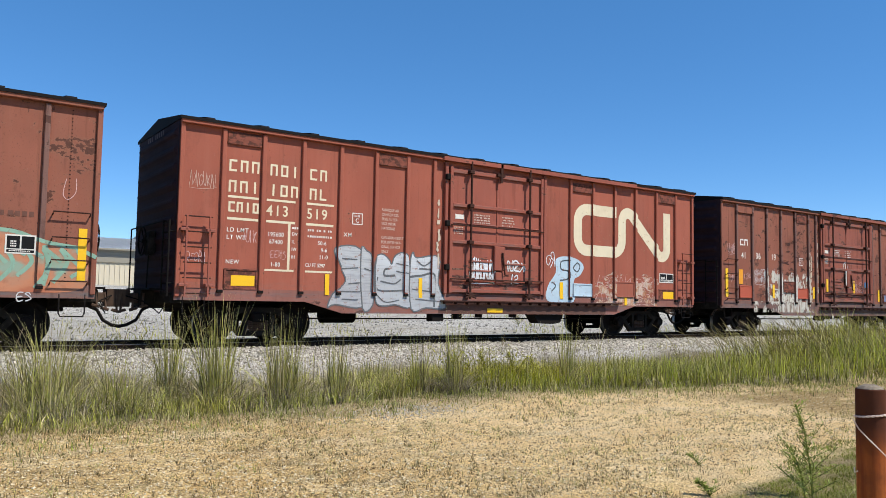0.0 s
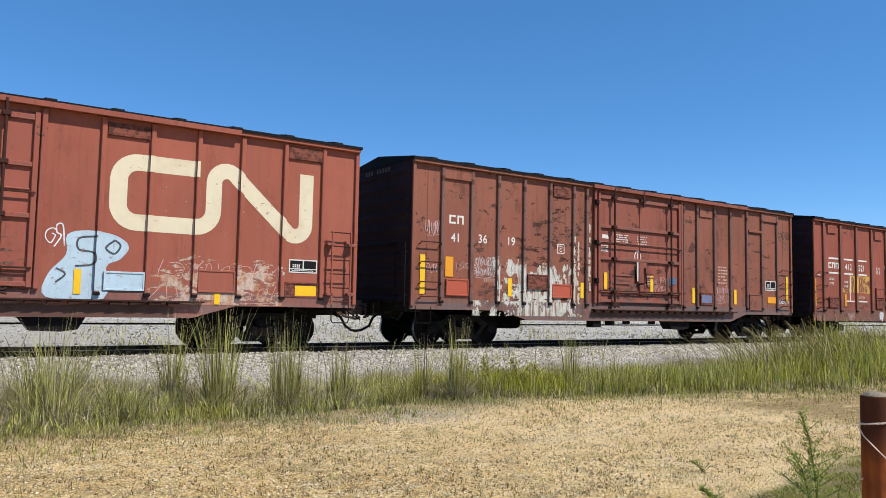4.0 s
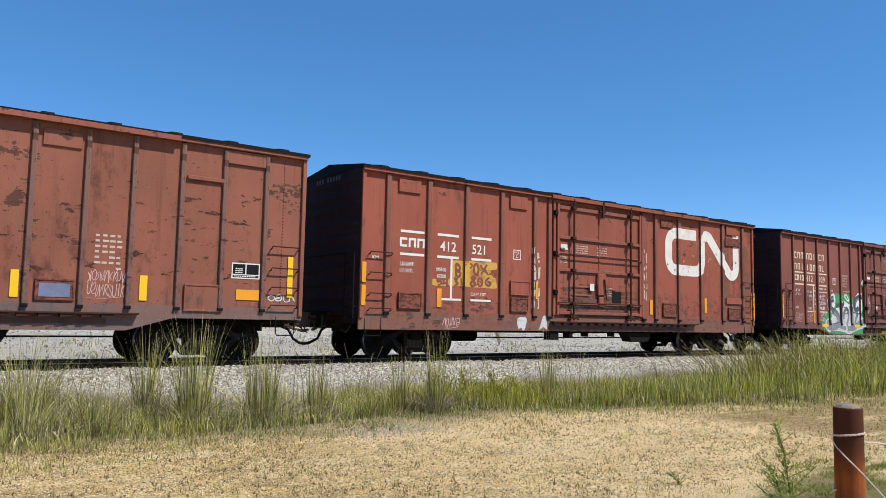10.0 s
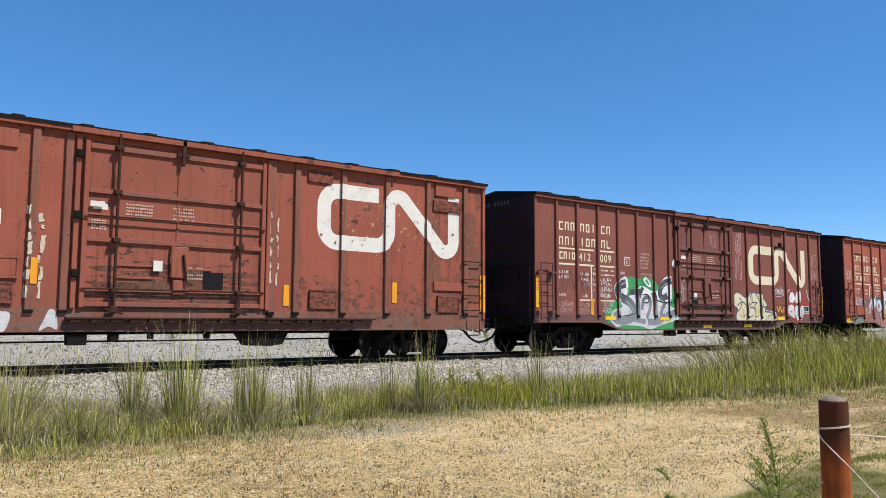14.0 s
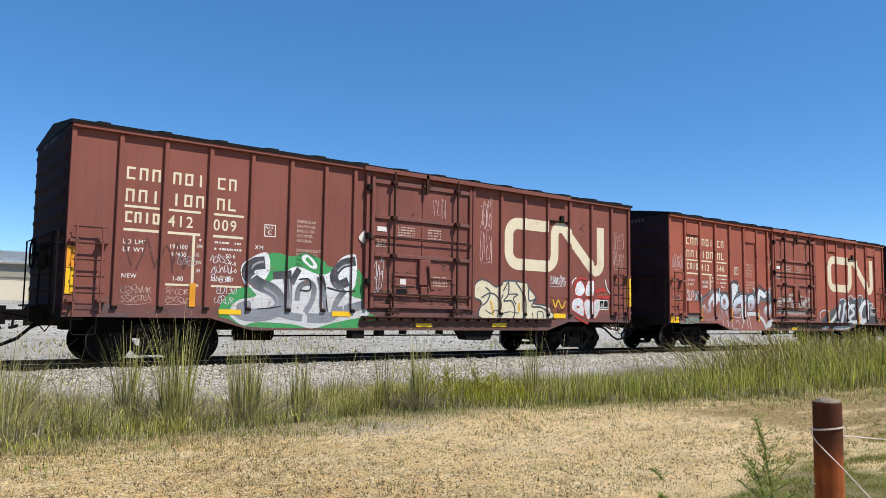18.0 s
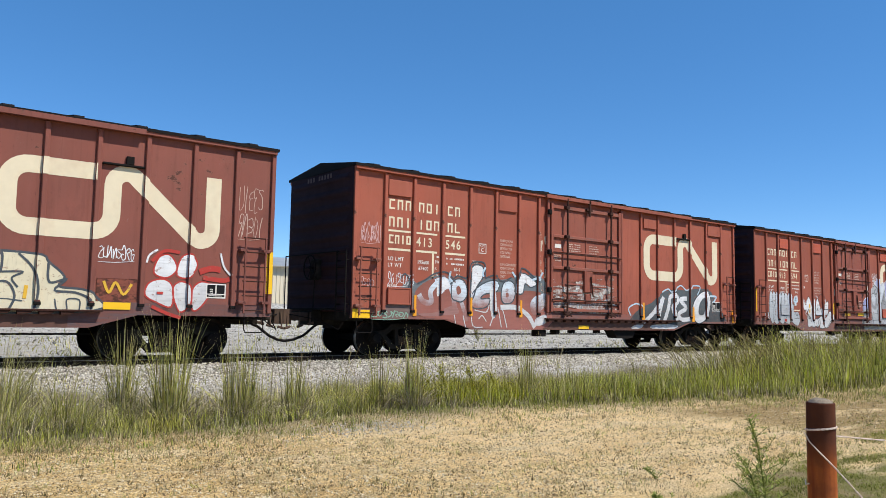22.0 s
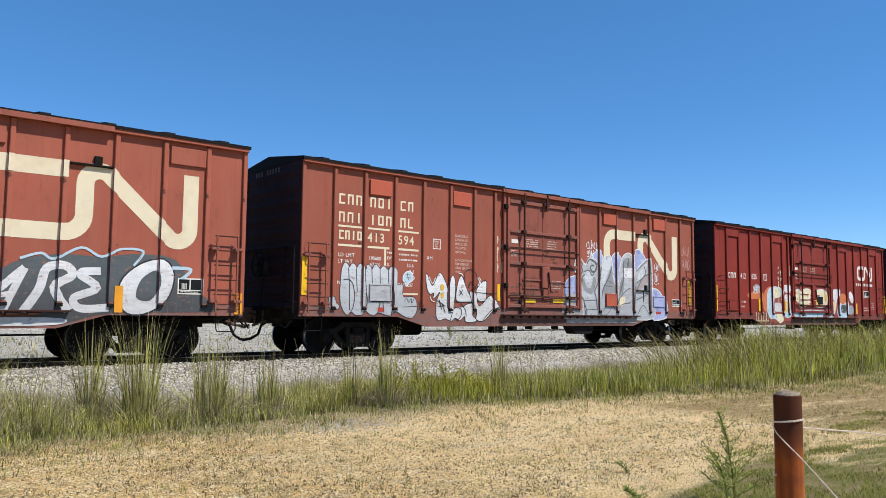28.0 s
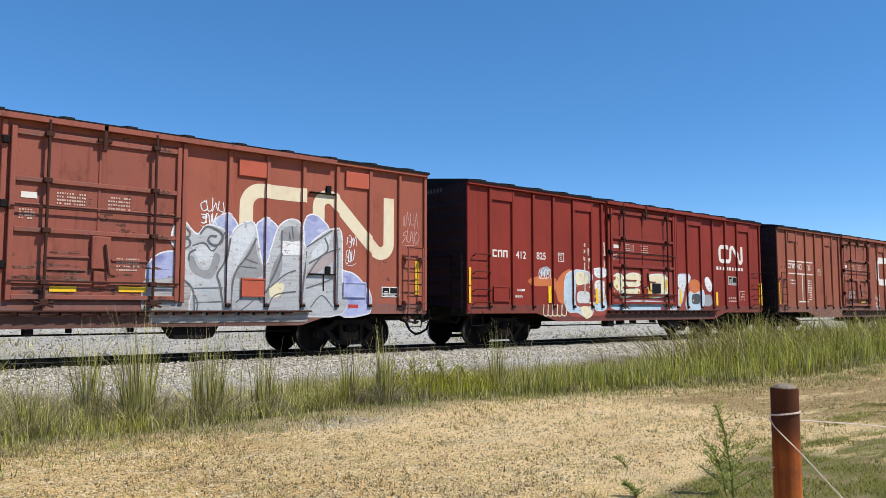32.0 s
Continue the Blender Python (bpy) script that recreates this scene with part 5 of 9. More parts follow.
for a, c, rust, seed in ((P_A, (0.309, 0.087, 0.057), 0.45, 3.0), (P_B, (0.270, 0.082, 0.054), 0.85, 17.0), (P_C, (0.267, 0.076, 0.047), 0.95, 29.0), (P_D, (0.196, 0.065, 0.049), 0.6, 43.0), (P_E, (0.289, 0.085, 0.055), 0.6, 57.0), (P_F, (0.260, 0.076, 0.051), 0.6, 70.0), (P_G, (0.218, 0.030, 0.019), 0.4, 81.0), (P_H, (0.276, 0.081, 0.048), 0.7, 97.0)):
    DOOR_PAINT[a.name] = car_paint(a.name + "_on_a_worn_door", c, rust, 0.12, seed)
SILL_PAINT = {}
for a, c, rust, seed in ((P_A, (0.261, 0.100, 0.074), 0.5, 5.0), (P_B, (0.187, 0.094, 0.074), 0.9, 19.0), (P_C, (0.229, 0.084, 0.055), 0.8, 31.0), (P_D, (0.163, 0.067, 0.055), 0.6, 45.0), (P_E, (0.250, 0.093, 0.069), 0.6, 59.0), (P_F, (0.230, 0.089, 0.066), 0.6, 72.0), (P_G, (0.187, 0.042, 0.029), 0.5, 83.0), (P_H, (0.217, 0.091, 0.061), 0.8, 99.0)):
    SILL_PAINT[a.name] = car_paint(a.name + "_on_a_dusty_sill", c, rust, 0.14, seed)
S_OLDRED = spray("worn_off_brown", (0.21, 0.062, 0.040), 0.3)


def fill(r, st, mat, layer, *pts, edge=None, w=0.04):
    """One sprayed field with a round outline, and its drawn edge."""
    on_side(r, st, "graffiti_fill", blob(bmesh.new(), list(pts)), mat, layer)
    if edge:
        loop = smooth_line(list(pts), True, 4)
        on_side(r, st, "graffiti_edge", stroke(bmesh.new(), loop + loop[:2], w, smooth=False), edge, layer + 0.12)


def ink(r, st, mat, layer, w, *pts):
    """One sprayed stroke."""
    on_side(r, st, "graffiti_line", stroke(bmesh.new(), list(pts), w), mat, layer)


def tape(root, st, x, seed, z0=1.85, z1=3.35):
    """Strips of torn tape hanging by the door's edge."""
    rg = random.Random(seed)
    bm = bmesh.new()
    for off in (-0.17, 0.03):
        z = z1 - (0.0 if off < 0 else 0.12)
        while z > z0:
            h = rg.uniform(0.08, 0.30)
            a = x + off + rg.uniform(-0.02, 0.03)
            w = rg.uniform(0.03, 0.10)
            zs = [z - h * q / 4 for q in range(5)]
            ring = [(a + rg.uniform(-0.015, 0.015), q) for q in zs] + [(a + w * rg.uniform(0.55, 1.15), q + rg.uniform(-0.02, 0.02)) for q in reversed(zs)]
            blob(bm, ring, 0.0005, smooth=False)
            z -= h + rg.uniform(0.01, 0.14)
    on_side(root, st, "torn_tape", bm, M_TAPE, 4, "torn strips of pale tape")


def plaque(root, st, x0, x1, z0, z1):
    on_side(root, st, "data_plaque", rect(bmesh.new(), x0, x1, z0, z1), M_WHITE, 3, "black and white data plate")
    bm = bmesh.new()
    w, t = x1 - x0, 0.025
    rect(bm, x0 + t, x0 + w / 2 - t / 2, z0 + 0.09, z1 - t), rect(bm, x0 + w / 2 + t / 2, x1 - t, z0 + 0.09, z1 - t), rect(bm, x0 + t, x1 - t, z0 + t, z0 + 0.07)
    on_side(root, st, "data_panel", bm, M_PLAQUE, 4)
    bm = bars(bmesh.new(), x0 + 0.08, x0 + w / 2 - 0.06, z1 - 0.13, 0.025, 4, 3, 0.04)
    bars(bm, x0 + 0.06, x1 - 0.08, z0 + 0.04, 0.018, 12)
    on_side(root, st, "data_lines", bm, M_WHITE, 5)


# ---- the wagon that leaves as the clip begins ----
def wagon_leaving():
    r = wagon("weathered oxide red boxcar with orange and mint graffiti", -12.94, MIXED, P_B, (1.42, 1.42))
    st = MIXED
    sheet(r, st, 15.44, 15.58, 1.20, 2.13)
    plaque(r, st, 14.30, 14.77, 1.63, 1.96)
    bm = blob(bmesh.new(), [(13.0, 1.7), (13.8, 1.95), (14.4, 2.02), (14.9, 1.85), (15.5, 1.72), (15.62, 1.2), (15.3, 0.99), (14.2, 0.98), (13.0, 0.9)])
    on_side(r, st, "graffiti_halo", bm, F_LEFT, 0)
    bm = bmesh.new()
    for k in range(9):
        x = 13.1 + k * 0.28
        stroke(bm, [(x, 1.05 + 0.1 * (k % 3)), (x + 0.22, 1.45 + 0.06 * (k % 2)), (x + 0.10, 1.75), (x + 0.4, 1.62 - 0.05 * (k % 4))], 0.07, k * 0.0002)
    stroke(bm, [(13.0, 1.98), (13.7, 2.03), (14.4, 2.02), (14.9, 1.86), (15.45, 1.78)], 0.07)
    stroke(bm, [(14.9, 1.1), (14.98, 1.5), (14.9, 1.8)], 0.09)
    on_side(r, st, "graffiti_line", bm, S_MINT, 1)
    tag_scrawl(r, st, 14.5, 14.75, 0.80, 0.98, S_WHITE, 3, 2, 0.03)
    tag_scrawl(r, st, 15.15, 15.35, 2.6, 3.05, S_PINK, 5, 1, 0.02)
    bm = bars(bmesh.new(), 14.1, 14.75, 2.28, 0.09, 6, 1, 0, random.Random(2))
    on_side(r, st, "old_marks", bm, M_WORNWOOD, 1)
    return r


def wagon_a():
    st = CLOSE
    r = wagon("faded oxide red boxcar with silver graffiti and cream lettering", 4.21, st, P_A, (1.42, 1.42))
    letters_close(r, st, "413519")
    band_mark(r, st)
    for s in ((0.93, 1.65, 4.02, 4.27), (4.43, 5.17, 4.0, 4.26), (10.53, 11.28, 3.98, 4.22), (14.07, 14.85, 3.99, 4.25)):
        board(r, *s, M_WORNWOOD, 0.045)
    board(r, 0.95, 1.65, 1.10, 1.52, M_WORNWOOD, 0.012)
    board(r, 10.58, 11.30, 1.13, 1.48, S_BLUE, 0.03)
    board(r, 12.28, 13.02, 1.14, 1.58, P_A, 0.04)
    board(r, 14.08, 14.84, 1.08, 1.40, M_WORNWOOD, 0.014)
    for s in ((1.10, 1.59, 1.18, 1.39), (3.17, 3.27, 1.03, 1.48), (5.58, 5.68, 1.01, 1.47), (10.09, 10.21, 1.05, 1.50), (12.62, 12.73, 0.91, 1.45), (14.32, 14.82, 1.12, 1.33), (7.62, 8.11, 0.68, 0.78)):
        sheet(r, st, *s, layer=6)
    plaque(r, st, 14.17, 14.81, 1.60, 1.88)
    # the silver piece low on the side
    fill(r, st, S_SILVER, 1, (3.40, 2.06), (4.03, 2.06), (4.08, 1.30), (4.08, 0.78), (3.42, 0.83), (3.24, 0.76), (3.36, 1.06), (3.67, 1.34), (3.52, 1.67), edge=S_SLATE2, w=0.033)
    fill(r, st, S_SILVER, 1.4, (4.04, 2.04), (4.19, 2.03), (4.32, 1.90), (4.35, 1.30), (4.36, 0.83), (4.10, 0.76), edge=S_SLATE2, w=0.034)
    fill(r, st, S_SILVER2, 1.8, (4.41, 1.88), (4.59, 1.98), (4.77, 1.87), (4.84, 1.76), (4.92, 1.95), (5.14, 2.04), (5.31, 1.86), (5.36, 1.33), (5.36, 0.79), (4.95, 0.84), (4.65, 0.81), (4.44, 0.90), (4.38, 1.42), edge=S_SLATE2, w=0.034)
    fill(r, st, S_SILVER2, 2.2, (5.34, 1.78), (5.42, 2.07), (5.52, 1.94), (6.15, 1.99), (6.14, 1.37), (6.36, 0.79), (5.81, 0.78), (5.38, 0.75), edge=S_SLATE2, w=0.035)
    ink(r, st, S_SLATE2, 4, 0.046, (4.78, 1.66), (4.66, 1.63), (4.66, 1.50), (4.94, 1.51))
    ink(r, st, S_SLATE2, 4.1, 0.034, (4.48, 1.46), (4.49, 1.17), (5.14, 1.17))
    ink(r, st, S_SLATE2, 4.2, 0.034, (4.55, 1.37), (4.91, 1.32), (5.09, 1.42))
    ink(r, st, S_SLATE2, 4.3, 0.047, (5.33, 1.49), (5.66, 1.53), (6.00, 1.54), (6.02, 0.80))
    ink(r, st, S_SLATE2, 4.4, 0.036, (5.52, 1.87), (5.72, 1.76), (5.92, 1.87))
    ink(r, st, S_SLATE2, 4.5, 0.036, (5.59, 1.69), (5.92, 1.68))
    ink(r, st, S_SLATE2, 4.6, 0.023, (4.44, 1.08), (4.68, 0.90), (5.05, 0.95))
    ink(r, st, S_SLATE2, 4.7, 0.022, (3.55, 1.84), (3.95, 1.83))
    ink(r, st, S_SLATE2, 4.8, 0.022, (3.53, 1.61), (3.98, 1.65))
    ink(r, st, S_SLATE2, 4.9, 0.022, (3.74, 1.29), (4.02, 1.32))
    ink(r, st, S_SLATE2, 5, 0.022, (3.52, 1.12), (4.03, 1.12))
    ink(r, st, S_SLATE2, 5.1, 0.022, (3.58, 0.95), (3.98, 0.94))
    ink(r, st, S_SLATE2, 5.2, 0.023, (4.13, 1.64), (4.30, 1.59))
    ink(r, st, S_SLATE2, 5.3, 0.023, (4.96, 1.79), (5.25, 1.74))
    ink(r, st, S_SLATE2, 5.4, 0.024, (5.41, 1.21), (5.93, 1.16))
    ink(r, st, S_SLATE2, 5.5, 0.024, (5.49, 0.98), (6.21, 0.93))
    ink(r, st, S_SLATE2, 5.6, 0.023, (4.96, 1.61), (5.28, 1.56))
    bm = blob(bmesh.new(), [(9.66, 0.99), (9.68, 1.4), (9.95, 1.75), (9.95, 2.1), (10.3, 2.2), (10.75, 2.14), (11.0, 1.95), (10.85, 1.7), (10.62, 1.55), (10.6, 0.98)])
    on_side(r, st, "graffiti_fill", bm, S_BLUE, 1)
    bm = bmesh.new()
    for pts in (((10.45, 2.1), (10.15, 2.05), (10.15, 1.85), (10.4, 1.8), (10.4, 1.6), (10.1, 1.55)), ((10.75, 2.05), (10.6, 1.9), (10.75, 1.8), (10.85, 1.95), (10.75, 2.05)), ((9.8, 1.5), (9.95, 1.4), (9.8, 1.25))):
        stroke(bm, pts, 0.035)
    on_side(r, st, "graffiti_edge", bm, S_SLATE, 2)
    tag_scrawl(r, st, 9.6, 9.9, 1.9, 2.3, S_WHITE, 21, 2, 0.03)
    tag_scrawl(r, st, 7.03, 7.85, 1.42, 2.05, S_WHITE, 22, 9, 0.05, 3)
    tag_scrawl(r, st, 7.10, 7.80, 1.46, 2.0, S_WHITE, 122, 5, 0.035, 3.6)
    tag_scrawl(r, st, 8.25, 8.82, 1.40, 2.03, S_WHITE, 23, 5, 0.055, 3)
    tag_scrawl(r, st, 0.2, 0.75, 3.1, 3.4, M_FAINT, 24, 8, 0.012)
    tag_scrawl(r, st, 1.3, 1.6, 2.05, 2.3, S_PINK, 25, 4, 0.014)
    tag_scrawl(r, st, 1.9, 2.25, 1.75, 1.95, S_PINK, 26, 4, 0.012)
    tag_scrawl(r, st, 0.18, 0.6, 1.6, 1.85, S_PINK, 27, 5, 0.014)
    worn = peeled("scratched_orange_white_paint", ((0.36, 0.12, 0.06), (0.44, 0.24, 0.15), (0.52, 0.42, 0.34), (0.40, 0.17, 0.09)), 4.2, (0.6, 1, 1.6), (12.7, 1.2), (1.7, 0.75), 0.08, 0.30, 5.0, 0.3)
    on_side(r, st, "worn_graffiti", rect(bmesh.new(), 11.0, 14.4, 0.90, 1.9), worn, 0.6, "worn pale graffiti low on the side")
    tag_scrawl(r, st, 11.4, 14.0, 0.95, 1.75, S_PINK, 28, 16, 0.013)
    tape(r, st, 6.25, 3)
    door_signs(r, st, 11)
    worn_through(r, st, 10.6, 14.7, 2.2, 3.7, ((0.30, 0.12, 0.07), (0.42, 0.26, 0.15)), -0.12, 103, 1.0)
    return r


def wagon_b():
    st = MIXED
    r = wagon("rust-streaked brown boxcar with peeling white paint low down", 21.38, st, P_B, (1.42, 1.42), 0.745)
    bm = bmesh.new()
    words(bm, "41", 1.14, 2.52, 0.20, 0.95, 1.05)
    words(bm, "36", 1.96, 2.54, 0.20, 0.95, 1.1)
    words(bm, "19", 2.87, 2.54, 0.20, 0.95, 1.1)
    frames(bm, 1.08, 0.19, 2.95, 0.21, "cn", 0.24, 0.045)
    on_side(r, st, "lettering", bm, M_WHITE, 0, "white painted number")
    for s in ((0.26, 0.40, 1.24, 2.16), (2.92, 3.05, 1.24, 1.70), (5.48, 5.60, 1.25, 1.67), (6.36, 6.49, 1.52, 1.99), (8.30, 8.43, 1.48, 1.97), (10.28, 10.41, 1.20, 1.67), (12.41, 12.55, 1.20, 1.67), (15.40, 15.52, 1.35, 2.21)):
        sheet(r, st, *s, layer=6)
    sheet(r, st, 0.98, 1.21, 1.67, 2.15, M_ORANGE, 6)
    sheet(r, st, 14.29, 14.78, 1.27, 1.48, M_ORANGE, 6)
    plaque(r, st, 14.18, 14.78, 1.70, 2.02)
    # raised door-height panels at both ends
    for x0, x1 in ((0.93, 1.68), (14.03, 14.80)):
        board(r, x0 - 0.03, x1 + 0.03, 4.02, 4.30, P_B, 0.05, "panel_header")
    for s, m in (((1.0, 1.66, 1.22, 1.62), M_PRIMER), ((3.56, 4.28, 1.44, 1.83), M_WORNWOOD), ((4.42, 5.12, 1.24, 1.60), M_PRIMER), ((4.46, 5.08, 3.93, 4.24), M_WORNWOOD), ((10.66, 11.30, 1.16, 1.54), M_WORNWOOD), ((10.64, 11.28, 3.90, 4.20), P_B), ((13.24, 14.0, 1.02, 1.55), P_B)):
        board(r, *s, m, 0.035)
    board(r, 13.20, 13.98, 3.60, 3.68, P_B, 0.06, "steel_bracket")
    on_side(r, st, "blue_smear", rect(bmesh.new(), 10.72, 11.22, 1.22, 1.46), spray("faded_blue", (0.15, 0.17, 0.27), 0.5), 18, "", False)
    coat = peeled("peeling_white_and_teal_paint", ((0.24, 0.34, 0.29), (0.50, 0.47, 0.40), (0.58, 0.55, 0.48), (0.42, 0.38, 0.31), (0.56, 0.52, 0.44)), 3.4, (1.25, 1, 0.75), (3.85, 1.30), (1.85, 1.15), 0.075, 0.28, 3.0, 0.7)
    on_side(r, st, "peeling_paint", rect(bmesh.new(), 1.7, 5.68, 1.121, 2.6), coat, 1, "ragged peeling white and teal paint")
    wash = peeled("streaked_white_sill_wash", ((0.30, 0.34, 0.28), (0.48, 0.45, 0.38), (0.54, 0.51, 0.45), (0.36, 0.30, 0.24)), 2.6, (1.2, 1, 0.8), (3.7, 0.94), (2.1, 0.9), 0.06, 0.20, 9.0, 0.85)
    on_side(r, st, "worn_white_wash", rect(bmesh.new(), 1.55, 5.85, 0.75, 1.118), wash, 1, "rust-streaked worn white wash on the sill")
    for x, w in ((3.44, 0.075), (4.34, 0.085), (2.60, 0.05), (5.20, 0.05)):
        ink(r, st, M_OLDWHITE, 1.6, w, (x, 1.12), (x + 0.01, 1.45), (x - 0.005, 1.75), (x, 1.98))
    for k, (x0, x1, z0, z1, up) in enumerate(((2.6, 5.9, 1.5, 3.8, 0.055), (9.8, 15.0, 1.2, 3.6, 0.030), (6.1, 9.65, 1.2, 2.6, 0.040))):
        scab = peeled("dark_rust_scale_" + "abc"[k], ((0.040, 0.018, 0.014), (0.075, 0.030, 0.021), (0.11, 0.045, 0.03)), 3.2, (0.55, 1, 1.7), ((x0 + x1) / 2, (z0 + z1) / 2), ((x1 - x0) / 2, (z1 - z0) / 2), up - 0.12, 0.06, 13.0 + 7 * k)
        on_side(r, st, "rust_patch", rect(bmesh.new(), x0, x1, z0, z1), scab, 0.3, "flaked dark rust")
    flakes(r, st, "rust_patch", 2.0, 4.3, 1.15, 1.6, 30, M_WORNWOOD, 9, 0.11, 2, 0.3)
    tag_scrawl(r, st, 1.85, 2.5, 1.72, 2.2, S_WHITE, 31, 20, 0.014)
    tag_scrawl(r, st, 1.25, 1.7, 1.85, 2.05, S_PINK, 32, 3, 0.012)
    tag_scrawl(r, st, 0.4, 0.8, 2.65, 3.0, S_PINK, 33, 6, 0.02)
    tag_scrawl(r, st, 11.5, 12.15, 1.25, 1.75, S_PINK, 34, 18, 0.014)
    tag_scrawl(r, st, 8.40, 9.05, 1.5, 1.95, S_PINK, 35, 10, 0.014, 3)
    tag_scrawl(r, st, 15.0, 15.6, 1.25, 1.4, S_WHITE, 36, 4, 0.035)
    tag_scrawl(r, st, 0.35, 0.75, 1.75, 2.0, S_PINK, 37, 4, 0.014)
    bm = bmesh.new()
    ring = [(7.76 + 0.13 * math.cos(a * math.tau / 14), 2.50 + 0.16 * math.sin(a * math.tau / 14)) for a in range(15)]
    stroke(bm, ring, 0.035, smooth=False)
    stroke(bm, [(7.76, 2.38), (7.76, 2.62)], 0.035, 0.0005)
    on_side(r, st, "round_mark", bm, M_WHITE, 2, "", False)
    tape(r, st, 5.95, 6, 1.6, 3.3), tape(r, st, 5.35, 16, 1.2, 2.9)
    on_side(r, st, "paper_label", rect(bmesh.new(), 7.66, 7.86, 1.78, 2.33), M_OLDWHITE, 28, "torn white paper label", False)
    on_side(r, st, "blue_label", rect(bmesh.new(), 9.17, 9.46, 1.74, 1.94), spray("dull_blue", (0.06, 0.14, 0.26)), 3, "", False)
    words_bm = bmesh.new()
    words(words_bm, "193900", 2.15, 1.58, 0.09, 0.9, 1.1)
    words(words_bm, "LT WT", 1.12, 1.28, 0.08, 0.9, 1.1)
    bars(words_bm, 11.6, 12.1, 2.35, 0.04, 4, 7, 0.10, random.Random(3))
    on_side(r, st, "stencil", words_bm, M_FAINT, 1)
    plate_mark(r, st, 4.62, 2.42)
    door_signs(r, st, 12, M_WHITE)
    return r


def wagon_c():
    st = BROAD
    r = wagon("brick red boxcar with a yellow patch under its number", 38.53, st, P_C, (1.42, 1.80), 0.70)
    bm = bmesh.new()
    frames(bm, 1.06, 0.21, 2.64, 0.22, "cnn", 0.25, 0.055)
    words(bm, "412", 2.24, 2.62, 0.23, 0.95, 1.05)
    words(bm, "521", 3.22, 2.61, 0.23, 0.95, 1.05)
    for x0, x1 in ((1.08, 1.76), (2.15, 2.81), (3.21, 3.86)):
        rect(bm, x0, x1, 2.98, 3.04), rect(bm, x0, x1, 2.44, 2.50)
    rect(bm, 2.56, 2.62, 1.46, 2.44), rect(bm, 2.25, 2.9, 1.42, 1.47), rect(bm, 3.2, 3.86, 1.42, 1.47)
    on_side(r, st, "lettering", bm, M_WHITE, 2, "white painted number and bars")
    bm = bmesh.new()
    words(bm, "LD.LMT.", 1.07, 2.20, 0.085, 0.9, 1.1), words(bm, "LT.WT.", 1.07, 2.04, 0.085, 0.9, 1.1), words(bm, "XM", 0.30, 2.30, 0.085, 1.0, 1.2)
    words(bm, "195500", 2.10, 2.12, 0.085, 0.9), words(bm, "67500", 2.15, 1.96, 0.085, 0.9), words(bm, "CU FT 5277", 3.2, 1.56, 0.075, 0.9)
    on_side(r, st, "stencil", bm, M_WHITE, 3)
    plate_mark(r, st, 4.62, 2.55)
    fill(r, st, mottled("worn_yellow_patch_paint", (0.26, 0.085, 0.035), (0.50, 0.27, 0.045), (0.56, 0.31, 0.05), (0.52, 0.30, 0.06), (0.40, 0.18, 0.04)), 0, (2.58, 2.37), (2.75, 2.41), (2.93, 2.41), (3.10, 2.42), (3.50, 2.42), (3.94, 2.43), (4.05, 2.41), (4.05, 2.27), (3.86, 2.20), (3.89, 2.09), (4.02, 2.02), (4.05, 1.89), (4.04, 1.77), (3.58, 1.77), (3.13, 1.77), (2.90, 1.78), (2.43, 1.77), (2.05, 1.77), (2.03, 1.87), (2.06, 1.93), (2.34, 1.90), (2.54, 1.95), (2.56, 2.11))
    ink(r, st, S_OLDRED, 1, 0.070, (2.75, 2.01), (2.73, 2.31), (2.84, 2.27), (2.84, 2.19), (2.77, 2.16), (2.87, 2.11), (2.85, 2.03), (2.76, 2.01))
    ink(r, st, S_OLDRED, 1, 0.050, (3.17, 2.36), (3.25, 2.32), (3.18, 2.24))
    ink(r, st, S_OLDRED, 1, 0.070, (3.31, 2.32), (3.39, 2.36), (3.45, 2.25), (3.42, 2.11), (3.34, 2.11), (3.30, 2.21), (3.32, 2.33))
    ink(r, st, S_OLDRED, 1, 0.060, (3.50, 2.34), (3.62, 2.22), (3.75, 2.13))
    ink(r, st, S_OLDRED, 1, 0.060, (3.73, 2.36), (3.62, 2.22), (3.53, 2.10))
    ink(r, st, S_OLDRED, 1, 0.060, (2.18, 1.93), (2.18, 1.87), (2.27, 1.88), (2.29, 1.80))
    ink(r, st, S_OLDRED, 1, 0.060, (2.38, 1.94), (2.36, 1.84), (2.50, 1.85))
    ink(r, st, S_OLDRED, 1, 0.060, (2.46, 1.94), (2.47, 1.77))
    ink(r, st, S_OLDRED, 1, 0.060, (2.67, 1.96), (2.78, 1.96), (2.72, 1.90), (2.80, 1.85), (2.70, 1.78))
    ink(r, st, S_OLDRED, 1, 0.070, (3.25, 2.04), (3.35, 2.01), (3.26, 1.93), (3.35, 1.86), (3.26, 1.80), (3.20, 1.87), (3.31, 1.96), (3.21, 2.00))
    ink(r, st, S_OLDRED, 1, 0.060, (3.48, 2.02), (3.57, 1.97), (3.57, 1.85), (3.49, 1.81), (3.43, 1.91), (3.48, 2.02))
    ink(r, st, S_OLDRED, 1, 0.060, (3.81, 2.04), (3.70, 1.96), (3.70, 1.86), (3.80, 1.83), (3.86, 1.90), (3.74, 1.93))
    ink(r, st, S_OLDRED, 1, 0.090, (3.85, 2.18), (4.02, 2.20), (4.04, 2.08))
    ink(r, st, S_OLDRED, 1, 0.050, (2.90, 1.98), (2.91, 1.80))
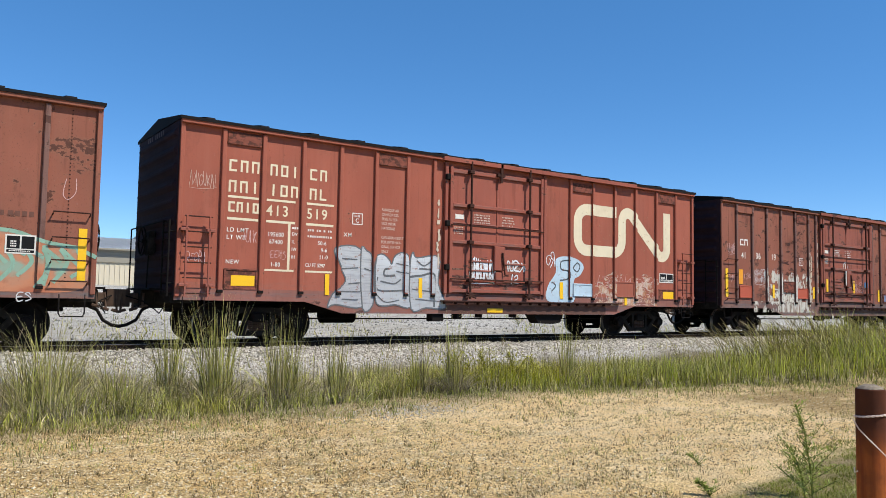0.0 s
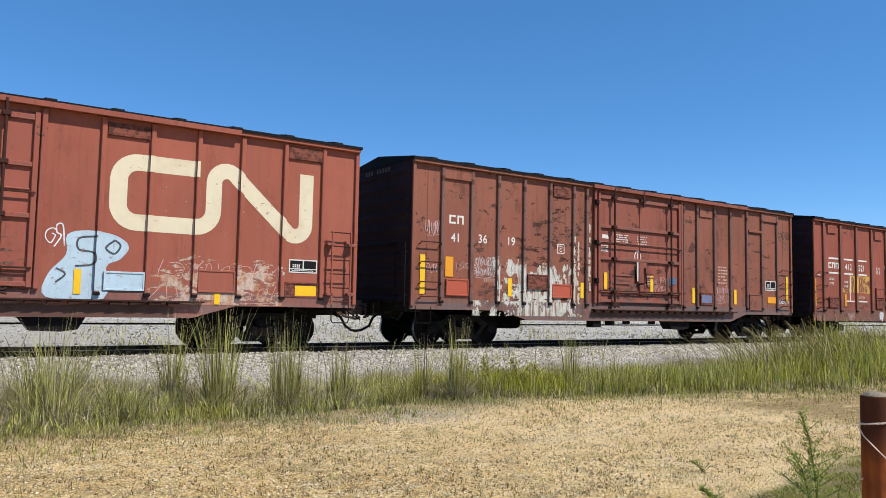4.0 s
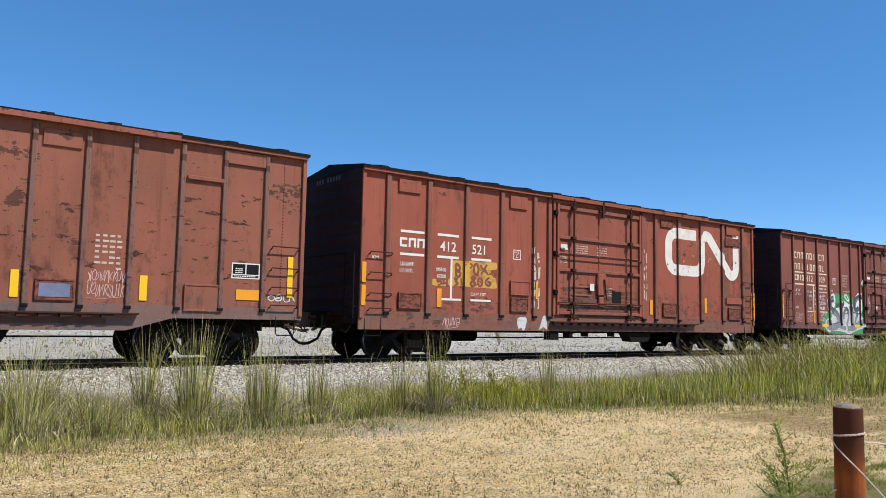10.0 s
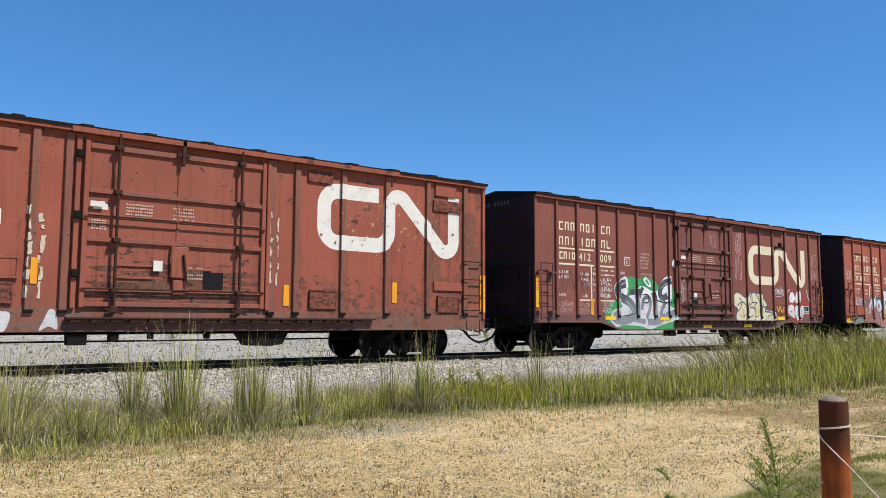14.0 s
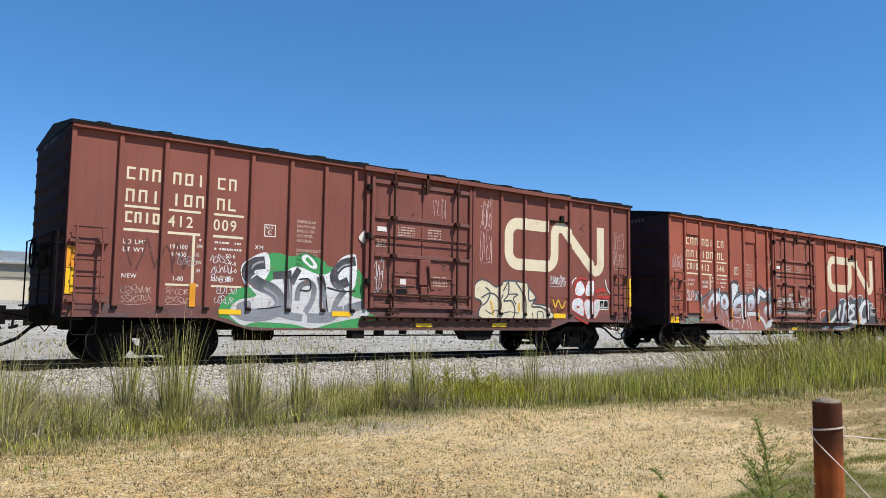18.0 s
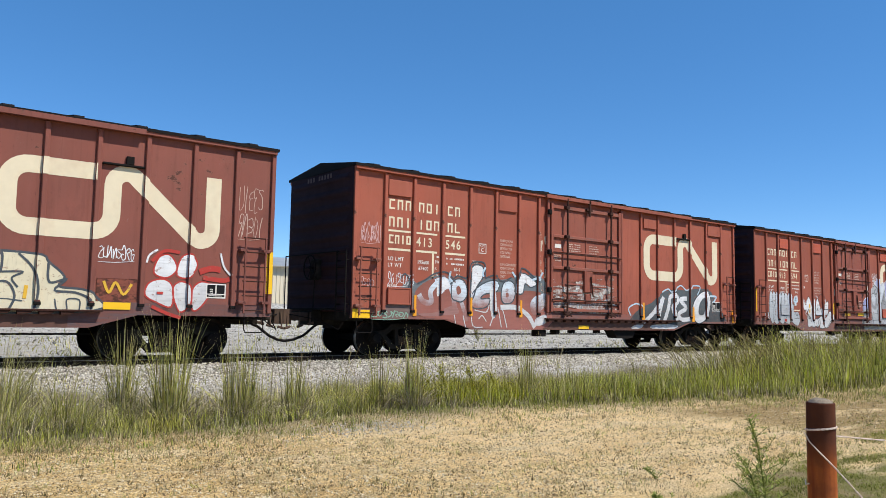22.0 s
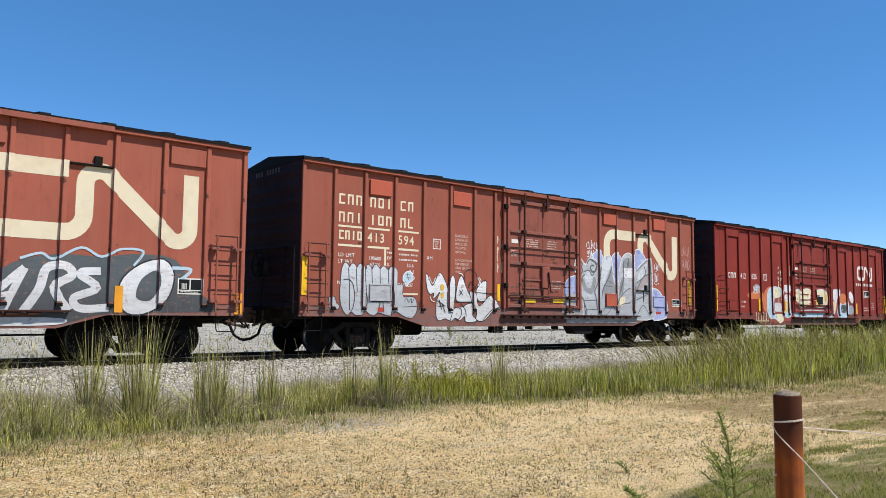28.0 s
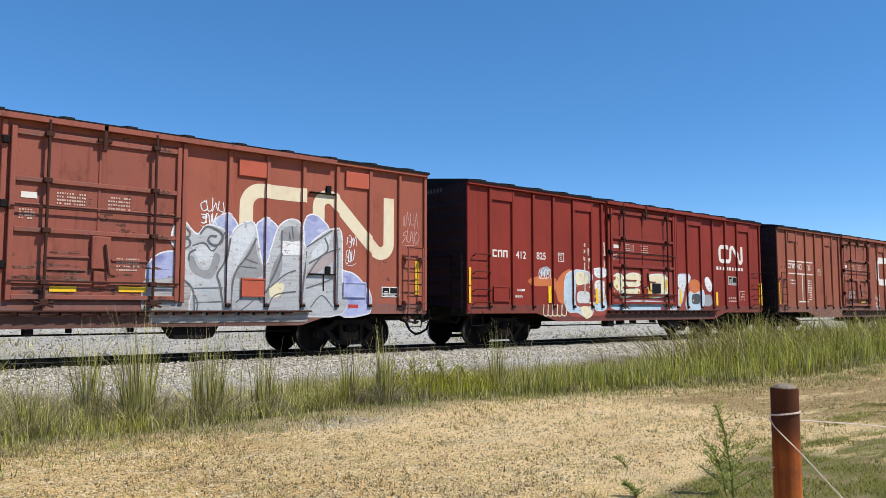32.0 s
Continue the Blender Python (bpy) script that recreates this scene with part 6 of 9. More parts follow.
    flakes(r, st, "rust_patch", 2.1, 4.1, 1.78, 2.36, 50, S_OLDRED, 55, 0.05, 2, 0.6)
    band_mark(r, st, 10.93, 14.91, 2.48, 3.98, M_WHITE, 0.34)
    for s in ((0.03, 0.17, 1.76, 2.22), (0.03, 0.17, 1.24, 1.70), (2.16, 2.30, 1.25, 1.70), (5.36, 5.48, 1.54, 2.00), (10.16, 10.29, 1.22, 1.67), (12.92, 13.05, 1.33, 1.81), (15.60, 15.73, 1.13, 2.07)):
        sheet(r, st, *s, mat=M_ORANGE, layer=6)
    for s, m in (((0.99, 1.62, 3.93, 4.24), P_C), ((4.47, 5.08, 3.89, 4.22), P_C), ((1.04, 1.70, 1.19, 1.57), M_WORNWOOD), ((4.50, 5.18, 1.62, 2.0), P_C), ((4.52, 5.12, 1.19, 1.56), M_WORNWOOD), ((10.68, 11.28, 3.94, 4.20), M_WORNWOOD), ((10.76, 11.44, 1.17, 1.58), M_WORNWOOD), ((14.15, 14.8, 3.98, 4.28), P_C), ((14.10, 14.97, 3.6, 3.88), M_WORNWOOD), ((14.12, 15.0, 1.65, 1.86), P_C), ((14.23, 14.9, 1.12, 1.52), M_WORNWOOD)):
        board(r, *s, m, 0.045)
    bm = blob(bmesh.new(), [(4.78, 1.02), (5.08, 1.04), (5.06, 0.80), (4.98, 0.70), (4.9, 0.78), (4.8, 0.76)])
    on_side(r, st, "white_splash", bm, S_WHITE, 1)
    on_side(r, st, "white_splash", blob(bmesh.new(), [(5.55, 0.72), (5.62, 0.92), (5.70, 1.10), (5.80, 1.05), (5.84, 0.75), (5.7, 0.80)]), S_WHITE, 1)
    tag_scrawl(r, st, 2.35, 2.85, 0.78, 1.02, S_PINK, 41, 6, 0.02)
    on_side(r, st, "black_label", rect(bmesh.new(), 8.41, 8.82, 1.52, 1.86), M_PLAQUE, 3, "black plate on the door", False)
    for q in ((6.27, 6.52, 2.98, 3.08), (7.43, 7.60, 1.84, 2.04), (7.75, 7.92, 2.02, 2.2)):
        on_side(r, st, "paper_label", rect(bmesh.new(), *q), M_WHITE, 30, "white paper label", False)
    flakes(r, st, "rust_patch", 2.1, 4.1, 1.2, 1.45, 40, M_WORNWOOD, 6, 0.12, 0, 0.3)
    flakes(r, st, "rust_patch", 10.5, 15.0, 1.15, 1.9, 60, M_WORNWOOD, 7, 0.10, 1, 0.5)
    flakes(r, st, "rust_patch", 11.0, 14.9, 2.5, 3.95, 22, S_OLDRED, 66, 0.04, 6, 0.8)
    flakes(r, st, "rust_patch", 6.3, 9.6, 1.2, 1.6, 70, M_WORNWOOD, 8, 0.12, 1, 0.4)
    tape(r, st, 5.45, 7, 1.5, 2.9)
    tape(r, st, 9.95, 8, 1.7, 3.2)
    door_signs(r, st, 13)
    scuff = peeled("long_dark_scuffs", ((0.050, 0.024, 0.018), (0.10, 0.045, 0.032), (0.16, 0.075, 0.052), (0.07, 0.03, 0.022)), 3.6, (0.22, 1, 3.0), (8.0, 1.35), (2.2, 0.8), 0.015, 0.16, 71.0)
    on_side(r, st, "worn_patches", rect(bmesh.new(), 6.2, 9.65, 1.15, 2.3), scuff, 0.7, "long dark scuffs across the door")
    stain = peeled("brown_rust_stain", ((0.15, 0.060, 0.040), (0.20, 0.078, 0.050), (0.11, 0.046, 0.032)), 2.4, (1.2, 1, 0.5), (15.1, 2.6), (1.5, 1.9), 0.02, 0.14, 83.0)
    on_side(r, st, "worn_patches", rect(bmesh.new(), 13.6, 15.66, 1.13, 4.28), stain, 0.1, "brown rust stains near the end of the side")
    worn_through(r, st, 10.9, 14.95, 2.4, 4.0, ((0.26, 0.10, 0.06), (0.45, 0.28, 0.14), (0.40, 0.22, 0.10)), -0.10, 104, 1.0)
    worn_through(r, st, 10.3, 15.6, 0.72, 1.95, ((0.10, 0.045, 0.032), (0.20, 0.085, 0.058), (0.06, 0.028, 0.02)), -0.045, 105, 0.3)
    worn_through(r, st, 0.3, 5.4, 0.72, 1.5, ((0.11, 0.05, 0.036), (0.22, 0.10, 0.068)), -0.07, 106, 0.3)
    return r


def wagon_d():
    st = CLOSE
    r = wagon("dark maroon boxcar with a green and grey graffiti piece", 56.05, st, P_D, (1.80, 1.98))
    letters_close(r, st, "412009")
    band_mark(r, st, 10.61, 14.58, 2.25, 3.66)
    for s in ((2.87, 3.34, 0.96, 1.06), (5.45, 5.94, 0.95, 1.06), (7.74, 8.21, 0.72, 0.81), (10.16, 10.67, 0.73, 0.83), (12.43, 12.91, 0.98, 1.11), (0.02, 0.17, 1.29, 1.75), (15.62, 15.74, 1.36, 2.24)):
        sheet(r, st, *s, layer=7)
    for s in ((2.27, 2.39, 1.10, 1.56), (0.02, 0.17, 1.76, 2.15)):
        sheet(r, st, *s, mat=M_ORANGE, layer=6)
    plaque(r, st, 14.35, 14.76, 1.24, 1.53)
    # green cloud, white edge, grey letters
    fill(r, st, S_GREEN, 0, (2.86, 0.96), (3.01, 1.31), (3.34, 1.51), (3.77, 1.58), (3.88, 2.19), (4.14, 2.27), (4.44, 2.21), (4.74, 2.31), (5.11, 2.22), (5.33, 2.06), (5.69, 2.02), (6.09, 2.04), (6.31, 1.68), (6.29, 1.25), (6.40, 1.05), (6.62, 0.95), (6.61, 0.71), (4.50, 0.69), (3.48, 0.72), (3.10, 0.86))
    fill(r, st, S_WHITE, 1, (3.04, 1.04), (3.69, 0.96), (4.49, 1.06), (5.35, 0.99), (6.26, 1.10), (6.37, 0.98), (5.48, 0.80), (4.98, 0.68), (4.50, 0.77), (3.70, 0.81), (3.37, 0.75))
    fill(r, st, S_WHITE, 1.2, (3.32, 1.94), (3.55, 2.15), (3.88, 2.26), (3.96, 1.92), (3.83, 1.58), (4.39, 1.95), (4.69, 1.99), (5.06, 1.87), (5.37, 1.91), (5.68, 2.26), (6.04, 2.32), (6.07, 1.79), (5.91, 1.43), (6.32, 1.32), (6.33, 1.10), (5.35, 0.87), (4.61, 0.86), (3.69, 0.92), (3.26, 0.85), (3.12, 1.07), (3.30, 1.26), (3.67, 1.36), (3.39, 1.62))
    fill(r, st, S_WHITE, 1.3, (4.68, 2.19), (4.82, 2.28), (5.03, 2.12), (5.06, 1.98), (4.88, 2.01))
    fill(r, st, S_GREEN, 1.4, (4.78, 2.17), (4.84, 2.22), (4.95, 2.11), (4.97, 2.04), (4.88, 2.07))
    ink(r, st, F_GREY, 2, 0.268, (3.84, 2.05), (3.56, 1.99), (3.47, 1.79), (3.72, 1.60), (4.03, 1.48), (4.22, 1.26), (4.14, 1.06), (3.80, 0.96), (3.42, 0.97), (3.27, 1.05))
    fill(r, st, F_GREY, 2.2, (3.25, 1.13), (3.35, 1.22), (3.52, 1.22), (3.54, 0.94), (3.26, 0.91))
    ink(r, st, F_GREY, 2.3, 0.168, (4.03, 1.79), (4.28, 1.81), (4.43, 1.84))
    ink(r, st, F_GREY, 2.4, 0.193, (4.34, 1.85), (4.39, 1.49), (4.37, 1.02))
    ink(r, st, F_GREY, 2.5, 0.137, (4.46, 1.63), (4.55, 1.82), (4.64, 1.96))
    ink(r, st, F_GREY, 2.6, 0.125, (4.60, 1.27), (4.65, 1.56), (4.85, 1.67), (5.00, 1.57), (4.96, 1.28), (4.79, 1.02))
    ink(r, st, F_GREY, 2.7, 0.152, (5.13, 1.81), (5.23, 1.46), (5.30, 1.00))
    ink(r, st, F_GREY, 2.8, 0.206, (6.00, 2.20), (5.69, 2.11), (5.49, 1.86), (5.60, 1.65), (5.86, 1.74))
    ink(r, st, F_GREY, 2.9, 0.207, (6.29, 1.22), (5.92, 1.13), (5.60, 1.04), (5.35, 0.91), (4.85, 0.91))
    ink(r, st, F_GREY, 3, 0.144, (5.78, 1.54), (5.59, 1.30), (5.50, 1.06))
    ink(r, st, F_GREY, 3.1, 0.156, (4.16, 1.01), (4.43, 0.95), (4.73, 0.91))
    ink(r, st, S_DARK, 4, 0.034, (4.63, 1.73), (4.88, 1.74), (4.90, 1.51), (4.66, 1.50))
    ink(r, st, S_DARK, 4.1, 0.035, (5.32, 1.58), (5.71, 1.51), (6.03, 1.53))
    ink(r, st, S_DARK, 4.2, 0.029, (5.12, 1.87), (5.27, 1.52), (5.34, 1.06))
    ink(r, st, S_DARK, 4.3, 0.022, (3.69, 1.08), (4.02, 1.11), (4.23, 1.15))
    ink(r, st, S_GREY, 4.4, 0.044, (3.52, 1.90), (3.64, 2.02), (3.81, 2.07))
    ink(r, st, S_GREY, 4.5, 0.044, (3.83, 1.52), (4.10, 1.37), (4.16, 1.15))
    ink(r, st, S_GREY, 4.6, 0.036, (5.57, 1.95), (5.72, 2.08), (5.93, 2.13))
    ink(r, st, S_GREY, 4.7, 0.034, (4.37, 1.72), (4.41, 1.38), (4.40, 1.10))
    ink(r, st, S_WHITE, 4.8, 0.033, (3.52, 1.70), (3.65, 1.80), (3.74, 1.89))
    ink(r, st, S_WHITE, 4.9, 0.036, (5.73, 1.09), (5.78, 1.30), (5.91, 1.43))
    for k, (x, z) in enumerate(((2.64, 1.98), (2.70, 1.78), (2.68, 1.58), (2.80, 1.36), (2.76, 1.16))):
        tag_scrawl(r, st, x, x + 0.42, z, z + 0.17, S_WHITE, 151 + k, 5, 0.017, 2)
    tag_scrawl(r, st, 0.98, 1.55, 1.16, 1.48, M_FAINT, 53, 12, 0.012)
    tag_scrawl(r, st, 1.80, 2.25, 1.16, 1.46, M_FAINT, 153, 10, 0.012)
    tag_scrawl(r, st, 2.0, 2.4, 1.9, 2.1, S_GREY, 54, 4, 0.014)
    tag_scrawl(r, st, 0.95, 2.2, 1.75, 2.4, spray("thin_dark_haze", (0.105, 0.042, 0.034), 0.3), 55, 4, 0.05, 0.4)
    # cream balloon letters, and a pale pink one
    fill(r, st, S_CREAM, 1, (9.58, 1.49), (9.59, 1.80), (9.81, 1.94), (10.04, 1.90), (10.34, 1.77), (10.58, 1.92), (10.88, 1.95), (11.39, 1.91), (11.49, 1.80), (11.76, 1.55), (11.68, 1.37), (12.08, 1.33), (12.29, 1.22), (12.28, 0.95), (9.88, 0.92), (9.83, 1.36), edge=S_SLATE, w=0.044)
    ink(r, st, S_SLATE, 3, 0.039, (9.81, 1.48), (10.11, 1.60), (10.35, 1.52), (10.45, 1.29), (10.34, 0.99))
    ink(r, st, S_SLATE, 3.1, 0.039, (9.95, 1.75), (10.11, 1.62), (10.01, 1.39), (9.84, 1.28))
    ink(r, st, S_SLATE, 3.2, 0.040, (10.44, 1.46), (10.67, 1.82), (10.76, 1.91), (10.75, 1.59), (10.59, 1.41), (10.86, 1.42), (10.99, 1.19), (10.92, 0.96))
    ink(r, st, S_SLATE, 3.3, 0.035, (10.77, 1.59), (11.10, 1.60), (10.93, 1.49), (11.03, 1.33))
    ink(r, st, S_SLATE, 3.4, 0.041, (11.01, 1.92), (11.25, 1.67), (11.34, 1.32), (11.30, 0.96))
    ink(r, st, S_SLATE, 3.5, 0.042, (11.49, 1.78), (11.52, 1.44), (11.80, 1.51), (11.61, 1.30), (11.95, 1.27), (12.19, 1.16), (12.23, 0.98))
    ink(r, st, S_YELLOW, 3.6, 0.056, (10.12, 1.40), (10.21, 1.17), (10.20, 1.04))
    ink(r, st, S_YELLOW, 3.7, 0.059, (11.16, 1.37), (11.14, 1.14))
    ink(r, st, S_SLATE, 3.8, 0.024, (11.62, 1.15), (11.67, 0.94), (11.82, 0.95), (11.82, 1.14), (12.02, 1.14), (12.03, 0.95))
    ink(r, st, S_SLATE, 3.9, 0.022, (9.96, 1.17), (10.14, 1.08), (10.31, 1.17), (10.49, 1.09), (10.79, 1.13), (11.11, 1.10))
    fill(r, st, S_WHITE, 1, (13.32, 1.69), (13.40, 1.99), (13.61, 2.05), (13.76, 1.80), (13.58, 1.61), edge=S_RED, w=0.032)
    fill(r, st, S_WHITE, 1.2, (13.76, 1.67), (13.83, 2.01), (14.03, 2.09), (14.16, 1.88), (14.00, 1.63), edge=S_RED, w=0.032)
    fill(r, st, S_WHITE, 1.4, (13.17, 1.27), (13.24, 1.50), (13.51, 1.58), (13.69, 1.43), (13.67, 1.05), (13.37, 1.14), edge=S_RED, w=0.032)
    fill(r, st, S_WHITE, 1.6, (13.69, 1.36), (13.81, 1.54), (14.02, 1.47), (14.03, 1.10), (13.83, 0.96), edge=S_RED, w=0.032)
    fill(r, st, S_WHITE, 1.8, (14.07, 1.39), (14.25, 1.56), (14.48, 1.47), (14.37, 1.20), (14.17, 0.99), (14.07, 1.05), edge=S_RED, w=0.033)
    ink(r, st, S_RED, 5, 0.064, (13.27, 1.91), (13.49, 2.12), (13.80, 2.11))
    ink(r, st, S_RED, 5.1, 0.119, (14.20, 1.75), (14.44, 1.83), (14.63, 1.81))
    ink(r, st, S_RED, 5.2, 0.092, (14.28, 1.64), (14.69, 1.60), (14.83, 1.64))
    ink(r, st, S_WHITE, 5.3, 0.040, (14.62, 2.15), (14.70, 1.88), (14.85, 1.71))
    ink(r, st, S_RED, 5.4, 0.063, (13.30, 1.05), (13.60, 0.92), (13.86, 0.84))
    ink(r, st, S_RED, 5.5, 0.051, (13.39, 1.31), (13.51, 1.31))
    ink(r, st, S_WHITE, 5.6, 0.038, (13.17, 1.88), (13.22, 2.03), (13.37, 2.14))
    ink(r, st, S_YELLOW, 5.65, 0.049, (12.42, 1.50), (12.52, 1.29), (12.63, 1.48), (12.78, 1.26), (12.92, 1.46))
    tag_scrawl(r, st, 9.75, 10.15, 2.4, 4.1, S_PINK, 56, 8, 0.018)
    tag_scrawl(r, st, 12.3, 12.95, 1.88, 2.18, S_WHITE, 57, 8, 0.022)
    tag_scrawl(r, st, 14.95, 15.5, 2.5, 3.6, M_FAINT, 58, 10, 0.016)
    tag_scrawl(r, st, 6.5, 6.75, 1.5, 2.3, S_WHITE, 59, 3, 0.016, 3)
    tag_scrawl(r, st, 8.2, 8.6, 3.4, 3.9, S_PINK, 60, 3, 0.014, 3)
    board(r, 12.30, 13.02, 1.12, 1.55, M_WORNWOOD, 0.006, "flush_plate")
    board(r, 12.28, 13.04, 3.66, 3.70, M_BLACK, 0.07, "steel_bracket")
    board(r, 12.70, 12.84, 3.70, 3.86, M_BLACK, 0.06, "bracket_block")
    on_side(r, st, "paper_label", blob(bmesh.new(), [(6.1, 2.75), (6.3, 2.95), (6.36, 2.7), (6.25, 2.62)]), M_WHITE, 9, "torn paper label", False)
    on_side(r, st, "black_label", rect(bmesh.new(), 7.15, 7.45, 1.42, 1.62), M_PLAQUE, 3, "dark label on the door", False)
    on_side(r, st, "paper_label", rect(bmesh.new(), 7.25, 7.42, 1.66, 1.85), M_WHITE, 3, "white paper label", False)
    door_signs(r, st, 14)
    return r


def wagon_e():
    st = CLOSE
    r = wagon("oxide red boxcar with white, blue and black graffiti", 73.76, st, P_E, (1.98, 1.32))
    letters_close(r, st, "413546")
    band_mark(r, st, 10.63, 14.72, 2.22, 3.68)
    for s in ((0.94, 1.62, 3.80, 4.18), (4.46, 5.12, 3.78, 4.20), (10.60, 11.24, 3.84, 4.16), (14.12, 14.84, 3.87, 4.22), (0.98, 1.64, 1.22, 1.62)):
        board(r, *s, P_E, 0.05)
    board(r, 12.28, 13.04, 3.62, 3.66, M_BLACK, 0.07, "steel_bracket")
    board(r, 12.70, 12.84, 3.66, 3.82, M_BLACK, 0.06, "bracket_block")
    for s in ((0.01, 0.18, 0.89, 1.10), (0.20, 0.50, 0.89, 1.08), (7.59, 8.03, 0.67, 0.77)):
        sheet(r, st, *s, layer=7)
    for s in ((1.72, 1.83, 0.96, 1.46), (3.48, 3.60, 0.98, 1.45), (5.23, 5.36, 0.97, 1.43), (10.50, 10.65, 0.95, 1.50), (13.17, 13.32, 0.93, 1.43), (15.56, 15.70, 0.91, 1.35)):
        sheet(r, st, *s, mat=M_ORANGE, layer=7)
    # first piece: slate halo, white edge, pale blue and red-brown filling
    fill(r, st, F_SLATE, 0, (0.90, 0.88), (1.03, 1.30), (1.37, 1.63), (1.62, 1.80), (1.90, 1.76), (2.39, 1.95), (2.73, 1.97), (3.15, 1.96), (3.52, 1.90), (4.03, 1.98), (4.56, 1.95), (5.11, 2.04), (5.53, 2.12), (6.05, 2.09), (6.29, 1.84), (6.31, 0.93), (3.07, 0.90), (1.93, 0.98))
    fill(r, st, F_BROWN, 0.3, (1.80, 1.54), (2.39, 1.90), (3.27, 1.94), (3.91, 1.62), (5.12, 1.66), (5.84, 1.69), (6.30, 1.45), (6.32, 0.70), (3.57, 0.70), (2.90, 0.88), (1.93, 0.98))
    ink(r, st, F_EAST, 1, 0.142, (1.91, 1.49), (2.05, 1.31), (2.29, 1.31), (2.26, 1.56), (2.45, 1.76), (2.71, 1.82), (2.95, 1.58), (3.04, 1.04))
    ink(r, st, F_EAST, 1.2, 0.123, (2.40, 1.81), (2.70, 1.87), (3.04, 1.63), (3.28, 1.25), (3.41, 0.85))
    fill(r, st, F_EAST, 1.4, (1.93, 1.02), (2.43, 1.06), (3.00, 1.24), (3.13, 1.04), (2.43, 0.97), (2.04, 0.96))
    fill(r, st, S_WHITE, 1.5, (2.48, 1.77), (2.70, 1.91), (2.86, 1.71), (2.63, 1.57), (2.47, 1.45))
    fill(r, st, F_EAST, 1.6, (2.93, 1.44), (2.93, 1.78), (3.13, 1.91), (3.35, 1.83), (3.44, 1.54), (3.27, 1.34), (3.06, 1.36), edge=S_SLATE, w=0.034)
    fill(r, st, F_BROWN, 2.8, (3.07, 1.68), (3.16, 1.73), (3.23, 1.59), (3.12, 1.51))
    fill(r, st, S_WHITE, 1.7, (3.49, 1.46), (3.57, 2.22), (3.94, 2.27), (3.95, 1.98), (3.74, 1.71), (3.62, 1.43), edge=S_SLATE, w=0.047)
    fill(r, st, F_EAST, 1.8, (3.54, 1.46), (3.84, 1.76), (4.29, 1.92), (4.54, 1.79), (4.33, 1.61), (4.02, 1.55), (3.89, 1.43), (4.20, 1.44), (4.08, 1.22), (3.65, 1.19), edge=S_SLATE, w=0.035)
    fill(r, st, S_WHITE, 2, (4.20, 1.59), (4.34, 1.68), (4.40, 1.01), (4.25, 1.00))
    fill(r, st, F_EAST, 2.1, (4.60, 1.50), (4.67, 1.85), (4.94, 1.93), (5.12, 1.74), (5.02, 1.39), (4.71, 1.33), edge=S_SLATE, w=0.036)
    fill(r, st, F_BROWN, 3.2, (4.76, 1.59), (4.84, 1.62), (4.87, 1.53), (4.79, 1.49))
    fill(r, st, S_WHITE, 2.2, (5.09, 1.66), (5.32, 2.17), (5.91, 1.92), (5.69, 1.79), (5.47, 1.88), (5.38, 1.61), edge=S_SLATE, w=0.037)
    ink(r, st, S_WHITE, 2.3, 0.133, (4.58, 1.22), (5.13, 1.23), (5.57, 1.03), (5.84, 0.70))
    fill(r, st, F_EAST, 2.4, (5.67, 1.31), (5.84, 1.54), (6.29, 1.64), (6.30, 1.35), (5.83, 1.03))
    fill(r, st, S_WHITE, 2.5, (5.86, 0.93), (6.25, 1.06), (6.27, 0.83), (5.90, 0.75))
    ink(r, st, S_WHITE, 3, 0.028, (3.01, 1.01), (3.05, 0.79))
    ink(r, st, S_WHITE, 3.1, 0.029, (3.29, 0.99), (3.38, 0.70))
    ink(r, st, S_WHITE, 3.2, 0.029, (3.55, 1.08), (3.63, 0.73), (3.95, 0.70))
    ink(r, st, S_WHITE, 3.3, 0.030, (4.32, 1.00), (4.20, 0.73))
    ink(r, st, S_WHITE, 3.4, 0.030, (4.48, 1.22), (4.60, 0.70))
    ink(r, st, S_WHITE, 3.5, 0.030, (4.65, 1.16), (4.80, 0.70))
    ink(r, st, S_WHITE, 3.6, 0.029, (3.68, 1.14), (4.06, 1.09), (4.18, 1.27))
    ink(r, st, S_WHITE, 3.7, 0.029, (3.81, 0.91), (3.93, 1.00), (4.07, 0.85))
    ink(r, st, S_SLATE, 4, 0.038, (1.85, 1.74), (2.09, 1.84), (2.39, 2.01), (2.77, 2.05), (3.04, 1.81))
    ink(r, st, S_SLATE, 4.1, 0.040, (2.87, 1.76), (3.09, 1.98), (3.42, 1.95), (3.51, 2.31), (3.99, 2.36), (4.03, 1.98))
    ink(r, st, S_SLATE, 4.2, 0.042, (4.03, 1.96), (4.35, 2.05), (4.63, 1.91), (4.97, 2.03))
    ink(r, st, S_SLATE, 4.3, 0.043, (5.06, 1.79), (5.35, 2.30), (5.98, 1.95))
    ink(r, st, S_SLATE, 4.4, 0.037, (1.36, 1.84), (1.48, 1.96), (1.62, 1.80), (1.56, 1.53))
    ink(r, st, S_BLUE, 4.6, 0.057, (2.88, 2.09), (2.84, 1.92), (2.94, 1.83))
    ink(r, st, S_BLUE, 4.7, 0.060, (4.04, 2.25), (3.95, 2.10), (3.98, 2.00))
    ink(r, st, S_BLUE, 4.8, 0.062, (5.11, 2.04), (4.99, 2.18))
    ink(r, st, S_BLUE, 4.9, 0.065, (6.15, 2.22), (5.95, 1.98))
    ink(r, st, S_BLUE, 5, 0.064, (5.74, 1.99), (6.05, 2.09))
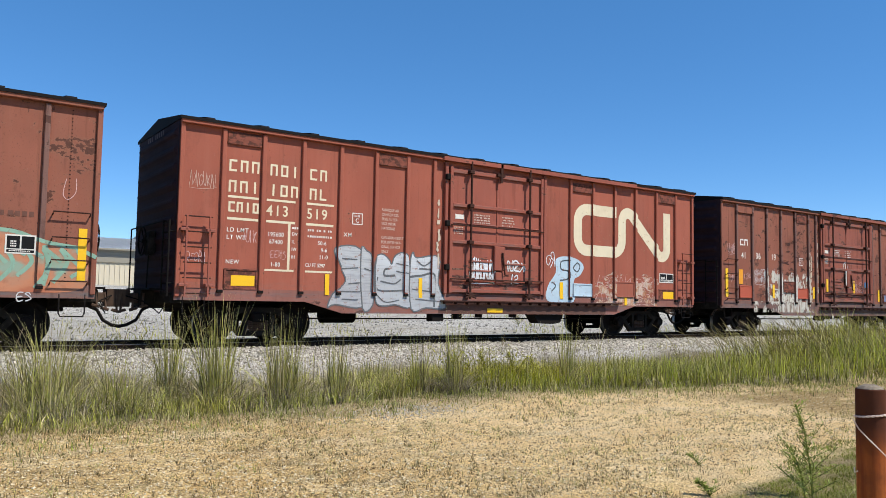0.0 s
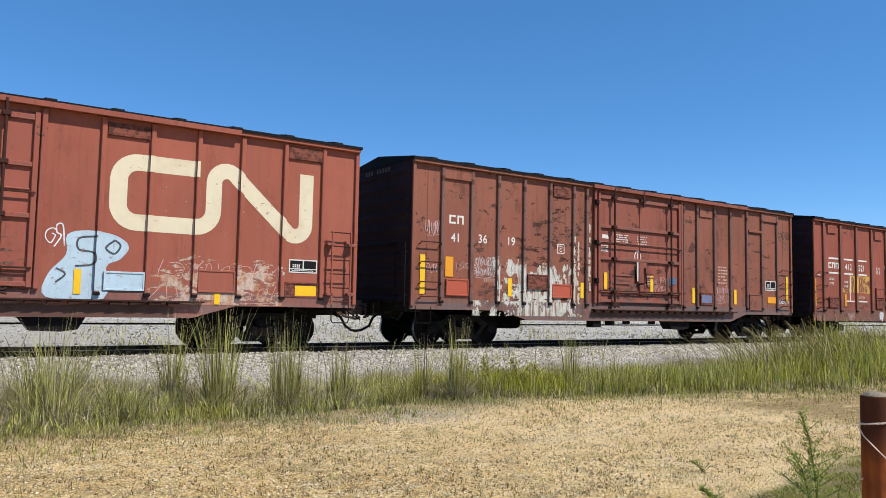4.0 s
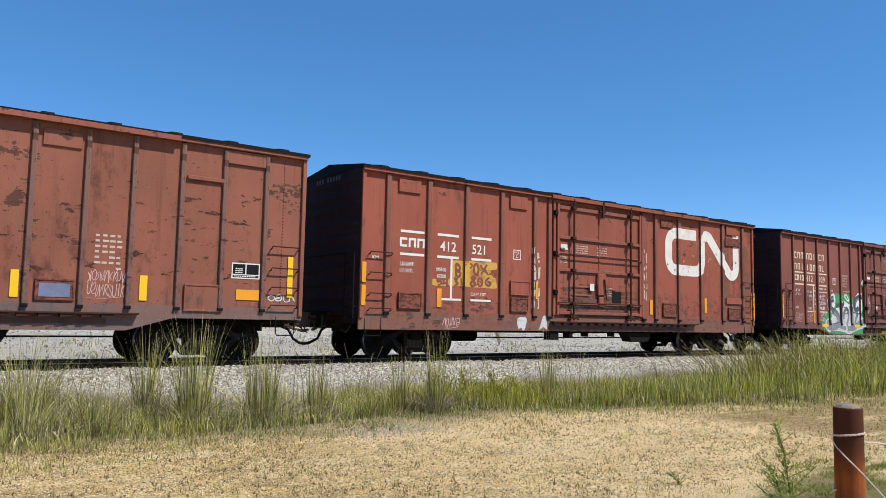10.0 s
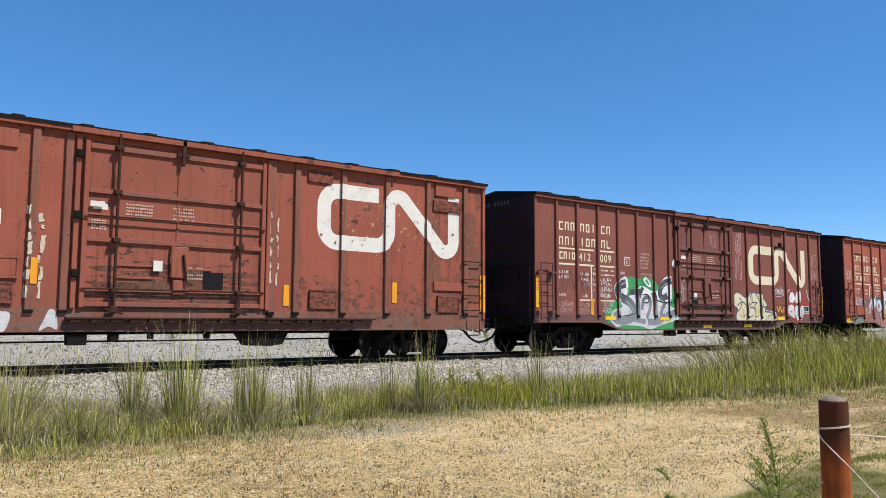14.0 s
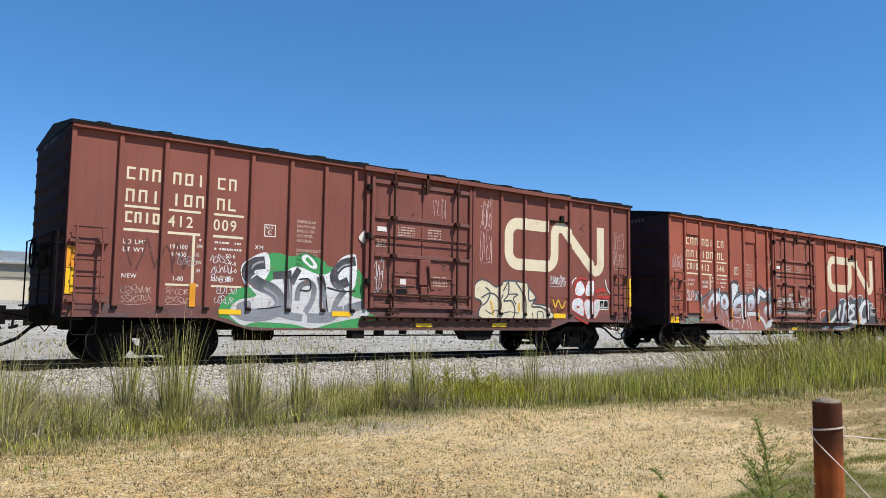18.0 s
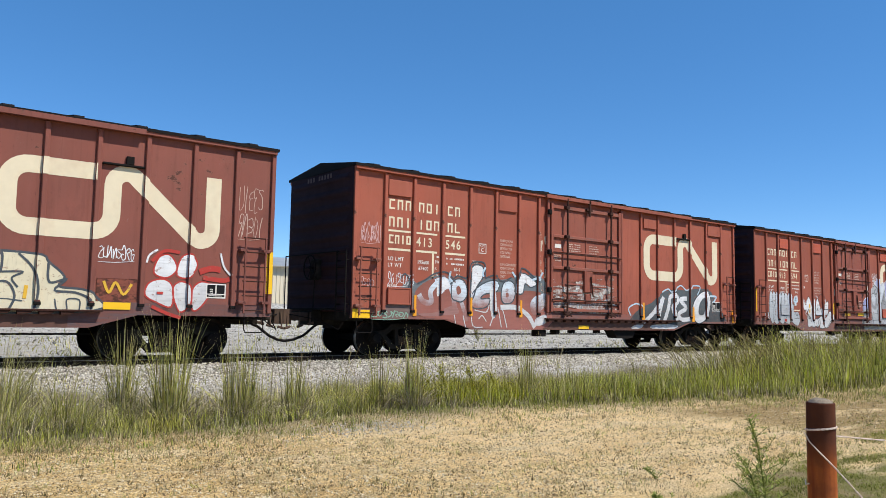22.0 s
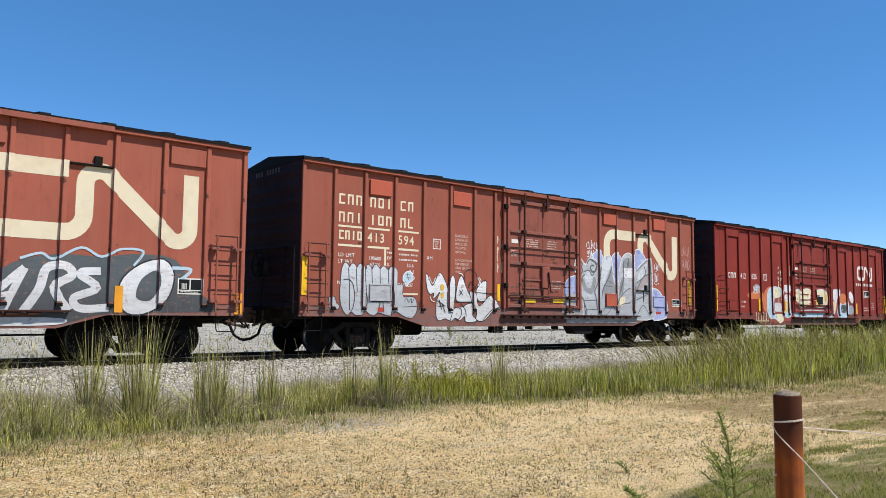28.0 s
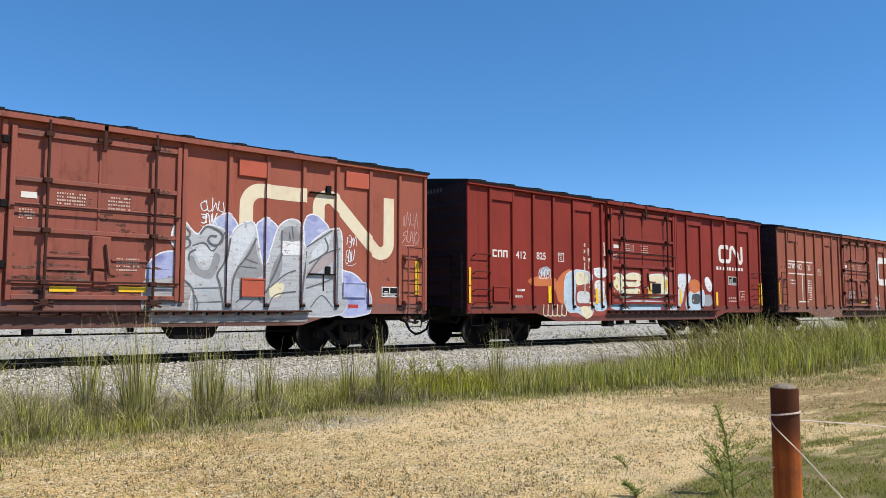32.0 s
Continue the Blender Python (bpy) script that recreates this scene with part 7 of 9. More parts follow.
    tag_scrawl(r, st, 1.0, 1.7, 1.68, 1.98, S_WHITE, 61, 8, 0.020)
    tag_scrawl(r, st, 0.55, 1.6, 0.9, 1.08, S_MINT, 62, 7, 0.03)
    tag_scrawl(r, st, 0.22, 0.75, 2.65, 3.1, S_PINK, 63, 9, 0.018)
    tag_scrawl(r, st, 0.2, 0.6, 1.6, 1.85, S_PINK, 64, 4, 0.018)
    # second piece: slate cloud, black edge, white shapes
    fill(r, st, F_SLATE2, 0, (9.84, 0.72), (10.03, 1.05), (10.52, 1.35), (11.03, 1.51), (11.56, 1.83), (12.22, 1.97), (12.91, 1.96), (13.62, 2.05), (14.32, 1.96), (14.67, 1.44), (15.09, 1.11), (15.08, 0.96), (13.14, 0.91), (12.22, 0.71), (10.93, 0.68))
    ink(r, st, S_WHITE, 2, 0.133, (10.60, 0.89), (11.10, 1.19), (11.65, 1.70))
    ink(r, st, S_WHITE, 2.1, 0.123, (11.65, 1.70), (11.48, 1.29), (11.33, 0.92))
    ink(r, st, S_WHITE, 2.2, 0.090, (11.01, 1.16), (11.52, 1.26))
    ink(r, st, S_WHITE, 2.3, 0.153, (11.65, 0.93), (11.89, 1.33), (12.00, 1.71), (12.31, 1.76), (12.42, 1.59), (12.13, 1.37), (12.38, 0.95))
    ink(r, st, S_WHITE, 2.4, 0.144, (12.91, 1.69), (12.54, 1.64), (12.86, 1.38), (12.47, 1.19), (12.58, 1.00), (13.07, 1.02))
    fill(r, st, S_WHITE, 2.5, (13.33, 0.97), (13.26, 1.49), (13.62, 1.86), (14.07, 1.97), (14.29, 1.68), (14.16, 1.18), (13.72, 0.90), edge=S_DARK, w=0.032)
    fill(r, st, F_SLATE2, 4.5, (13.57, 1.22), (13.65, 1.56), (13.94, 1.75), (14.01, 1.47), (13.84, 1.17))
    fill(r, st, S_WHITE, 2.6, (9.97, 0.70), (10.17, 0.80), (10.57, 0.81), (10.41, 0.70))
    fill(r, st, S_WHITE, 2.7, (11.00, 0.70), (11.14, 0.82), (12.27, 0.82), (12.18, 0.70))
    ink(r, st, S_BLUE, 3, 0.046, (11.56, 1.86), (11.89, 1.97), (12.11, 1.88), (12.56, 2.11), (12.91, 1.96), (13.26, 2.12), (13.67, 2.10), (13.50, 1.82))
    ink(r, st, S_BLUE, 3.1, 0.044, (9.97, 1.09), (9.89, 1.32), (10.28, 1.46), (10.60, 1.33))
    ink(r, st, S_BLUE, 3.2, 0.066, (14.24, 1.81), (14.62, 1.79), (14.42, 1.58))
    plaque(r, st, 14.36, 14.86, 1.30, 1.62)
    on_side(r, st, "round_mark", stroke(bmesh.new(), [(8.0 + 0.10 * math.cos(a * 0.45), 1.98 + 0.12 * math.sin(a * 0.45)) for a in range(15)], 0.03, smooth=False), M_WHITE, 33, "", False)
    on_side(r, st, "paper_label", rect(bmesh.new(), 7.46, 7.62, 1.75, 2.02), M_WHITE, 3, "white paper label", False)
    old = peeled("worn_white_teal_door_graffiti", ((0.16, 0.20, 0.20), (0.46, 0.44, 0.41), (0.22, 0.10, 0.075), (0.52, 0.50, 0.46), (0.10, 0.12, 0.12)), 4.4, (0.45, 1, 2.2), (7.7, 1.45), (2.1, 0.8), 0.045, 0.24, 31.0, 0.3)
    on_side(r, st, "worn_graffiti", rect(bmesh.new(), 5.3, 9.9, 1.121, 2.2), old, 5.5, "worn remains of an older piece across the door")
    tape(r, st, 6.20, 9, 1.5, 3.35)
    door_signs(r, st, 15)
    return r


def wagon_f():
    st = CLOSE
    r = wagon("dull oxide red boxcar with silver balloon graffiti", 90.83, st, P_F, (1.32, 1.42))
    letters_close(r, st, "413594", weights=False)
    bm = rect(bmesh.new(), 2.29, 2.345, 2.1, 2.5)
    rect(bm, 2.70, 3.34, 1.42, 1.46)
    on_side(r, st, "lettering_bar", bm, M_CREAM, 0)
    band_mark(r, st, 10.70, 14.74, 2.21, 3.68)
    for s in ((1.83, 2.46, 3.78, 4.14), (4.45, 5.08, 3.78, 4.15), (10.66, 11.29, 3.80, 4.16), (13.32, 13.97, 3.83, 4.20), (10.76, 11.36, 1.25, 1.64)):
        board(r, *s, M_PRIMER, 0.05)
    for z in (3.60, 1.76):
        board(r, 12.36, 13.05, z, z + 0.03, M_BLACK, 0.07, "steel_bracket")
        board(r, 12.80, 12.92, z + 0.03, z + 0.20, M_BLACK, 0.06, "bracket_block")
    board(r, 12.74, 12.77, 1.40, 1.76, M_BLACK, 0.03, "bracket_rod")
    for s in ((0.02, 0.18, 1.35, 2.22), (6.07, 6.17, 1.33, 1.78), (7.10, 7.55, 1.30, 1.40), (8.29, 8.80, 1.31, 1.41), (15.40, 15.52, 1.35, 2.19)):
        sheet(r, st, *s, layer=7)
    fill(r, st, S_SILVER2, 1, (1.06, 1.56), (1.08, 1.87), (1.12, 2.05), (1.19, 2.13), (1.27, 2.08), (1.31, 2.03), (1.35, 2.09), (1.41, 2.12), (1.49, 2.06), (1.52, 2.03), (1.56, 2.09), (1.62, 2.12), (1.69, 2.05), (1.73, 2.00), (1.77, 2.08), (1.84, 2.11), (1.92, 2.05), (1.95, 2.01), (1.99, 2.09), (2.07, 2.12), (2.15, 2.05), (2.19, 2.02), (2.22, 2.07), (2.30, 2.09), (2.38, 2.03), (2.43, 2.01), (2.47, 2.07), (2.54, 2.09), (2.62, 2.03), (2.66, 1.95), (2.68, 1.68), (2.86, 1.66), (2.88, 1.38), (3.17, 1.38), (3.30, 1.24), (3.29, 1.02), (3.14, 0.85), (2.92, 0.88), (2.67, 1.00), (2.56, 0.97), (2.48, 0.90), (2.30, 0.93), (2.13, 0.97), (1.99, 0.90), (1.85, 0.95), (1.76, 1.02), (1.67, 0.92), (1.49, 0.91), (1.37, 0.98), (1.26, 0.91), (1.13, 1.03), (1.06, 1.29), edge=S_DARK, w=0.018)
    ink(r, st, S_DARK, 3, 0.018, (1.28, 2.01), (1.30, 1.74), (1.32, 1.47), (1.32, 1.03))
    ink(r, st, S_DARK, 3, 0.018, (1.50, 2.02), (1.51, 1.75), (1.53, 1.48), (1.52, 1.43))
    ink(r, st, S_DARK, 3, 0.019, (1.71, 2.03), (1.72, 1.75), (1.74, 1.48), (1.74, 1.02))
    ink(r, st, S_DARK, 3, 0.019, (1.93, 2.04), (1.95, 1.76), (1.97, 1.48), (1.96, 1.44))
    ink(r, st, S_DARK, 3, 0.019, (2.17, 2.05), (2.18, 1.77), (2.20, 1.49), (2.19, 1.44))
    ink(r, st, S_DARK, 3, 0.019, (2.41, 2.06), (2.43, 1.77), (2.45, 1.49), (2.44, 1.44))
    ink(r, st, S_DARK, 4, 0.018, (1.15, 1.73), (1.31, 1.73), (1.42, 1.59), (1.46, 1.29), (1.39, 1.05), (1.30, 0.94))
    ink(r, st, S_DARK, 4, 0.019, (1.75, 1.53), (1.82, 1.30), (1.80, 1.11))
    ink(r, st, S_DARK, 4, 0.019, (1.98, 1.53), (2.12, 1.39), (2.18, 1.21), (2.09, 0.93))
    ink(r, st, S_DARK, 4, 0.019, (2.24, 1.63), (2.28, 1.49), (2.36, 1.47), (2.43, 1.63))
    ink(r, st, S_DARK, 4, 0.019, (2.53, 1.63), (2.57, 1.26), (2.50, 0.90))
    ink(r, st, S_DARK, 4, 0.019, (2.27, 1.25), (2.29, 0.98))
    ink(r, st, S_DARK, 4, 0.024, (2.66, 1.66), (2.69, 1.02))
    ink(r, st, S_DARK, 4, 0.023, (1.94, 1.37), (1.94, 1.24), (2.54, 1.25))
    ink(r, st, S_DARK, 4, 0.015, (2.91, 1.26), (2.99, 1.33), (3.04, 1.23), (3.12, 1.33), (3.14, 1.22), (3.20, 1.31))
    ink(r, st, S_DARK, 4, 0.014, (2.89, 1.12), (3.30, 1.14))
    fill(r, st, S_SILVER2, 1.5, (0.77, 1.31), (0.87, 1.33), (0.93, 1.22), (1.04, 1.14), (1.00, 1.05), (0.81, 1.04), (0.76, 1.16), edge=S_DARK, w=0.017)
    fill(r, st, S_BLUE, 3.5, (2.88, 1.90), (3.00, 1.99), (3.15, 1.94), (3.16, 1.78), (3.06, 1.72), (2.97, 1.62), (2.93, 1.71), (2.86, 1.77), edge=S_WHITE, w=0.024)
    ink(r, st, S_DARK, 4, 0.015, (2.94, 1.91), (3.08, 1.91))
    ink(r, st, S_DARK, 4, 0.014, (2.94, 1.83), (3.10, 1.84))
    ink(r, st, S_DARK, 4, 0.015, (2.98, 1.96), (3.03, 1.78))
    ink(r, st, S_DARK, 4, 0.015, (3.35, 1.28), (3.39, 1.16), (3.36, 1.04))
    ink(r, st, S_DARK, 4, 0.015, (3.42, 1.26), (3.46, 1.15), (3.43, 1.06))
    fill(r, st, S_WHITE, 1, (3.58, 1.88), (3.61, 1.97), (3.68, 1.86), (3.79, 1.67), (3.90, 1.81), (3.98, 1.96), (4.06, 2.00), (4.16, 1.90), (4.28, 1.68), (4.38, 1.41), (4.48, 1.07), (4.56, 0.90), (4.39, 0.79), (4.22, 0.84), (4.03, 0.79), (3.92, 0.89), (3.93, 1.24), (4.04, 1.51), (3.93, 1.40), (3.82, 1.34), (3.85, 1.48), (3.73, 1.45), (3.63, 1.58), edge=S_DARK, w=0.019)
    fill(r, st, S_WHITE, 1.8, (4.31, 1.57), (4.35, 1.85), (4.45, 1.97), (4.55, 1.86), (4.57, 1.58), (4.53, 1.24), (4.48, 0.99), (4.33, 1.07), (4.29, 1.29), edge=S_DARK, w=0.020)
    fill(r, st, S_WHITE, 2.6, (4.59, 1.35), (4.63, 1.69), (4.74, 1.95), (4.84, 1.87), (4.98, 1.59), (5.16, 1.30), (4.97, 1.28), (4.73, 1.27), edge=S_DARK, w=0.020)
    fill(r, st, S_WHITE, 2.6, (4.50, 1.07), (4.61, 1.13), (4.83, 1.15), (4.97, 1.22), (5.18, 1.24), (5.24, 1.07), (5.15, 0.95), (5.31, 0.80), (5.16, 0.75), (4.92, 0.76), (4.88, 0.90), (4.71, 0.79), (4.56, 0.85), (4.39, 0.77), edge=S_DARK, w=0.020)
    fill(r, st, S_WHITE, 3.4, (5.06, 1.53), (5.20, 1.53), (5.30, 1.38), (5.39, 1.19), (5.52, 1.24), (5.81, 1.46), (5.96, 1.34), (6.20, 1.13), (5.97, 1.10), (5.78, 0.95), (5.59, 0.80), (5.40, 0.78), (5.28, 0.84), (5.31, 1.01), (5.21, 1.13), edge=S_DARK, w=0.021)
    fill(r, st, S_WHITE, 4.2, (5.30, 1.59), (5.45, 1.77), (5.60, 1.86), (5.67, 1.81), (5.66, 1.54), (5.65, 1.36), (5.52, 1.30), (5.35, 1.34), edge=S_DARK, w=0.021)
    fill(r, st, S_YELLOW, 4.5, (4.07, 1.70), (4.16, 1.70), (4.17, 1.58), (4.07, 1.57))
    fill(r, st, S_YELLOW, 4.5, (4.08, 1.49), (4.17, 1.49), (4.15, 1.37), (4.08, 1.37))
    ink(r, st, S_DARK, 5.5, 0.023, (4.70, 1.58), (4.82, 1.45))
    ink(r, st, S_DARK, 5.5, 0.023, (4.82, 1.59), (4.70, 1.44))
    ink(r, st, S_DARK, 5.5, 0.022, (3.96, 1.30), (4.18, 1.18))
    ink(r, st, S_DARK, 5.5, 0.022, (4.02, 1.32), (4.09, 1.07))
    ink(r, st, S_DARK, 5.5, 0.022, (4.11, 1.24), (4.21, 0.99))
    ink(r, st, S_DARK, 5.5, 0.022, (3.98, 1.15), (4.23, 1.17))
    ink(r, st, S_DARK, 5.5, 0.020, (4.90, 1.81), (4.88, 2.02), (5.07, 2.14), (5.24, 2.00), (5.26, 1.77), (5.18, 1.61))
    ink(r, st, S_DARK, 5.5, 0.023, (4.55, 1.27), (5.15, 1.28))
    ink(r, st, S_DARK, 5.5, 0.022, (4.64, 1.13), (4.76, 1.07), (4.74, 0.90), (4.60, 0.79))
    ink(r, st, S_DARK, 5.5, 0.022, (4.75, 1.24), (4.90, 1.07), (4.93, 0.90))
    ink(r, st, S_DARK, 5.5, 0.023, (5.02, 1.64), (5.10, 1.82), (5.23, 1.61))
    ink(r, st, S_DARK, 5.5, 0.023, (5.53, 0.80), (5.84, 1.07), (6.16, 1.15))
    ink(r, st, S_DARK, 5.5, 0.023, (5.30, 1.53), (5.70, 1.52), (5.99, 1.52))
    ink(r, st, S_WHITE, 5.5, 0.024, (5.34, 1.92), (5.41, 1.83), (5.36, 1.71))
    ink(r, st, S_WHITE, 5.5, 0.023, (5.39, 1.94), (5.46, 1.85), (5.42, 1.73))
    ink(r, st, S_WHITE, 5.5, 0.022, (3.68, 1.89), (3.79, 1.72), (3.89, 1.87))
    ink(r, st, S_WHITE, 5.5, 0.022, (3.71, 1.40), (3.78, 1.29), (3.88, 1.27))
    ink(r, st, S_WHITE, 5.5, 0.022, (4.67, 2.01), (4.76, 2.01), (4.83, 1.95))
    sheet(r, st, 2.12, 2.27, 1.0, 1.1, S_RED, 7, "red_label")
    board(r, 1.87, 2.50, 1.25, 1.66, S_SILVER, 0.03)
    # big silver and lilac piece across the door's edge
    fill(r, st, S_PURPLE, 0, (8.79, 1.64), (8.84, 1.88), (9.04, 2.07), (9.30, 2.13), (9.41, 2.05), (9.42, 1.46), (9.11, 1.48), (8.85, 1.52), edge=S_WHITE, w=0.029)
    fill(r, st, S_PURPLE, 0.5, (10.11, 2.71), (10.22, 2.87), (10.41, 2.98), (10.59, 2.87), (10.68, 2.67), (10.51, 2.45), (10.22, 2.44), edge=S_WHITE, w=0.030)
    fill(r, st, S_PURPLE, 1, (11.09, 2.70), (11.21, 2.89), (11.34, 2.95), (11.59, 2.78), (11.66, 2.52), (11.42, 1.87), (11.23, 1.91), edge=S_WHITE, w=0.032)
    fill(r, st, S_PURPLE, 1.5, (12.20, 2.77), (12.27, 3.02), (12.47, 3.12), (12.70, 3.03), (12.91, 2.79), (12.71, 2.53), (12.31, 2.23), edge=S_WHITE, w=0.033)
    fill(r, st, S_PURPLE, 2, (13.16, 1.79), (13.41, 1.86), (13.70, 1.74), (13.98, 1.43), (14.06, 1.03), (13.92, 0.87), (13.17, 0.88), edge=S_WHITE, w=0.034)
    fill(r, st, S_SILVER, 3, (9.32, 2.63), (9.53, 2.73), (9.69, 2.58), (9.82, 2.51), (10.00, 2.70), (10.33, 2.65), (10.48, 2.50), (10.65, 2.72), (10.95, 2.85), (11.09, 2.72), (11.18, 2.23), (11.28, 1.94), (11.44, 2.29), (11.59, 2.73), (11.78, 2.92), (12.01, 2.97), (12.17, 2.85), (12.25, 2.36), (12.57, 2.60), (12.88, 2.79), (13.16, 2.83), (13.25, 2.61), (13.26, 1.70), (13.26, 0.88), (11.43, 0.87), (9.78, 0.89), (9.72, 1.41), (9.42, 1.65), (9.33, 1.94), (9.38, 2.14), (9.26, 2.33), edge=S_WHITE, w=0.030)
    fill(r, st, S_SILVER2, 4, (9.41, 2.09), (9.41, 1.68), (9.72, 1.41), (9.78, 0.92), (10.37, 0.92), (10.41, 1.48), (10.58, 1.69), (10.81, 2.16), (11.04, 2.54), (11.04, 2.75), (10.80, 2.76), (10.57, 2.56), (10.43, 2.19), (10.24, 1.73), (10.02, 1.62), (9.77, 1.69), (9.63, 1.93), (9.62, 2.15))
    fill(r, st, S_MIDGREY, 4.5, (9.63, 1.96), (9.68, 2.07), (9.75, 1.99), (9.86, 1.81), (10.06, 1.81), (10.17, 2.13), (10.30, 2.03), (10.13, 1.63), (9.90, 1.64), (9.69, 1.76))
    fill(r, st, S_SILVER2, 5, (9.70, 2.25), (9.89, 2.31), (10.13, 2.18), (10.09, 1.90), (9.93, 1.83), (9.81, 1.99))
    fill(r, st, S_MIDGREY, 4.5, (10.61, 1.66), (10.81, 2.03), (11.04, 2.43), (11.12, 2.17), (11.24, 1.70))
    fill(r, st, S_MIDGREY, 4.5, (11.66, 2.47), (11.71, 2.71), (11.91, 2.82), (12.09, 2.74), (12.13, 2.49))
    fill(r, st, S_MIDGREY, 4.5, (11.42, 1.66), (11.54, 2.03), (11.69, 2.20), (11.70, 1.82), (11.49, 1.39), (11.30, 1.13))
    fill(r, st, S_ROSEGREY, 5, (12.31, 1.68), (12.44, 1.96), (12.75, 2.18), (13.02, 2.32), (13.02, 2.09), (12.71, 1.88))
    fill(r, st, S_SILVER2, 5, (12.38, 2.12), (12.64, 2.47), (12.95, 2.68), (12.81, 2.31), (12.58, 2.13))
    fill(r, st, S_WHITE, 5.5, (11.70, 2.47), (11.93, 2.47), (12.17, 2.50), (12.19, 2.34), (12.18, 2.19), (11.94, 2.18), (11.71, 2.17), (11.70, 2.32))
    fill(r, st, S_CREAM2, 5, (11.39, 1.42), (11.55, 1.55), (11.77, 1.53), (11.71, 1.32), (11.49, 1.23))
    fill(r, st, S_SILVER2, 5, (12.32, 1.30), (12.58, 1.47), (12.96, 1.42), (13.00, 0.97), (12.39, 0.94))
    ink(r, st, S_SLATE2, 7, 0.040, (9.63, 1.96), (9.65, 2.11), (9.78, 2.19))
    ink(r, st, S_SLATE2, 7, 0.034, (9.39, 2.51), (9.53, 2.61), (9.64, 2.54), (9.62, 2.44), (9.48, 2.43), (9.45, 2.50))
    ink(r, st, S_SLATE2, 7, 0.035, (9.40, 2.34), (9.59, 2.40), (9.66, 2.30), (9.56, 2.20), (9.42, 2.23))
    ink(r, st, S_SLATE2, 7, 0.045, (9.86, 2.51), (10.01, 2.67), (10.29, 2.57), (10.33, 2.39), (10.17, 2.29), (10.03, 2.38), (10.08, 2.48), (10.21, 2.48))
    ink(r, st, S_SLATE2, 7, 0.030, (9.70, 2.26), (9.95, 2.33), (10.14, 2.18), (10.39, 2.58))
    ink(r, st, S_SLATE2, 7, 0.041, (10.48, 2.45), (10.40, 1.99), (10.24, 1.70), (10.30, 1.48), (10.39, 0.97))
    ink(r, st, S_SLATE2, 7, 0.029, (9.42, 1.65), (9.72, 1.41), (9.77, 0.97))
    ink(r, st, S_SLATE2, 7, 0.025, (9.78, 1.27), (9.83, 1.12), (9.82, 0.97))
    ink(r, st, S_SLATE2, 7, 0.042, (11.09, 2.49), (10.93, 2.16), (10.61, 1.69), (10.54, 0.97))
    ink(r, st, S_SLATE2, 7, 0.048, (11.71, 2.20), (11.54, 1.77), (11.30, 1.34))
    ink(r, st, S_SLATE2, 7, 0.032, (11.70, 2.71), (11.69, 2.20))
    ink(r, st, S_SLATE2, 7, 0.027, (11.94, 2.81), (11.98, 2.54))
    ink(r, st, S_SLATE2, 7, 0.027, (11.88, 2.67), (11.90, 2.51))
    ink(r, st, S_SLATE2, 7, 0.044, (12.31, 2.28), (12.26, 1.95), (12.20, 1.51), (12.16, 0.97))
    ink(r, st, S_SLATE2, 7, 0.033, (12.31, 2.37), (12.64, 2.58), (12.98, 2.79))
    ink(r, st, S_SLATE2, 7, 0.039, (12.78, 2.61), (12.85, 2.31), (12.38, 2.01))
    ink(r, st, S_SLATE2, 7, 0.033, (12.31, 1.68), (12.71, 2.19), (13.20, 2.38))
    ink(r, st, S_SLATE2, 7, 0.040, (13.04, 2.80), (13.09, 2.26), (13.08, 0.97))
    ink(r, st, S_SLATE2, 7, 0.027, (11.42, 1.45), (11.80, 1.75), (12.05, 1.84))
    ink(r, st, S_SLATE2, 7, 0.026, (11.37, 0.97), (11.55, 1.29), (12.06, 1.38))
    ink(r, st, S_SLATE2, 7, 0.027, (12.32, 1.46), (12.72, 1.58), (13.03, 1.70))
    ink(r, st, S_SLATE2, 7, 0.027, (12.42, 1.03), (12.72, 1.30), (13.00, 1.03))
    ink(r, st, S_SLATE2, 7, 0.020, (10.67, 1.89), (11.11, 1.86))
    ink(r, st, S_SLATE2, 7, 0.021, (10.81, 2.06), (11.14, 1.96))
    ink(r, st, S_SLATE2, 7, 0.025, (10.65, 1.12), (11.00, 1.39), (11.24, 1.13))
    ink(r, st, S_SLATE2, 7, 0.021, (10.77, 0.97), (11.06, 1.18))
    ink(r, st, S_SLATE2, 7, 0.019, (9.75, 1.41), (10.36, 1.43))
    ink(r, st, S_SLATE2, 7, 0.020, (9.78, 1.12), (10.36, 1.15))
    fill(r, st, F_WORN, 2.6, (8.75, 1.52), (9.11, 1.57), (9.42, 1.63), (9.73, 1.41), (9.78, 0.90), (9.28, 0.88), (8.77, 0.89))
    bm = rect(bmesh.new(), 8.9, 12.35, 0.72, 0.96)
    on_side(r, st, "graffiti_base", bm, F_WORN, 5)
    board(r, 13.28, 13.92, 1.26, 1.62, S_PURPLE, 0.03)
    sheet(r, st, 13.42, 13.70, 1.02, 1.10, S_RED, 4, "red_label")
    tag_scrawl(r, st, 9.85, 10.35, 2.7, 3.25, S_WHITE, 71, 7, 0.03)
    tag_scrawl(r, st, 13.35, 13.65, 2.05, 2.75, S_WHITE, 72, 7, 0.028)
    tag_scrawl(r, st, 15.0, 15.5, 2.6, 3.4, S_PINK, 73, 8, 0.016)
    plaque(r, st, 14.38, 14.86, 1.28, 1.53)
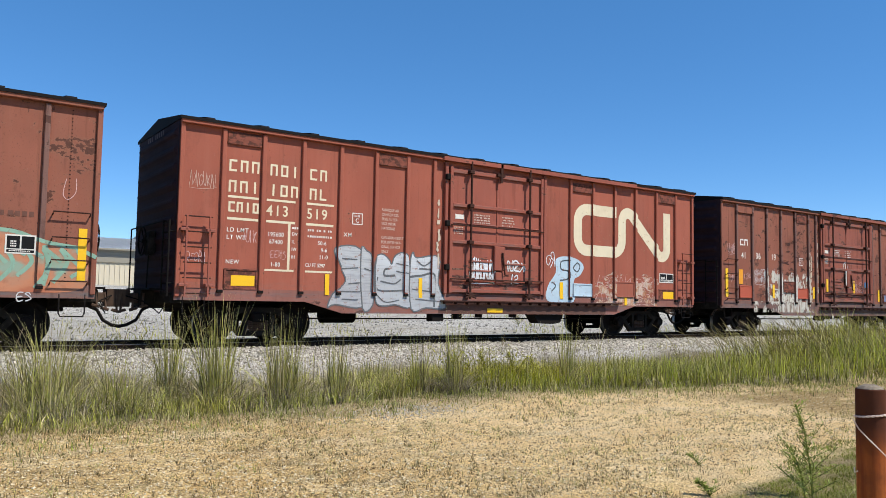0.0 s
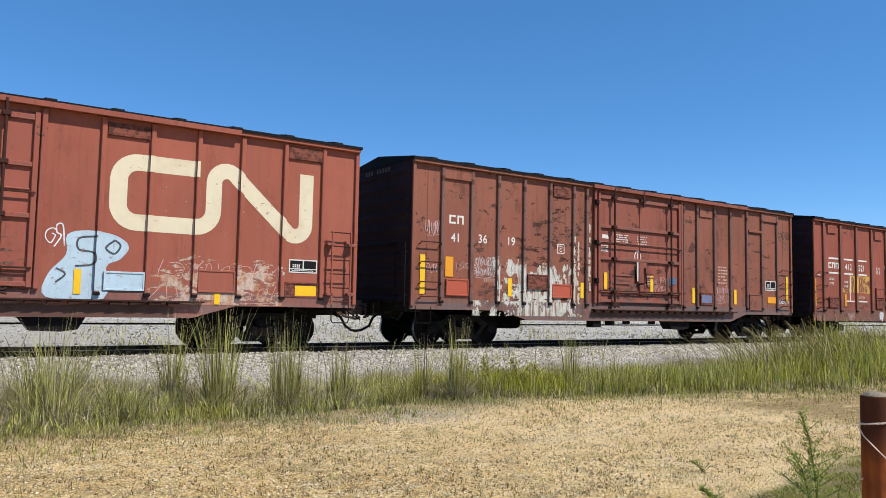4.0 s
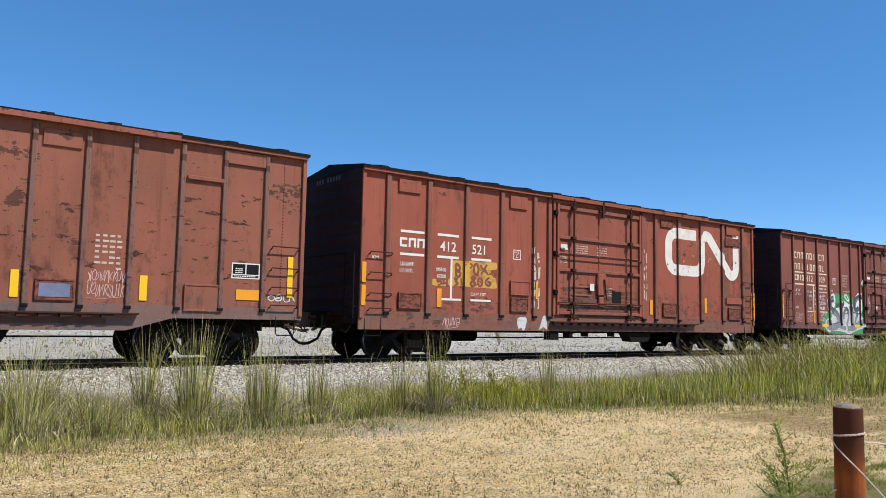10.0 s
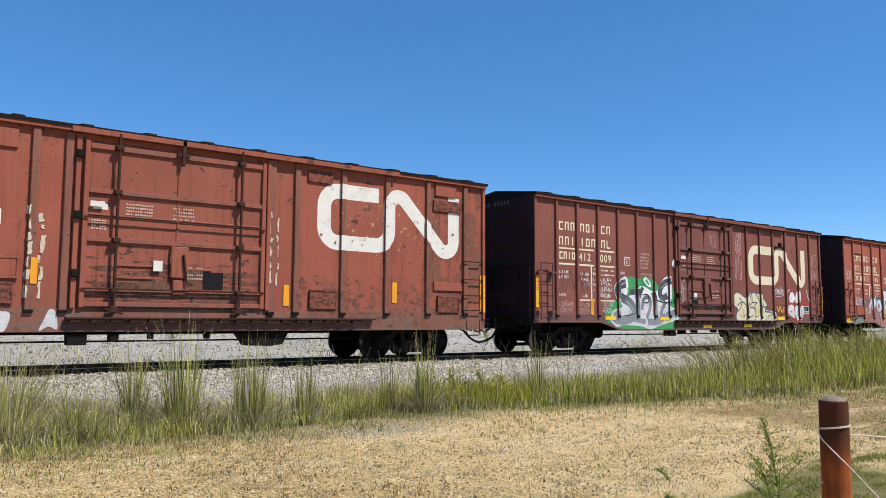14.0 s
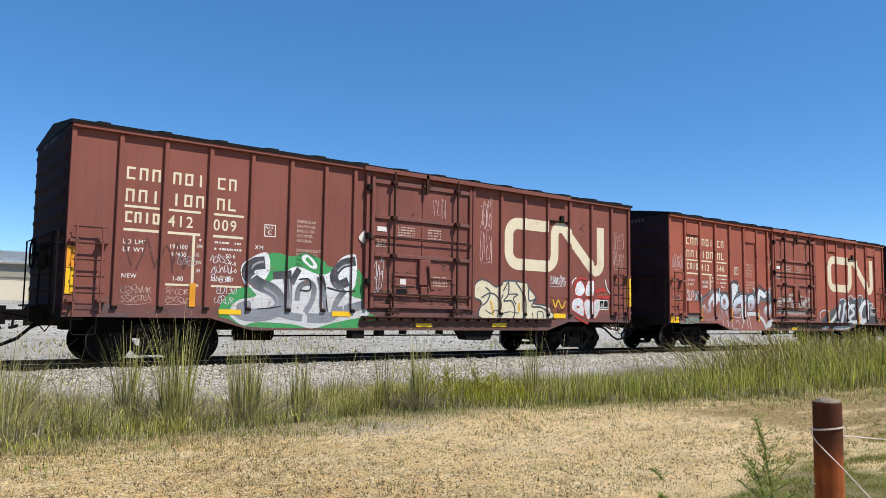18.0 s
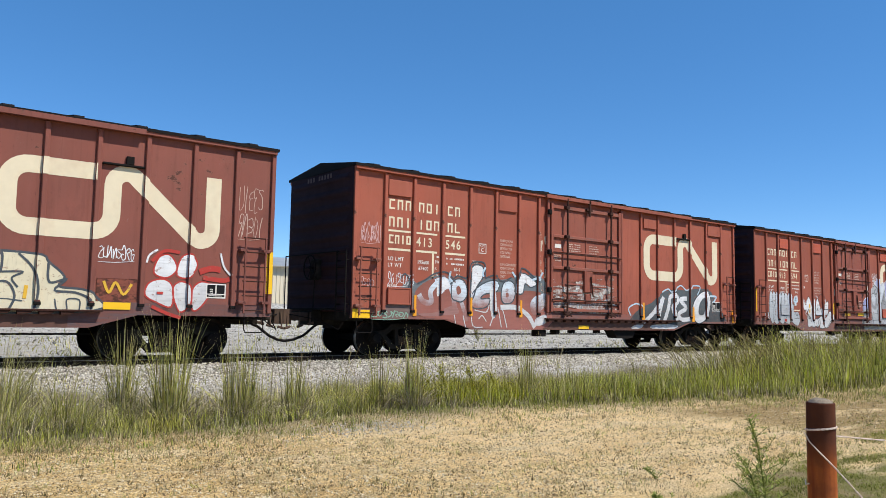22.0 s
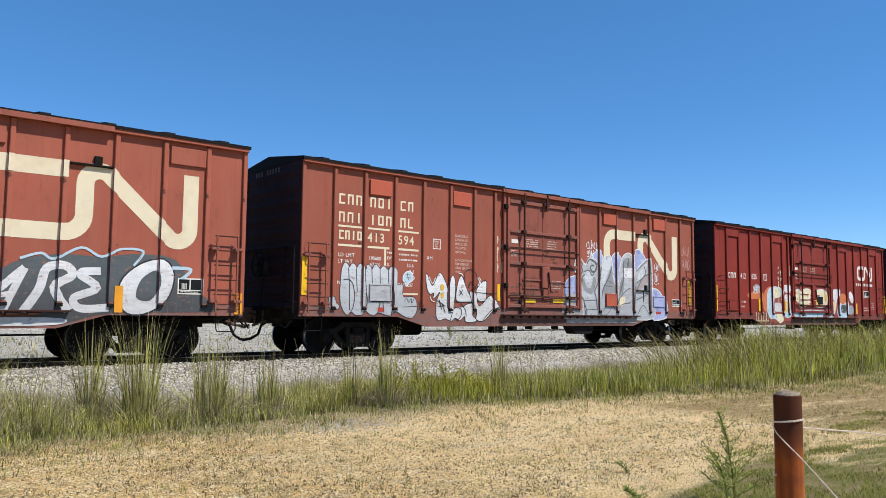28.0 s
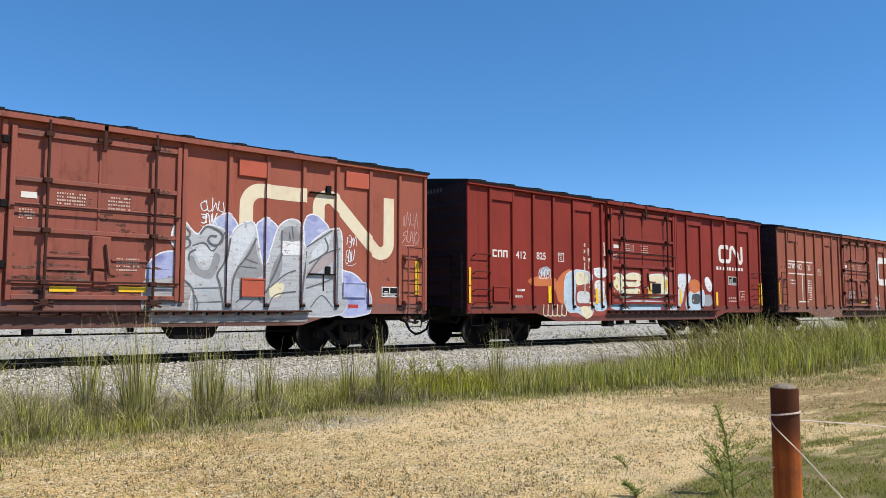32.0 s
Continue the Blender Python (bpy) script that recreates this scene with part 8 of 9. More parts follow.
    on_side(r, st, "round_mark", stroke(bmesh.new(), [(7.95 + 0.08 * math.cos(a * 0.45), 1.95 + 0.10 * math.sin(a * 0.45)) for a in range(15)], 0.03, smooth=False), M_YELLOW, 33, "", False)
    tape(r, st, 6.20, 10, 1.8, 3.1)
    door_signs(r, st, 16)
    return r


def wagon_g():
    st = MIXED
    r = wagon("deep red boxcar with orange, cream and blue graffiti", 107.95, st, P_G, (1.42, 1.42))
    bm = bmesh.new()
    frames(bm, 0.97, 0.17, 2.42, 0.20, "cnn", 0.205, 0.045)
    words(bm, "412", 1.88, 2.42, 0.20, 0.95, 1.0), words(bm, "825", 2.72, 2.43, 0.20, 0.95, 1.0)
    on_side(r, st, "lettering", bm, M_WHITE, 0, "white painted number")
    plate_mark(r, st, 3.66, 2.40)
    band_mark(r, st, 12.66, 14.42, 2.72, 3.40, M_WHITE, 0.15)
    bm = bars(bmesh.new(), 12.48, 14.5, 2.46, 0.12, 9, 1, 0, random.Random(9))
    bars(bm, 1.85, 2.25, 1.50, 0.06, 5, 2, 0.18, random.Random(8))
    on_side(r, st, "stencil", bm, M_WHITE, 1)
    for x0, x1 in ((0.93, 1.68), (4.40, 5.14), (10.57, 11.33), (14.03, 14.80)):
        board(r, x0 - 0.03, x1 + 0.03, 3.98, 4.30, P_G, 0.05, "panel_header")
    board(r, 0.98, 1.62, 1.20, 1.62, P_G, 0.03)
    for s in ((0.03, 0.16, 1.64, 2.10), (0.03, 0.16, 1.16, 1.60), (3.20, 3.33, 1.18, 1.66), (5.38, 5.50, 1.16, 1.64), (10.0, 10.12, 1.2, 1.66), (12.38, 12.52, 1.14, 1.63), (15.60, 15.73, 1.14, 2.02)):
        sheet(r, st, *s, layer=8)
    plaque(r, st, 13.30, 13.92, 1.91, 2.23)
    fill(r, st, S_ORANGE, 0, (2.37, 1.81), (2.73, 1.93), (3.34, 1.91), (3.59, 1.79), (3.59, 1.45), (3.21, 1.66), (2.60, 1.65))
    fill(r, st, S_ORANGE, 0.5, (3.57, 1.75), (3.85, 2.06), (4.22, 2.18), (4.11, 1.80), (3.97, 1.20), (3.63, 1.25))
    fill(r, st, S_GREY, 0.8, (2.85, 2.08), (2.98, 2.21), (3.22, 2.22), (3.32, 2.08), (3.09, 1.96), (2.90, 1.97))
    fill(r, st, S_MAUVE, 0.5, (4.11, 1.97), (5.20, 2.21), (5.91, 2.23), (6.65, 2.22), (7.89, 2.22), (9.22, 2.27), (10.09, 2.18), (10.55, 1.95), (10.50, 1.05), (9.50, 0.91), (6.30, 0.84), (4.61, 0.75), (4.04, 0.95))
    fill(r, st, S_BLUE, 1, (4.17, 2.11), (4.51, 2.18), (5.06, 2.13), (5.16, 1.91), (4.86, 1.76), (4.53, 1.81), (4.37, 1.67), (4.36, 1.16), (4.76, 1.04), (5.17, 1.07), (5.22, 0.87), (4.89, 0.76), (4.48, 0.90), (4.09, 0.92), (3.91, 1.20), (3.92, 1.66), (3.98, 1.96), edge=S_WHITE, w=0.025)
    fill(r, st, S_CREAM2, 1.6, (4.32, 1.97), (4.65, 2.14), (5.03, 2.01), (4.91, 1.80), (4.53, 1.72))
    fill(r, st, S_WHITE, 1.6, (4.53, 1.50), (4.80, 1.54), (5.07, 1.49), (5.06, 1.21), (4.79, 1.18), (4.52, 1.21))
    fill(r, st, S_CREAM2, 1.6, (4.62, 1.04), (5.03, 1.07), (5.22, 0.85), (4.88, 0.71))
    fill(r, st, S_WHITE, 1, (5.25, 2.21), (5.62, 2.29), (5.97, 2.23), (5.90, 2.02), (5.47, 1.97))
    fill(r, st, S_BLUE, 1, (5.31, 1.21), (5.88, 1.31), (5.87, 0.99), (5.39, 0.95))
    fill(r, st, S_WHITE, 1, (5.36, 1.83), (5.70, 1.87), (5.86, 1.57), (5.68, 1.30), (5.40, 1.39))
    fill(r, st, S_CREAM2, 1.5, (6.19, 1.99), (6.52, 2.14), (6.76, 2.04), (6.87, 1.81), (6.65, 1.53), (6.30, 1.71), edge=S_WHITE, w=0.027)
    fill(r, st, S_CREAM2, 1.5, (6.85, 2.04), (7.19, 2.17), (7.63, 2.14), (7.82, 1.98), (7.65, 1.79), (7.18, 1.70), (6.90, 1.81), edge=S_WHITE, w=0.027)
    fill(r, st, S_CREAM2, 1.5, (6.56, 1.53), (7.08, 1.67), (7.61, 1.66), (7.58, 1.49), (7.07, 1.39), (6.68, 1.33))
    fill(r, st, S_CREAM2, 1.5, (8.04, 2.04), (8.54, 2.17), (9.07, 2.15), (9.30, 1.92), (9.22, 1.53), (8.71, 1.39), (8.12, 1.44), edge=S_WHITE, w=0.028)
    fill(r, st, S_YELLOW, 2, (8.10, 1.80), (8.26, 1.82), (8.28, 1.44), (8.12, 1.42))
    fill(r, st, S_YELLOW, 2, (9.14, 2.01), (9.24, 1.92), (9.19, 1.63), (9.09, 1.72))
    fill(r, st, S_BLUE, 1.2, (6.20, 1.18), (6.92, 1.26), (7.85, 1.29), (9.34, 1.22), (9.33, 1.01), (7.84, 0.97), (6.25, 0.99))
    fill(r, st, S_WHITE, 1.5, (9.69, 2.09), (10.09, 2.22), (10.63, 2.21), (10.70, 2.05), (10.40, 1.85), (10.15, 1.25), (9.71, 0.93), (9.37, 1.05), (9.74, 1.63), edge=S_BLUE, w=0.030)
    fill(r, st, S_ORANGE, 1, (10.55, 1.95), (11.18, 2.04), (11.43, 1.66), (11.22, 1.25), (10.71, 1.45))
    fill(r, st, S_BLUE, 1.8, (10.57, 1.63), (10.97, 1.55), (11.55, 1.68), (11.56, 1.15), (11.13, 0.95), (10.50, 0.93), (10.37, 1.21), edge=S_WHITE, w=0.030)
    fill(r, st, S_SLATE, 2.4, (10.82, 1.51), (11.27, 1.52), (11.25, 1.21), (10.81, 1.21))
    fill(r, st, S_WHITE, 1, (11.64, 2.06), (11.88, 2.17), (12.14, 1.90), (12.05, 1.63), (11.78, 1.73))
    fill(r, st, S_GREY, 0.6, (11.53, 1.46), (12.04, 1.51), (12.10, 1.16), (11.59, 1.13))
    ink(r, st, S_CREAM, 2, 0.032, (3.01, 1.15), (2.98, 0.86), (3.15, 0.82), (3.18, 1.12))
    ink(r, st, S_CREAM, 2, 0.033, (3.20, 1.15), (3.17, 0.85), (3.35, 0.82), (3.38, 1.12))
    ink(r, st, S_CREAM, 2, 0.033, (3.40, 1.15), (3.37, 0.85), (3.55, 0.82), (3.58, 1.12))
    ink(r, st, S_CREAM, 2, 0.033, (3.61, 1.15), (3.57, 0.85), (3.75, 0.82), (3.78, 1.12))
    ink(r, st, S_CREAM, 2, 0.033, (3.81, 1.15), (3.78, 0.85), (3.96, 0.82), (3.99, 1.12))
    flakes(r, st, "graffiti_spot", 4.3, 10.9, 1.0, 2.1, 26, S_MAUVE, 17, 0.12, 4, 0.8)
    flakes(r, st, "graffiti_spot", 4.3, 10.9, 1.2, 2.1, 36, S_YELLOW, 18, 0.07, 4.5, 0.9)
    flakes(r, st, "graffiti_spot", 4.2, 11.0, 0.85, 1.9, 16, S_CREAM2, 19, 0.09, 5, 0.6)
    tag_scrawl(r, st, 2.8, 3.3, 1.85, 2.2, S_WHITE, 82, 4, 0.03)
    on_side(r, st, "black_label", rect(bmesh.new(), 8.33, 8.82, 1.53, 1.86), M_PLAQUE, 9, "black plate on the door", False)
    bm = bmesh.new()
    rect(bm, 14.1, 14.5, 1.66, 1.69), rect(bm, 14.1, 14.13, 1.3, 1.66), bars(bm, 14.2, 14.5, 1.55, 0.05, 3, 3, 0.1, random.Random(2)), bars(bm, 13.3, 13.9, 1.4, 0.05, 4, 2, 0.12, random.Random(3))
    on_side(r, st, "stencil", bm, M_FAINT, 1)
    tape(r, st, 5.95, 13, 1.2, 3.1), tape(r, st, 5.0, 14, 1.7, 3.0)
    door_signs(r, st, 17)
    return r


def wagon_h():
    st = CLOSE
    r = wagon("weathered red-brown boxcar with white lettering", 125.1, st, P_H, (1.42, 1.42))
    bm = bmesh.new()
    frames(bm, 1.0, 0.2, 2.72, 0.21, "cnn", 0.235, 0.05)
    words(bm, "412", 1.84, 2.7, 0.23, 0.85), words(bm, "130", 2.66, 2.68, 0.23, 0.85)
    for z in (3.0, 2.48):
        rect(bm, 1.0, 3.3, z, z + 0.05)
    rect(bm, 2.25, 2.31, 1.34, 2.48), rect(bm, 1.9, 2.7, 1.30, 1.35)
    bars(bm, 2.8, 3.2, 2.2, 0.05, 3, 9, 0.1, random.Random(6)), bars(bm, 1.2, 1.7, 2.2, 0.05, 4, 2, 0.14, random.Random(7))
    on_side(r, st, "lettering", bm, M_WHITE, 0, "white painted number and bars")
    band_mark(r, st, 10.35, 14.5, 2.2, 3.6, M_WHITE)
    for s in ((1.0, 1.62, 3.85, 4.2), (4.45, 5.1, 3.85, 4.2), (10.6, 11.25, 3.85, 4.2), (4.45, 5.1, 1.2, 1.6)):
        board(r, *s, P_H, 0.05)
    for s in ((0.03, 0.16, 1.2, 2.1), (8.3, 8.8, 1.30, 1.40)):
        sheet(r, st, *s, layer=7)
    plate_mark(r, st, 3.8, 2.5)
    flakes(r, st, "peeling_paint", 9.6, 10.6, 0.9, 1.8, 60, M_OLDWHITE, 8, 0.08, 1, 1.3)
    tag_scrawl(r, st, 6.9, 7.6, 1.4, 1.9, S_WHITE, 91, 5, 0.03, 3)
    door_signs(r, st, 18)
    return r


for build in (wagon_leaving, wagon_a, wagon_b, wagon_c, wagon_d, wagon_e, wagon_f, wagon_g, wagon_h):
    build()

# ================= plants, stones and the bollard =================
def leaf_material(name, low, mid, tip, spread=0.35, through_light=0.35, dead=0.9):
    """Thin leaves: colour runs from foot to tip, each blade a little different, light shines through."""
    n = Nodes(name)
    uv = n.add("ShaderNodeUVMap")
    sep = n.add("ShaderNodeSeparateXYZ")
    n.put(sep.inputs[0], uv.outputs[0])
    isl = n.add("ShaderNodeNewGeometry").outputs["Random Per Island"]
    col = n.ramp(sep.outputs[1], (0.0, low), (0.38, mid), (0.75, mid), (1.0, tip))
    dry = n.ramp(isl, (0.0, 0.0), (0.62, 0.0), (0.72, dead * 0.83), (1.0, dead))
    col = n.mix(dry, col, (0.50, 0.42, 0.25))
    col = n.mix(1.0, col, n.ramp(n.math("FRACT", n.math("MULTIPLY", isl, 17.3)), (0.0, 1 - spread), (1.0, 1 + spread)), "MULTIPLY")
    patch = n.noise(1.3, 4, 0.6, move=6)
    col = n.mix(n.ramp(patch, (0.40, 0.75), (0.56, 0.0)), col, n.mix(1.0, col, (0.58, 0.56, 0.55), "MULTIPLY"))
    col = n.mix(n.ramp(n.noise(0.9, 3, 0.5, move=17), (0.50, 0.0), (0.66, 0.5)), col, n.mix(1.0, col, (1.15, 1.02, 0.8), "MULTIPLY"))
    n.done(col, 0.6, spec=0.25)
    tr = n.add("ShaderNodeBsdfTranslucent")
    n.put(tr.inputs["Color"], n.mix(1.0, col, (0.9, 1.0, 0.6), "MULTIPLY"))
    mx = n.add("ShaderNodeMixShader")
    mx.inputs[0].default_value = through_light
    n.t.links.new(n.bsdf.outputs[0], mx.inputs[1])
    n.t.links.new(tr.outputs[0], mx.inputs[2])
    n.t.links.new(mx.outputs[0], n.t.nodes["Material Output"].inputs["Surface"])
    return n.mat


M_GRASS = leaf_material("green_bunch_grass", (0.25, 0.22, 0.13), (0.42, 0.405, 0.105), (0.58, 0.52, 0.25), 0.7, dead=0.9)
# the dark first colour puts shade at the foot of the dense grass
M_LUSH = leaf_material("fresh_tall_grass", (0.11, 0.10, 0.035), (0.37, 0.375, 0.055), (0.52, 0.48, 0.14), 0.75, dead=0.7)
M_DRY = leaf_material("dry_stubble", (0.30, 0.21, 0.11), (0.36, 0.27, 0.13), (0.46, 0.36, 0.20), 0.55, 0.2)
M_DEAD = leaf_material("grey_dead_grass_leaves", (0.20, 0.16, 0.11), (0.40, 0.335, 0.235), (0.55, 0.475, 0.335), 0.85, 0.15, 0.2)
M_SPROUT = leaf_material("olive_brown_stubble", (0.17, 0.105, 0.045), (0.19, 0.135, 0.050), (0.28, 0.21, 0.085), 0.6, 0.15, 0.15)
# turf blades in the same dark tone, tree shade included
M_SHORT = leaf_material("short_green_turf", (0.11, 0.11, 0.018), (0.205, 0.225, 0.024), (0.29, 0.30, 0.045), 0.5, 0.3, 0.15)
M_SEED = leaf_material("purple_brown_seed_heads", (0.20, 0.19, 0.08), (0.24, 0.20, 0.10), (0.26, 0.19, 0.14), 0.4)
M_GOLD = leaf_material("yellow_green_weed_leaves", (0.20, 0.18, 0.04), (0.46, 0.44, 0.035), (0.60, 0.54, 0.04), 0.4, 0.35, 0.1)
M_WEED = leaf_material("fresh_weed_leaves", (0.22, 0.26, 0.07), (0.40, 0.45, 0.12), (0.52, 0.55, 0.18), 0.4, 0.45, 0.1)
M_STRAW = leaf_material("straw_stems", (0.38, 0.31, 0.19), (0.42, 0.36, 0.18), (0.56, 0.48, 0.29), 0.5, 0.3)
M_FRINGE = leaf_material("weedy_fringe", (0.16, 0.15, 0.06), (0.26, 0.285, 0.055), (0.38, 0.37, 0.10), 0.65, 0.25)
NPR = np.random.RandomState(11)


def blade_mesh(name, mat, base, h, bend, width, azim, segs=4, tip=0.1):
    """Many blades in one mesh: base points, heights, how far each bends over and which way."""
    n = len(base)
    t = np.linspace(0, 1, segs + 1)
    side = azim + NPR.uniform(-1.2, 1.2, n) + np.pi / 2
    d = np.stack([np.cos(azim), np.sin(azim)], 1)
    s = np.stack([np.cos(side), np.sin(side), np.zeros(n)], 1)
    verts = np.zeros((n, segs + 1, 2, 3))
    for i, u in enumerate(t):
        c = base.copy()
        c[:, :2] += d * (bend * h * u ** 2)[:, None]
        c[:, 2] += h * u * (1 - 0.35 * np.minimum(bend, 1.2) * u)
        w = width * (1 - (1 - tip) * u ** 1.5) / 2
        verts[:, i, 0] = c - s * w[:, None]
        verts[:, i, 1] = c + s * w[:, None]
    k = (segs + 1) * 2
    quad = np.array([[2 * i, 2 * i + 1, 2 * i + 3, 2 * i + 2] for i in range(segs)])
    faces = (np.arange(n)[:, None, None] * k + quad[None]).reshape(-1, 4)
    me = bpy.data.meshes.new(name)
    me.from_pydata(verts.reshape(-1, 3).tolist(), [], faces.tolist())
    uv = me.uv_layers.new(name="UVMap")
    vt = np.tile(np.repeat(t, 2), n)
    loops = np.stack([np.zeros(len(faces) * 4), vt[faces.reshape(-1)]], 1)
    uv.data.foreach_set("uv", loops.reshape(-1))
    me.materials.append(mat)
    return me


def ground_at(x, y):
    b = ballast_z(x, y) if abs(y - TRACK_Y) < 2.7 else -9
    return max(ground_z(x, y), b)


def front(x):
    """Where the grass belt begins, seen from the yard."""
    return float(np.interp(x, [-10, 1, 4, 7.5, 10, 13, 16, 19, 26, 60], [9.3, 9.7, 10.2, 10.5, 9.9, 9.1, 8.4, 8.3, 9.2, 9.5]))


def scatter(n, x0, x1, y0, y1, keep):
    pts = []
    rg = random.Random(n)
    while len(pts) < n:
        x = rg.uniform(x0, x1)
        a = y0(x) if callable(y0) else y0
        b = y1(x) if callable(y1) else y1
        y = rg.uniform(a, b)
        if keep(x, y, rg):
            pts.append((x, y, ground_at(x, y) - 0.01))
    return np.array(pts)


def bunch(x, y, h, spread, n, label, mat=None, lean=0.25, name="grass_clump"):
    """One tall bunch of grass."""
    n = int(n * 0.85)
    a = NPR.uniform(0, math.tau, n)
    r = spread * np.sqrt(NPR.uniform(0, 1, n)) * 0.42
    base = np.stack([r * np.cos(a), r * np.sin(a), np.zeros(n)], 1)
    hh = h * (0.2 + 0.85 * NPR.beta(1.1, 1.4, n))
    loose = NPR.uniform(0, 1, n) < 0.3          # blades that have fallen outwards
    hh = np.where(loose, hh * NPR.uniform(0.45, 0.95, n), hh)
    bend = np.where(loose, NPR.uniform(0.35, 1.3, n), np.abs(NPR.normal(lean * 0.6, lean * 0.55, n)))
    me = blade_mesh(name, mat or M_GRASS, base, hh, bend, NPR.uniform(0.007, 0.016, n), a + NPR.normal(0, 0.5, n))
    ob = new(name, me)
    ob.location = (x, y, ground_at(x, y) - 0.02)
    # a tangle of bent grey leaves round the foot
    m = int(n * 1.5)
    a = NPR.uniform(0, math.tau, m)
    r = 0.72 * spread * np.sqrt(NPR.uniform(0, 1, m))
    base = np.stack([r * np.cos(a), r * np.sin(a), np.zeros(m)], 1)
    part("dry_leaves", blade_mesh("dry_leaves", M_DEAD, base, min(h, 1.3) * NPR.uniform(0.12, 0.46, m), NPR.uniform(0.15, 1.7, m), NPR.uniform(0.007, 0.014, m), a + NPR.normal(0, 0.7, m)), M_DEAD, ob)
    return tagged(ob, label, "grass", "tall grass clumps before the track")


for x, y, h, s, n, lean in ((1.80, 12.1, 1.45, 0.85, 420, 0.5), (1.2, 11.6, 1.0, 0.8, 240, 0.5), (3.35, 11.9, 1.55, 0.46, 300, 0.20), (3.80, 11.1, 1.75, 0.55, 430, 0.20), (4.80, 11.0, 1.50, 0.58, 460, 0.13), (5.72, 11.0, 1.10, 0.34, 260, 0.10),
                             (6.65, 11.3, 0.75, 0.5, 220, 0.2), (7.30, 11.0, 1.20, 0.36, 170, 0.12), (7.85, 10.75, 1.50, 0.36, 230, 0.11), (10.6, 10.8, 1.50, 0.32, 190, 0.11), (12.3, 11.1, 0.85, 0.5, 200, 0.2), (2.5, 11.6, 0.6, 0.5, 160, 0.4),
                             (1.55, 10.95, 1.15, 0.95, 480, 0.5), (0.5, 10.9, 1.1, 0.9, 320, 0.5), (2.45, 11.1, 0.95, 0.75, 330, 0.45), (5.3, 11.3, 0.75, 0.36, 160, 0.2), (6.15, 11.2, 0.65, 0.5, 180, 0.25), (8.9, 11.2, 0.8, 0.4, 160, 0.15), (9.6, 11.0, 0.7, 0.4, 150, 0.2)):
    bunch(x, y, h, s, n, "tall green bunch grass with dry leaves at its foot", None, lean)


for x, y, h, s, n, lean in ((1.5, 11.9, 1.35, 0.9, 260, 0.75), (2.15, 11.9, 1.2, 0.6, 170, 0.6), (0.7, 11.6, 1.1, 0.8, 180, 0.8), (3.3, 11.3, 0.7, 0.5, 110, 0.7), (4.15, 11.0, 0.65, 0.5, 130, 0.8)):
    bunch(x, y, h, s, n, "bent straw-coloured dry grass bunch", M_STRAW, lean, "dry_grass_clump")


def low_belt(x, y, rg):
    d = (y - front(x)) / 2.4
    if y > 11.7 and x < 8:
        return rg.random() < 0.22
    return rg.random() < (0.25 + 0.75 * smoothstep(-0.25, 0.25, noise.noise((x * 0.9, y * 1.1, 5.0)) + 0.12)) * (1 if d > 0.1 else 0.6)


pts = scatter(12000, -4, 15, front, lambda x: 12.6, low_belt)
nn = len(pts)
hh = (0.07 + 0.28 * np.clip((pts[:, 1] - 10.0) / 1.2, 0, 1)) * NPR.uniform(0.4, 1.15, nn)
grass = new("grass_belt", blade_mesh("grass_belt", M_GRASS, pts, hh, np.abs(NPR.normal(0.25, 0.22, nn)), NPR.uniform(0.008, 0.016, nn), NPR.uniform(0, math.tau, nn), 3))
tagged(grass, "mixed green and dry grass along the foot of the ballast", "grass", kind="stuff")

def tall_belt(x, y, rg):
    """Dense columns with gaps between them."""
    v = noise.noise((x * 1.3, y * 1.5, 2.0)) + 0.5 * noise.noise((x * 3.1, y * 3.3, 7.0))
    return rg.random() < (0.22 + 0.78 * smoothstep(-0.15, 0.25, v)) * min(1.0, 26.0 / x)


def belt_back(x):
    return float(np.interp(x, [9, 14, 18, 22, 27], [11.4, 11.7, 12.2, 13.2, 13.9]))


pts = scatter(20000, 9.5, 75, front, belt_back, tall_belt)
nn = len(pts)
swell = np.array([noise.noise((p[0] * 0.9, p[1] * 0.9, 31.0)) + 0.6 * noise.noise((p[0] * 2.3, p[1] * 2.3, 37.0)) for p in pts])
hh = np.interp(pts[:, 0], [9.5, 12, 16, 18, 20, 25], [0.32, 0.48, 0.60, 0.72, 0.92, 1.1]) * np.clip((pts[:, 1] - np.array([front(v) for v in pts[:, 0]]) + 0.3) / 0.9, 0.35, 1) * (1 + 0.65 * swell) * (0.3 + 0.85 * NPR.beta(1.3, 1.4, nn))
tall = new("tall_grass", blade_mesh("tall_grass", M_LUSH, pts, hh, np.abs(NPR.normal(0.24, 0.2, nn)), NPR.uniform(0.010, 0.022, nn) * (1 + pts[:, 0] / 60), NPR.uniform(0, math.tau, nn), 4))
tagged(tall, "dense fresh green tall grass beside the track", "grass", kind="stuff")

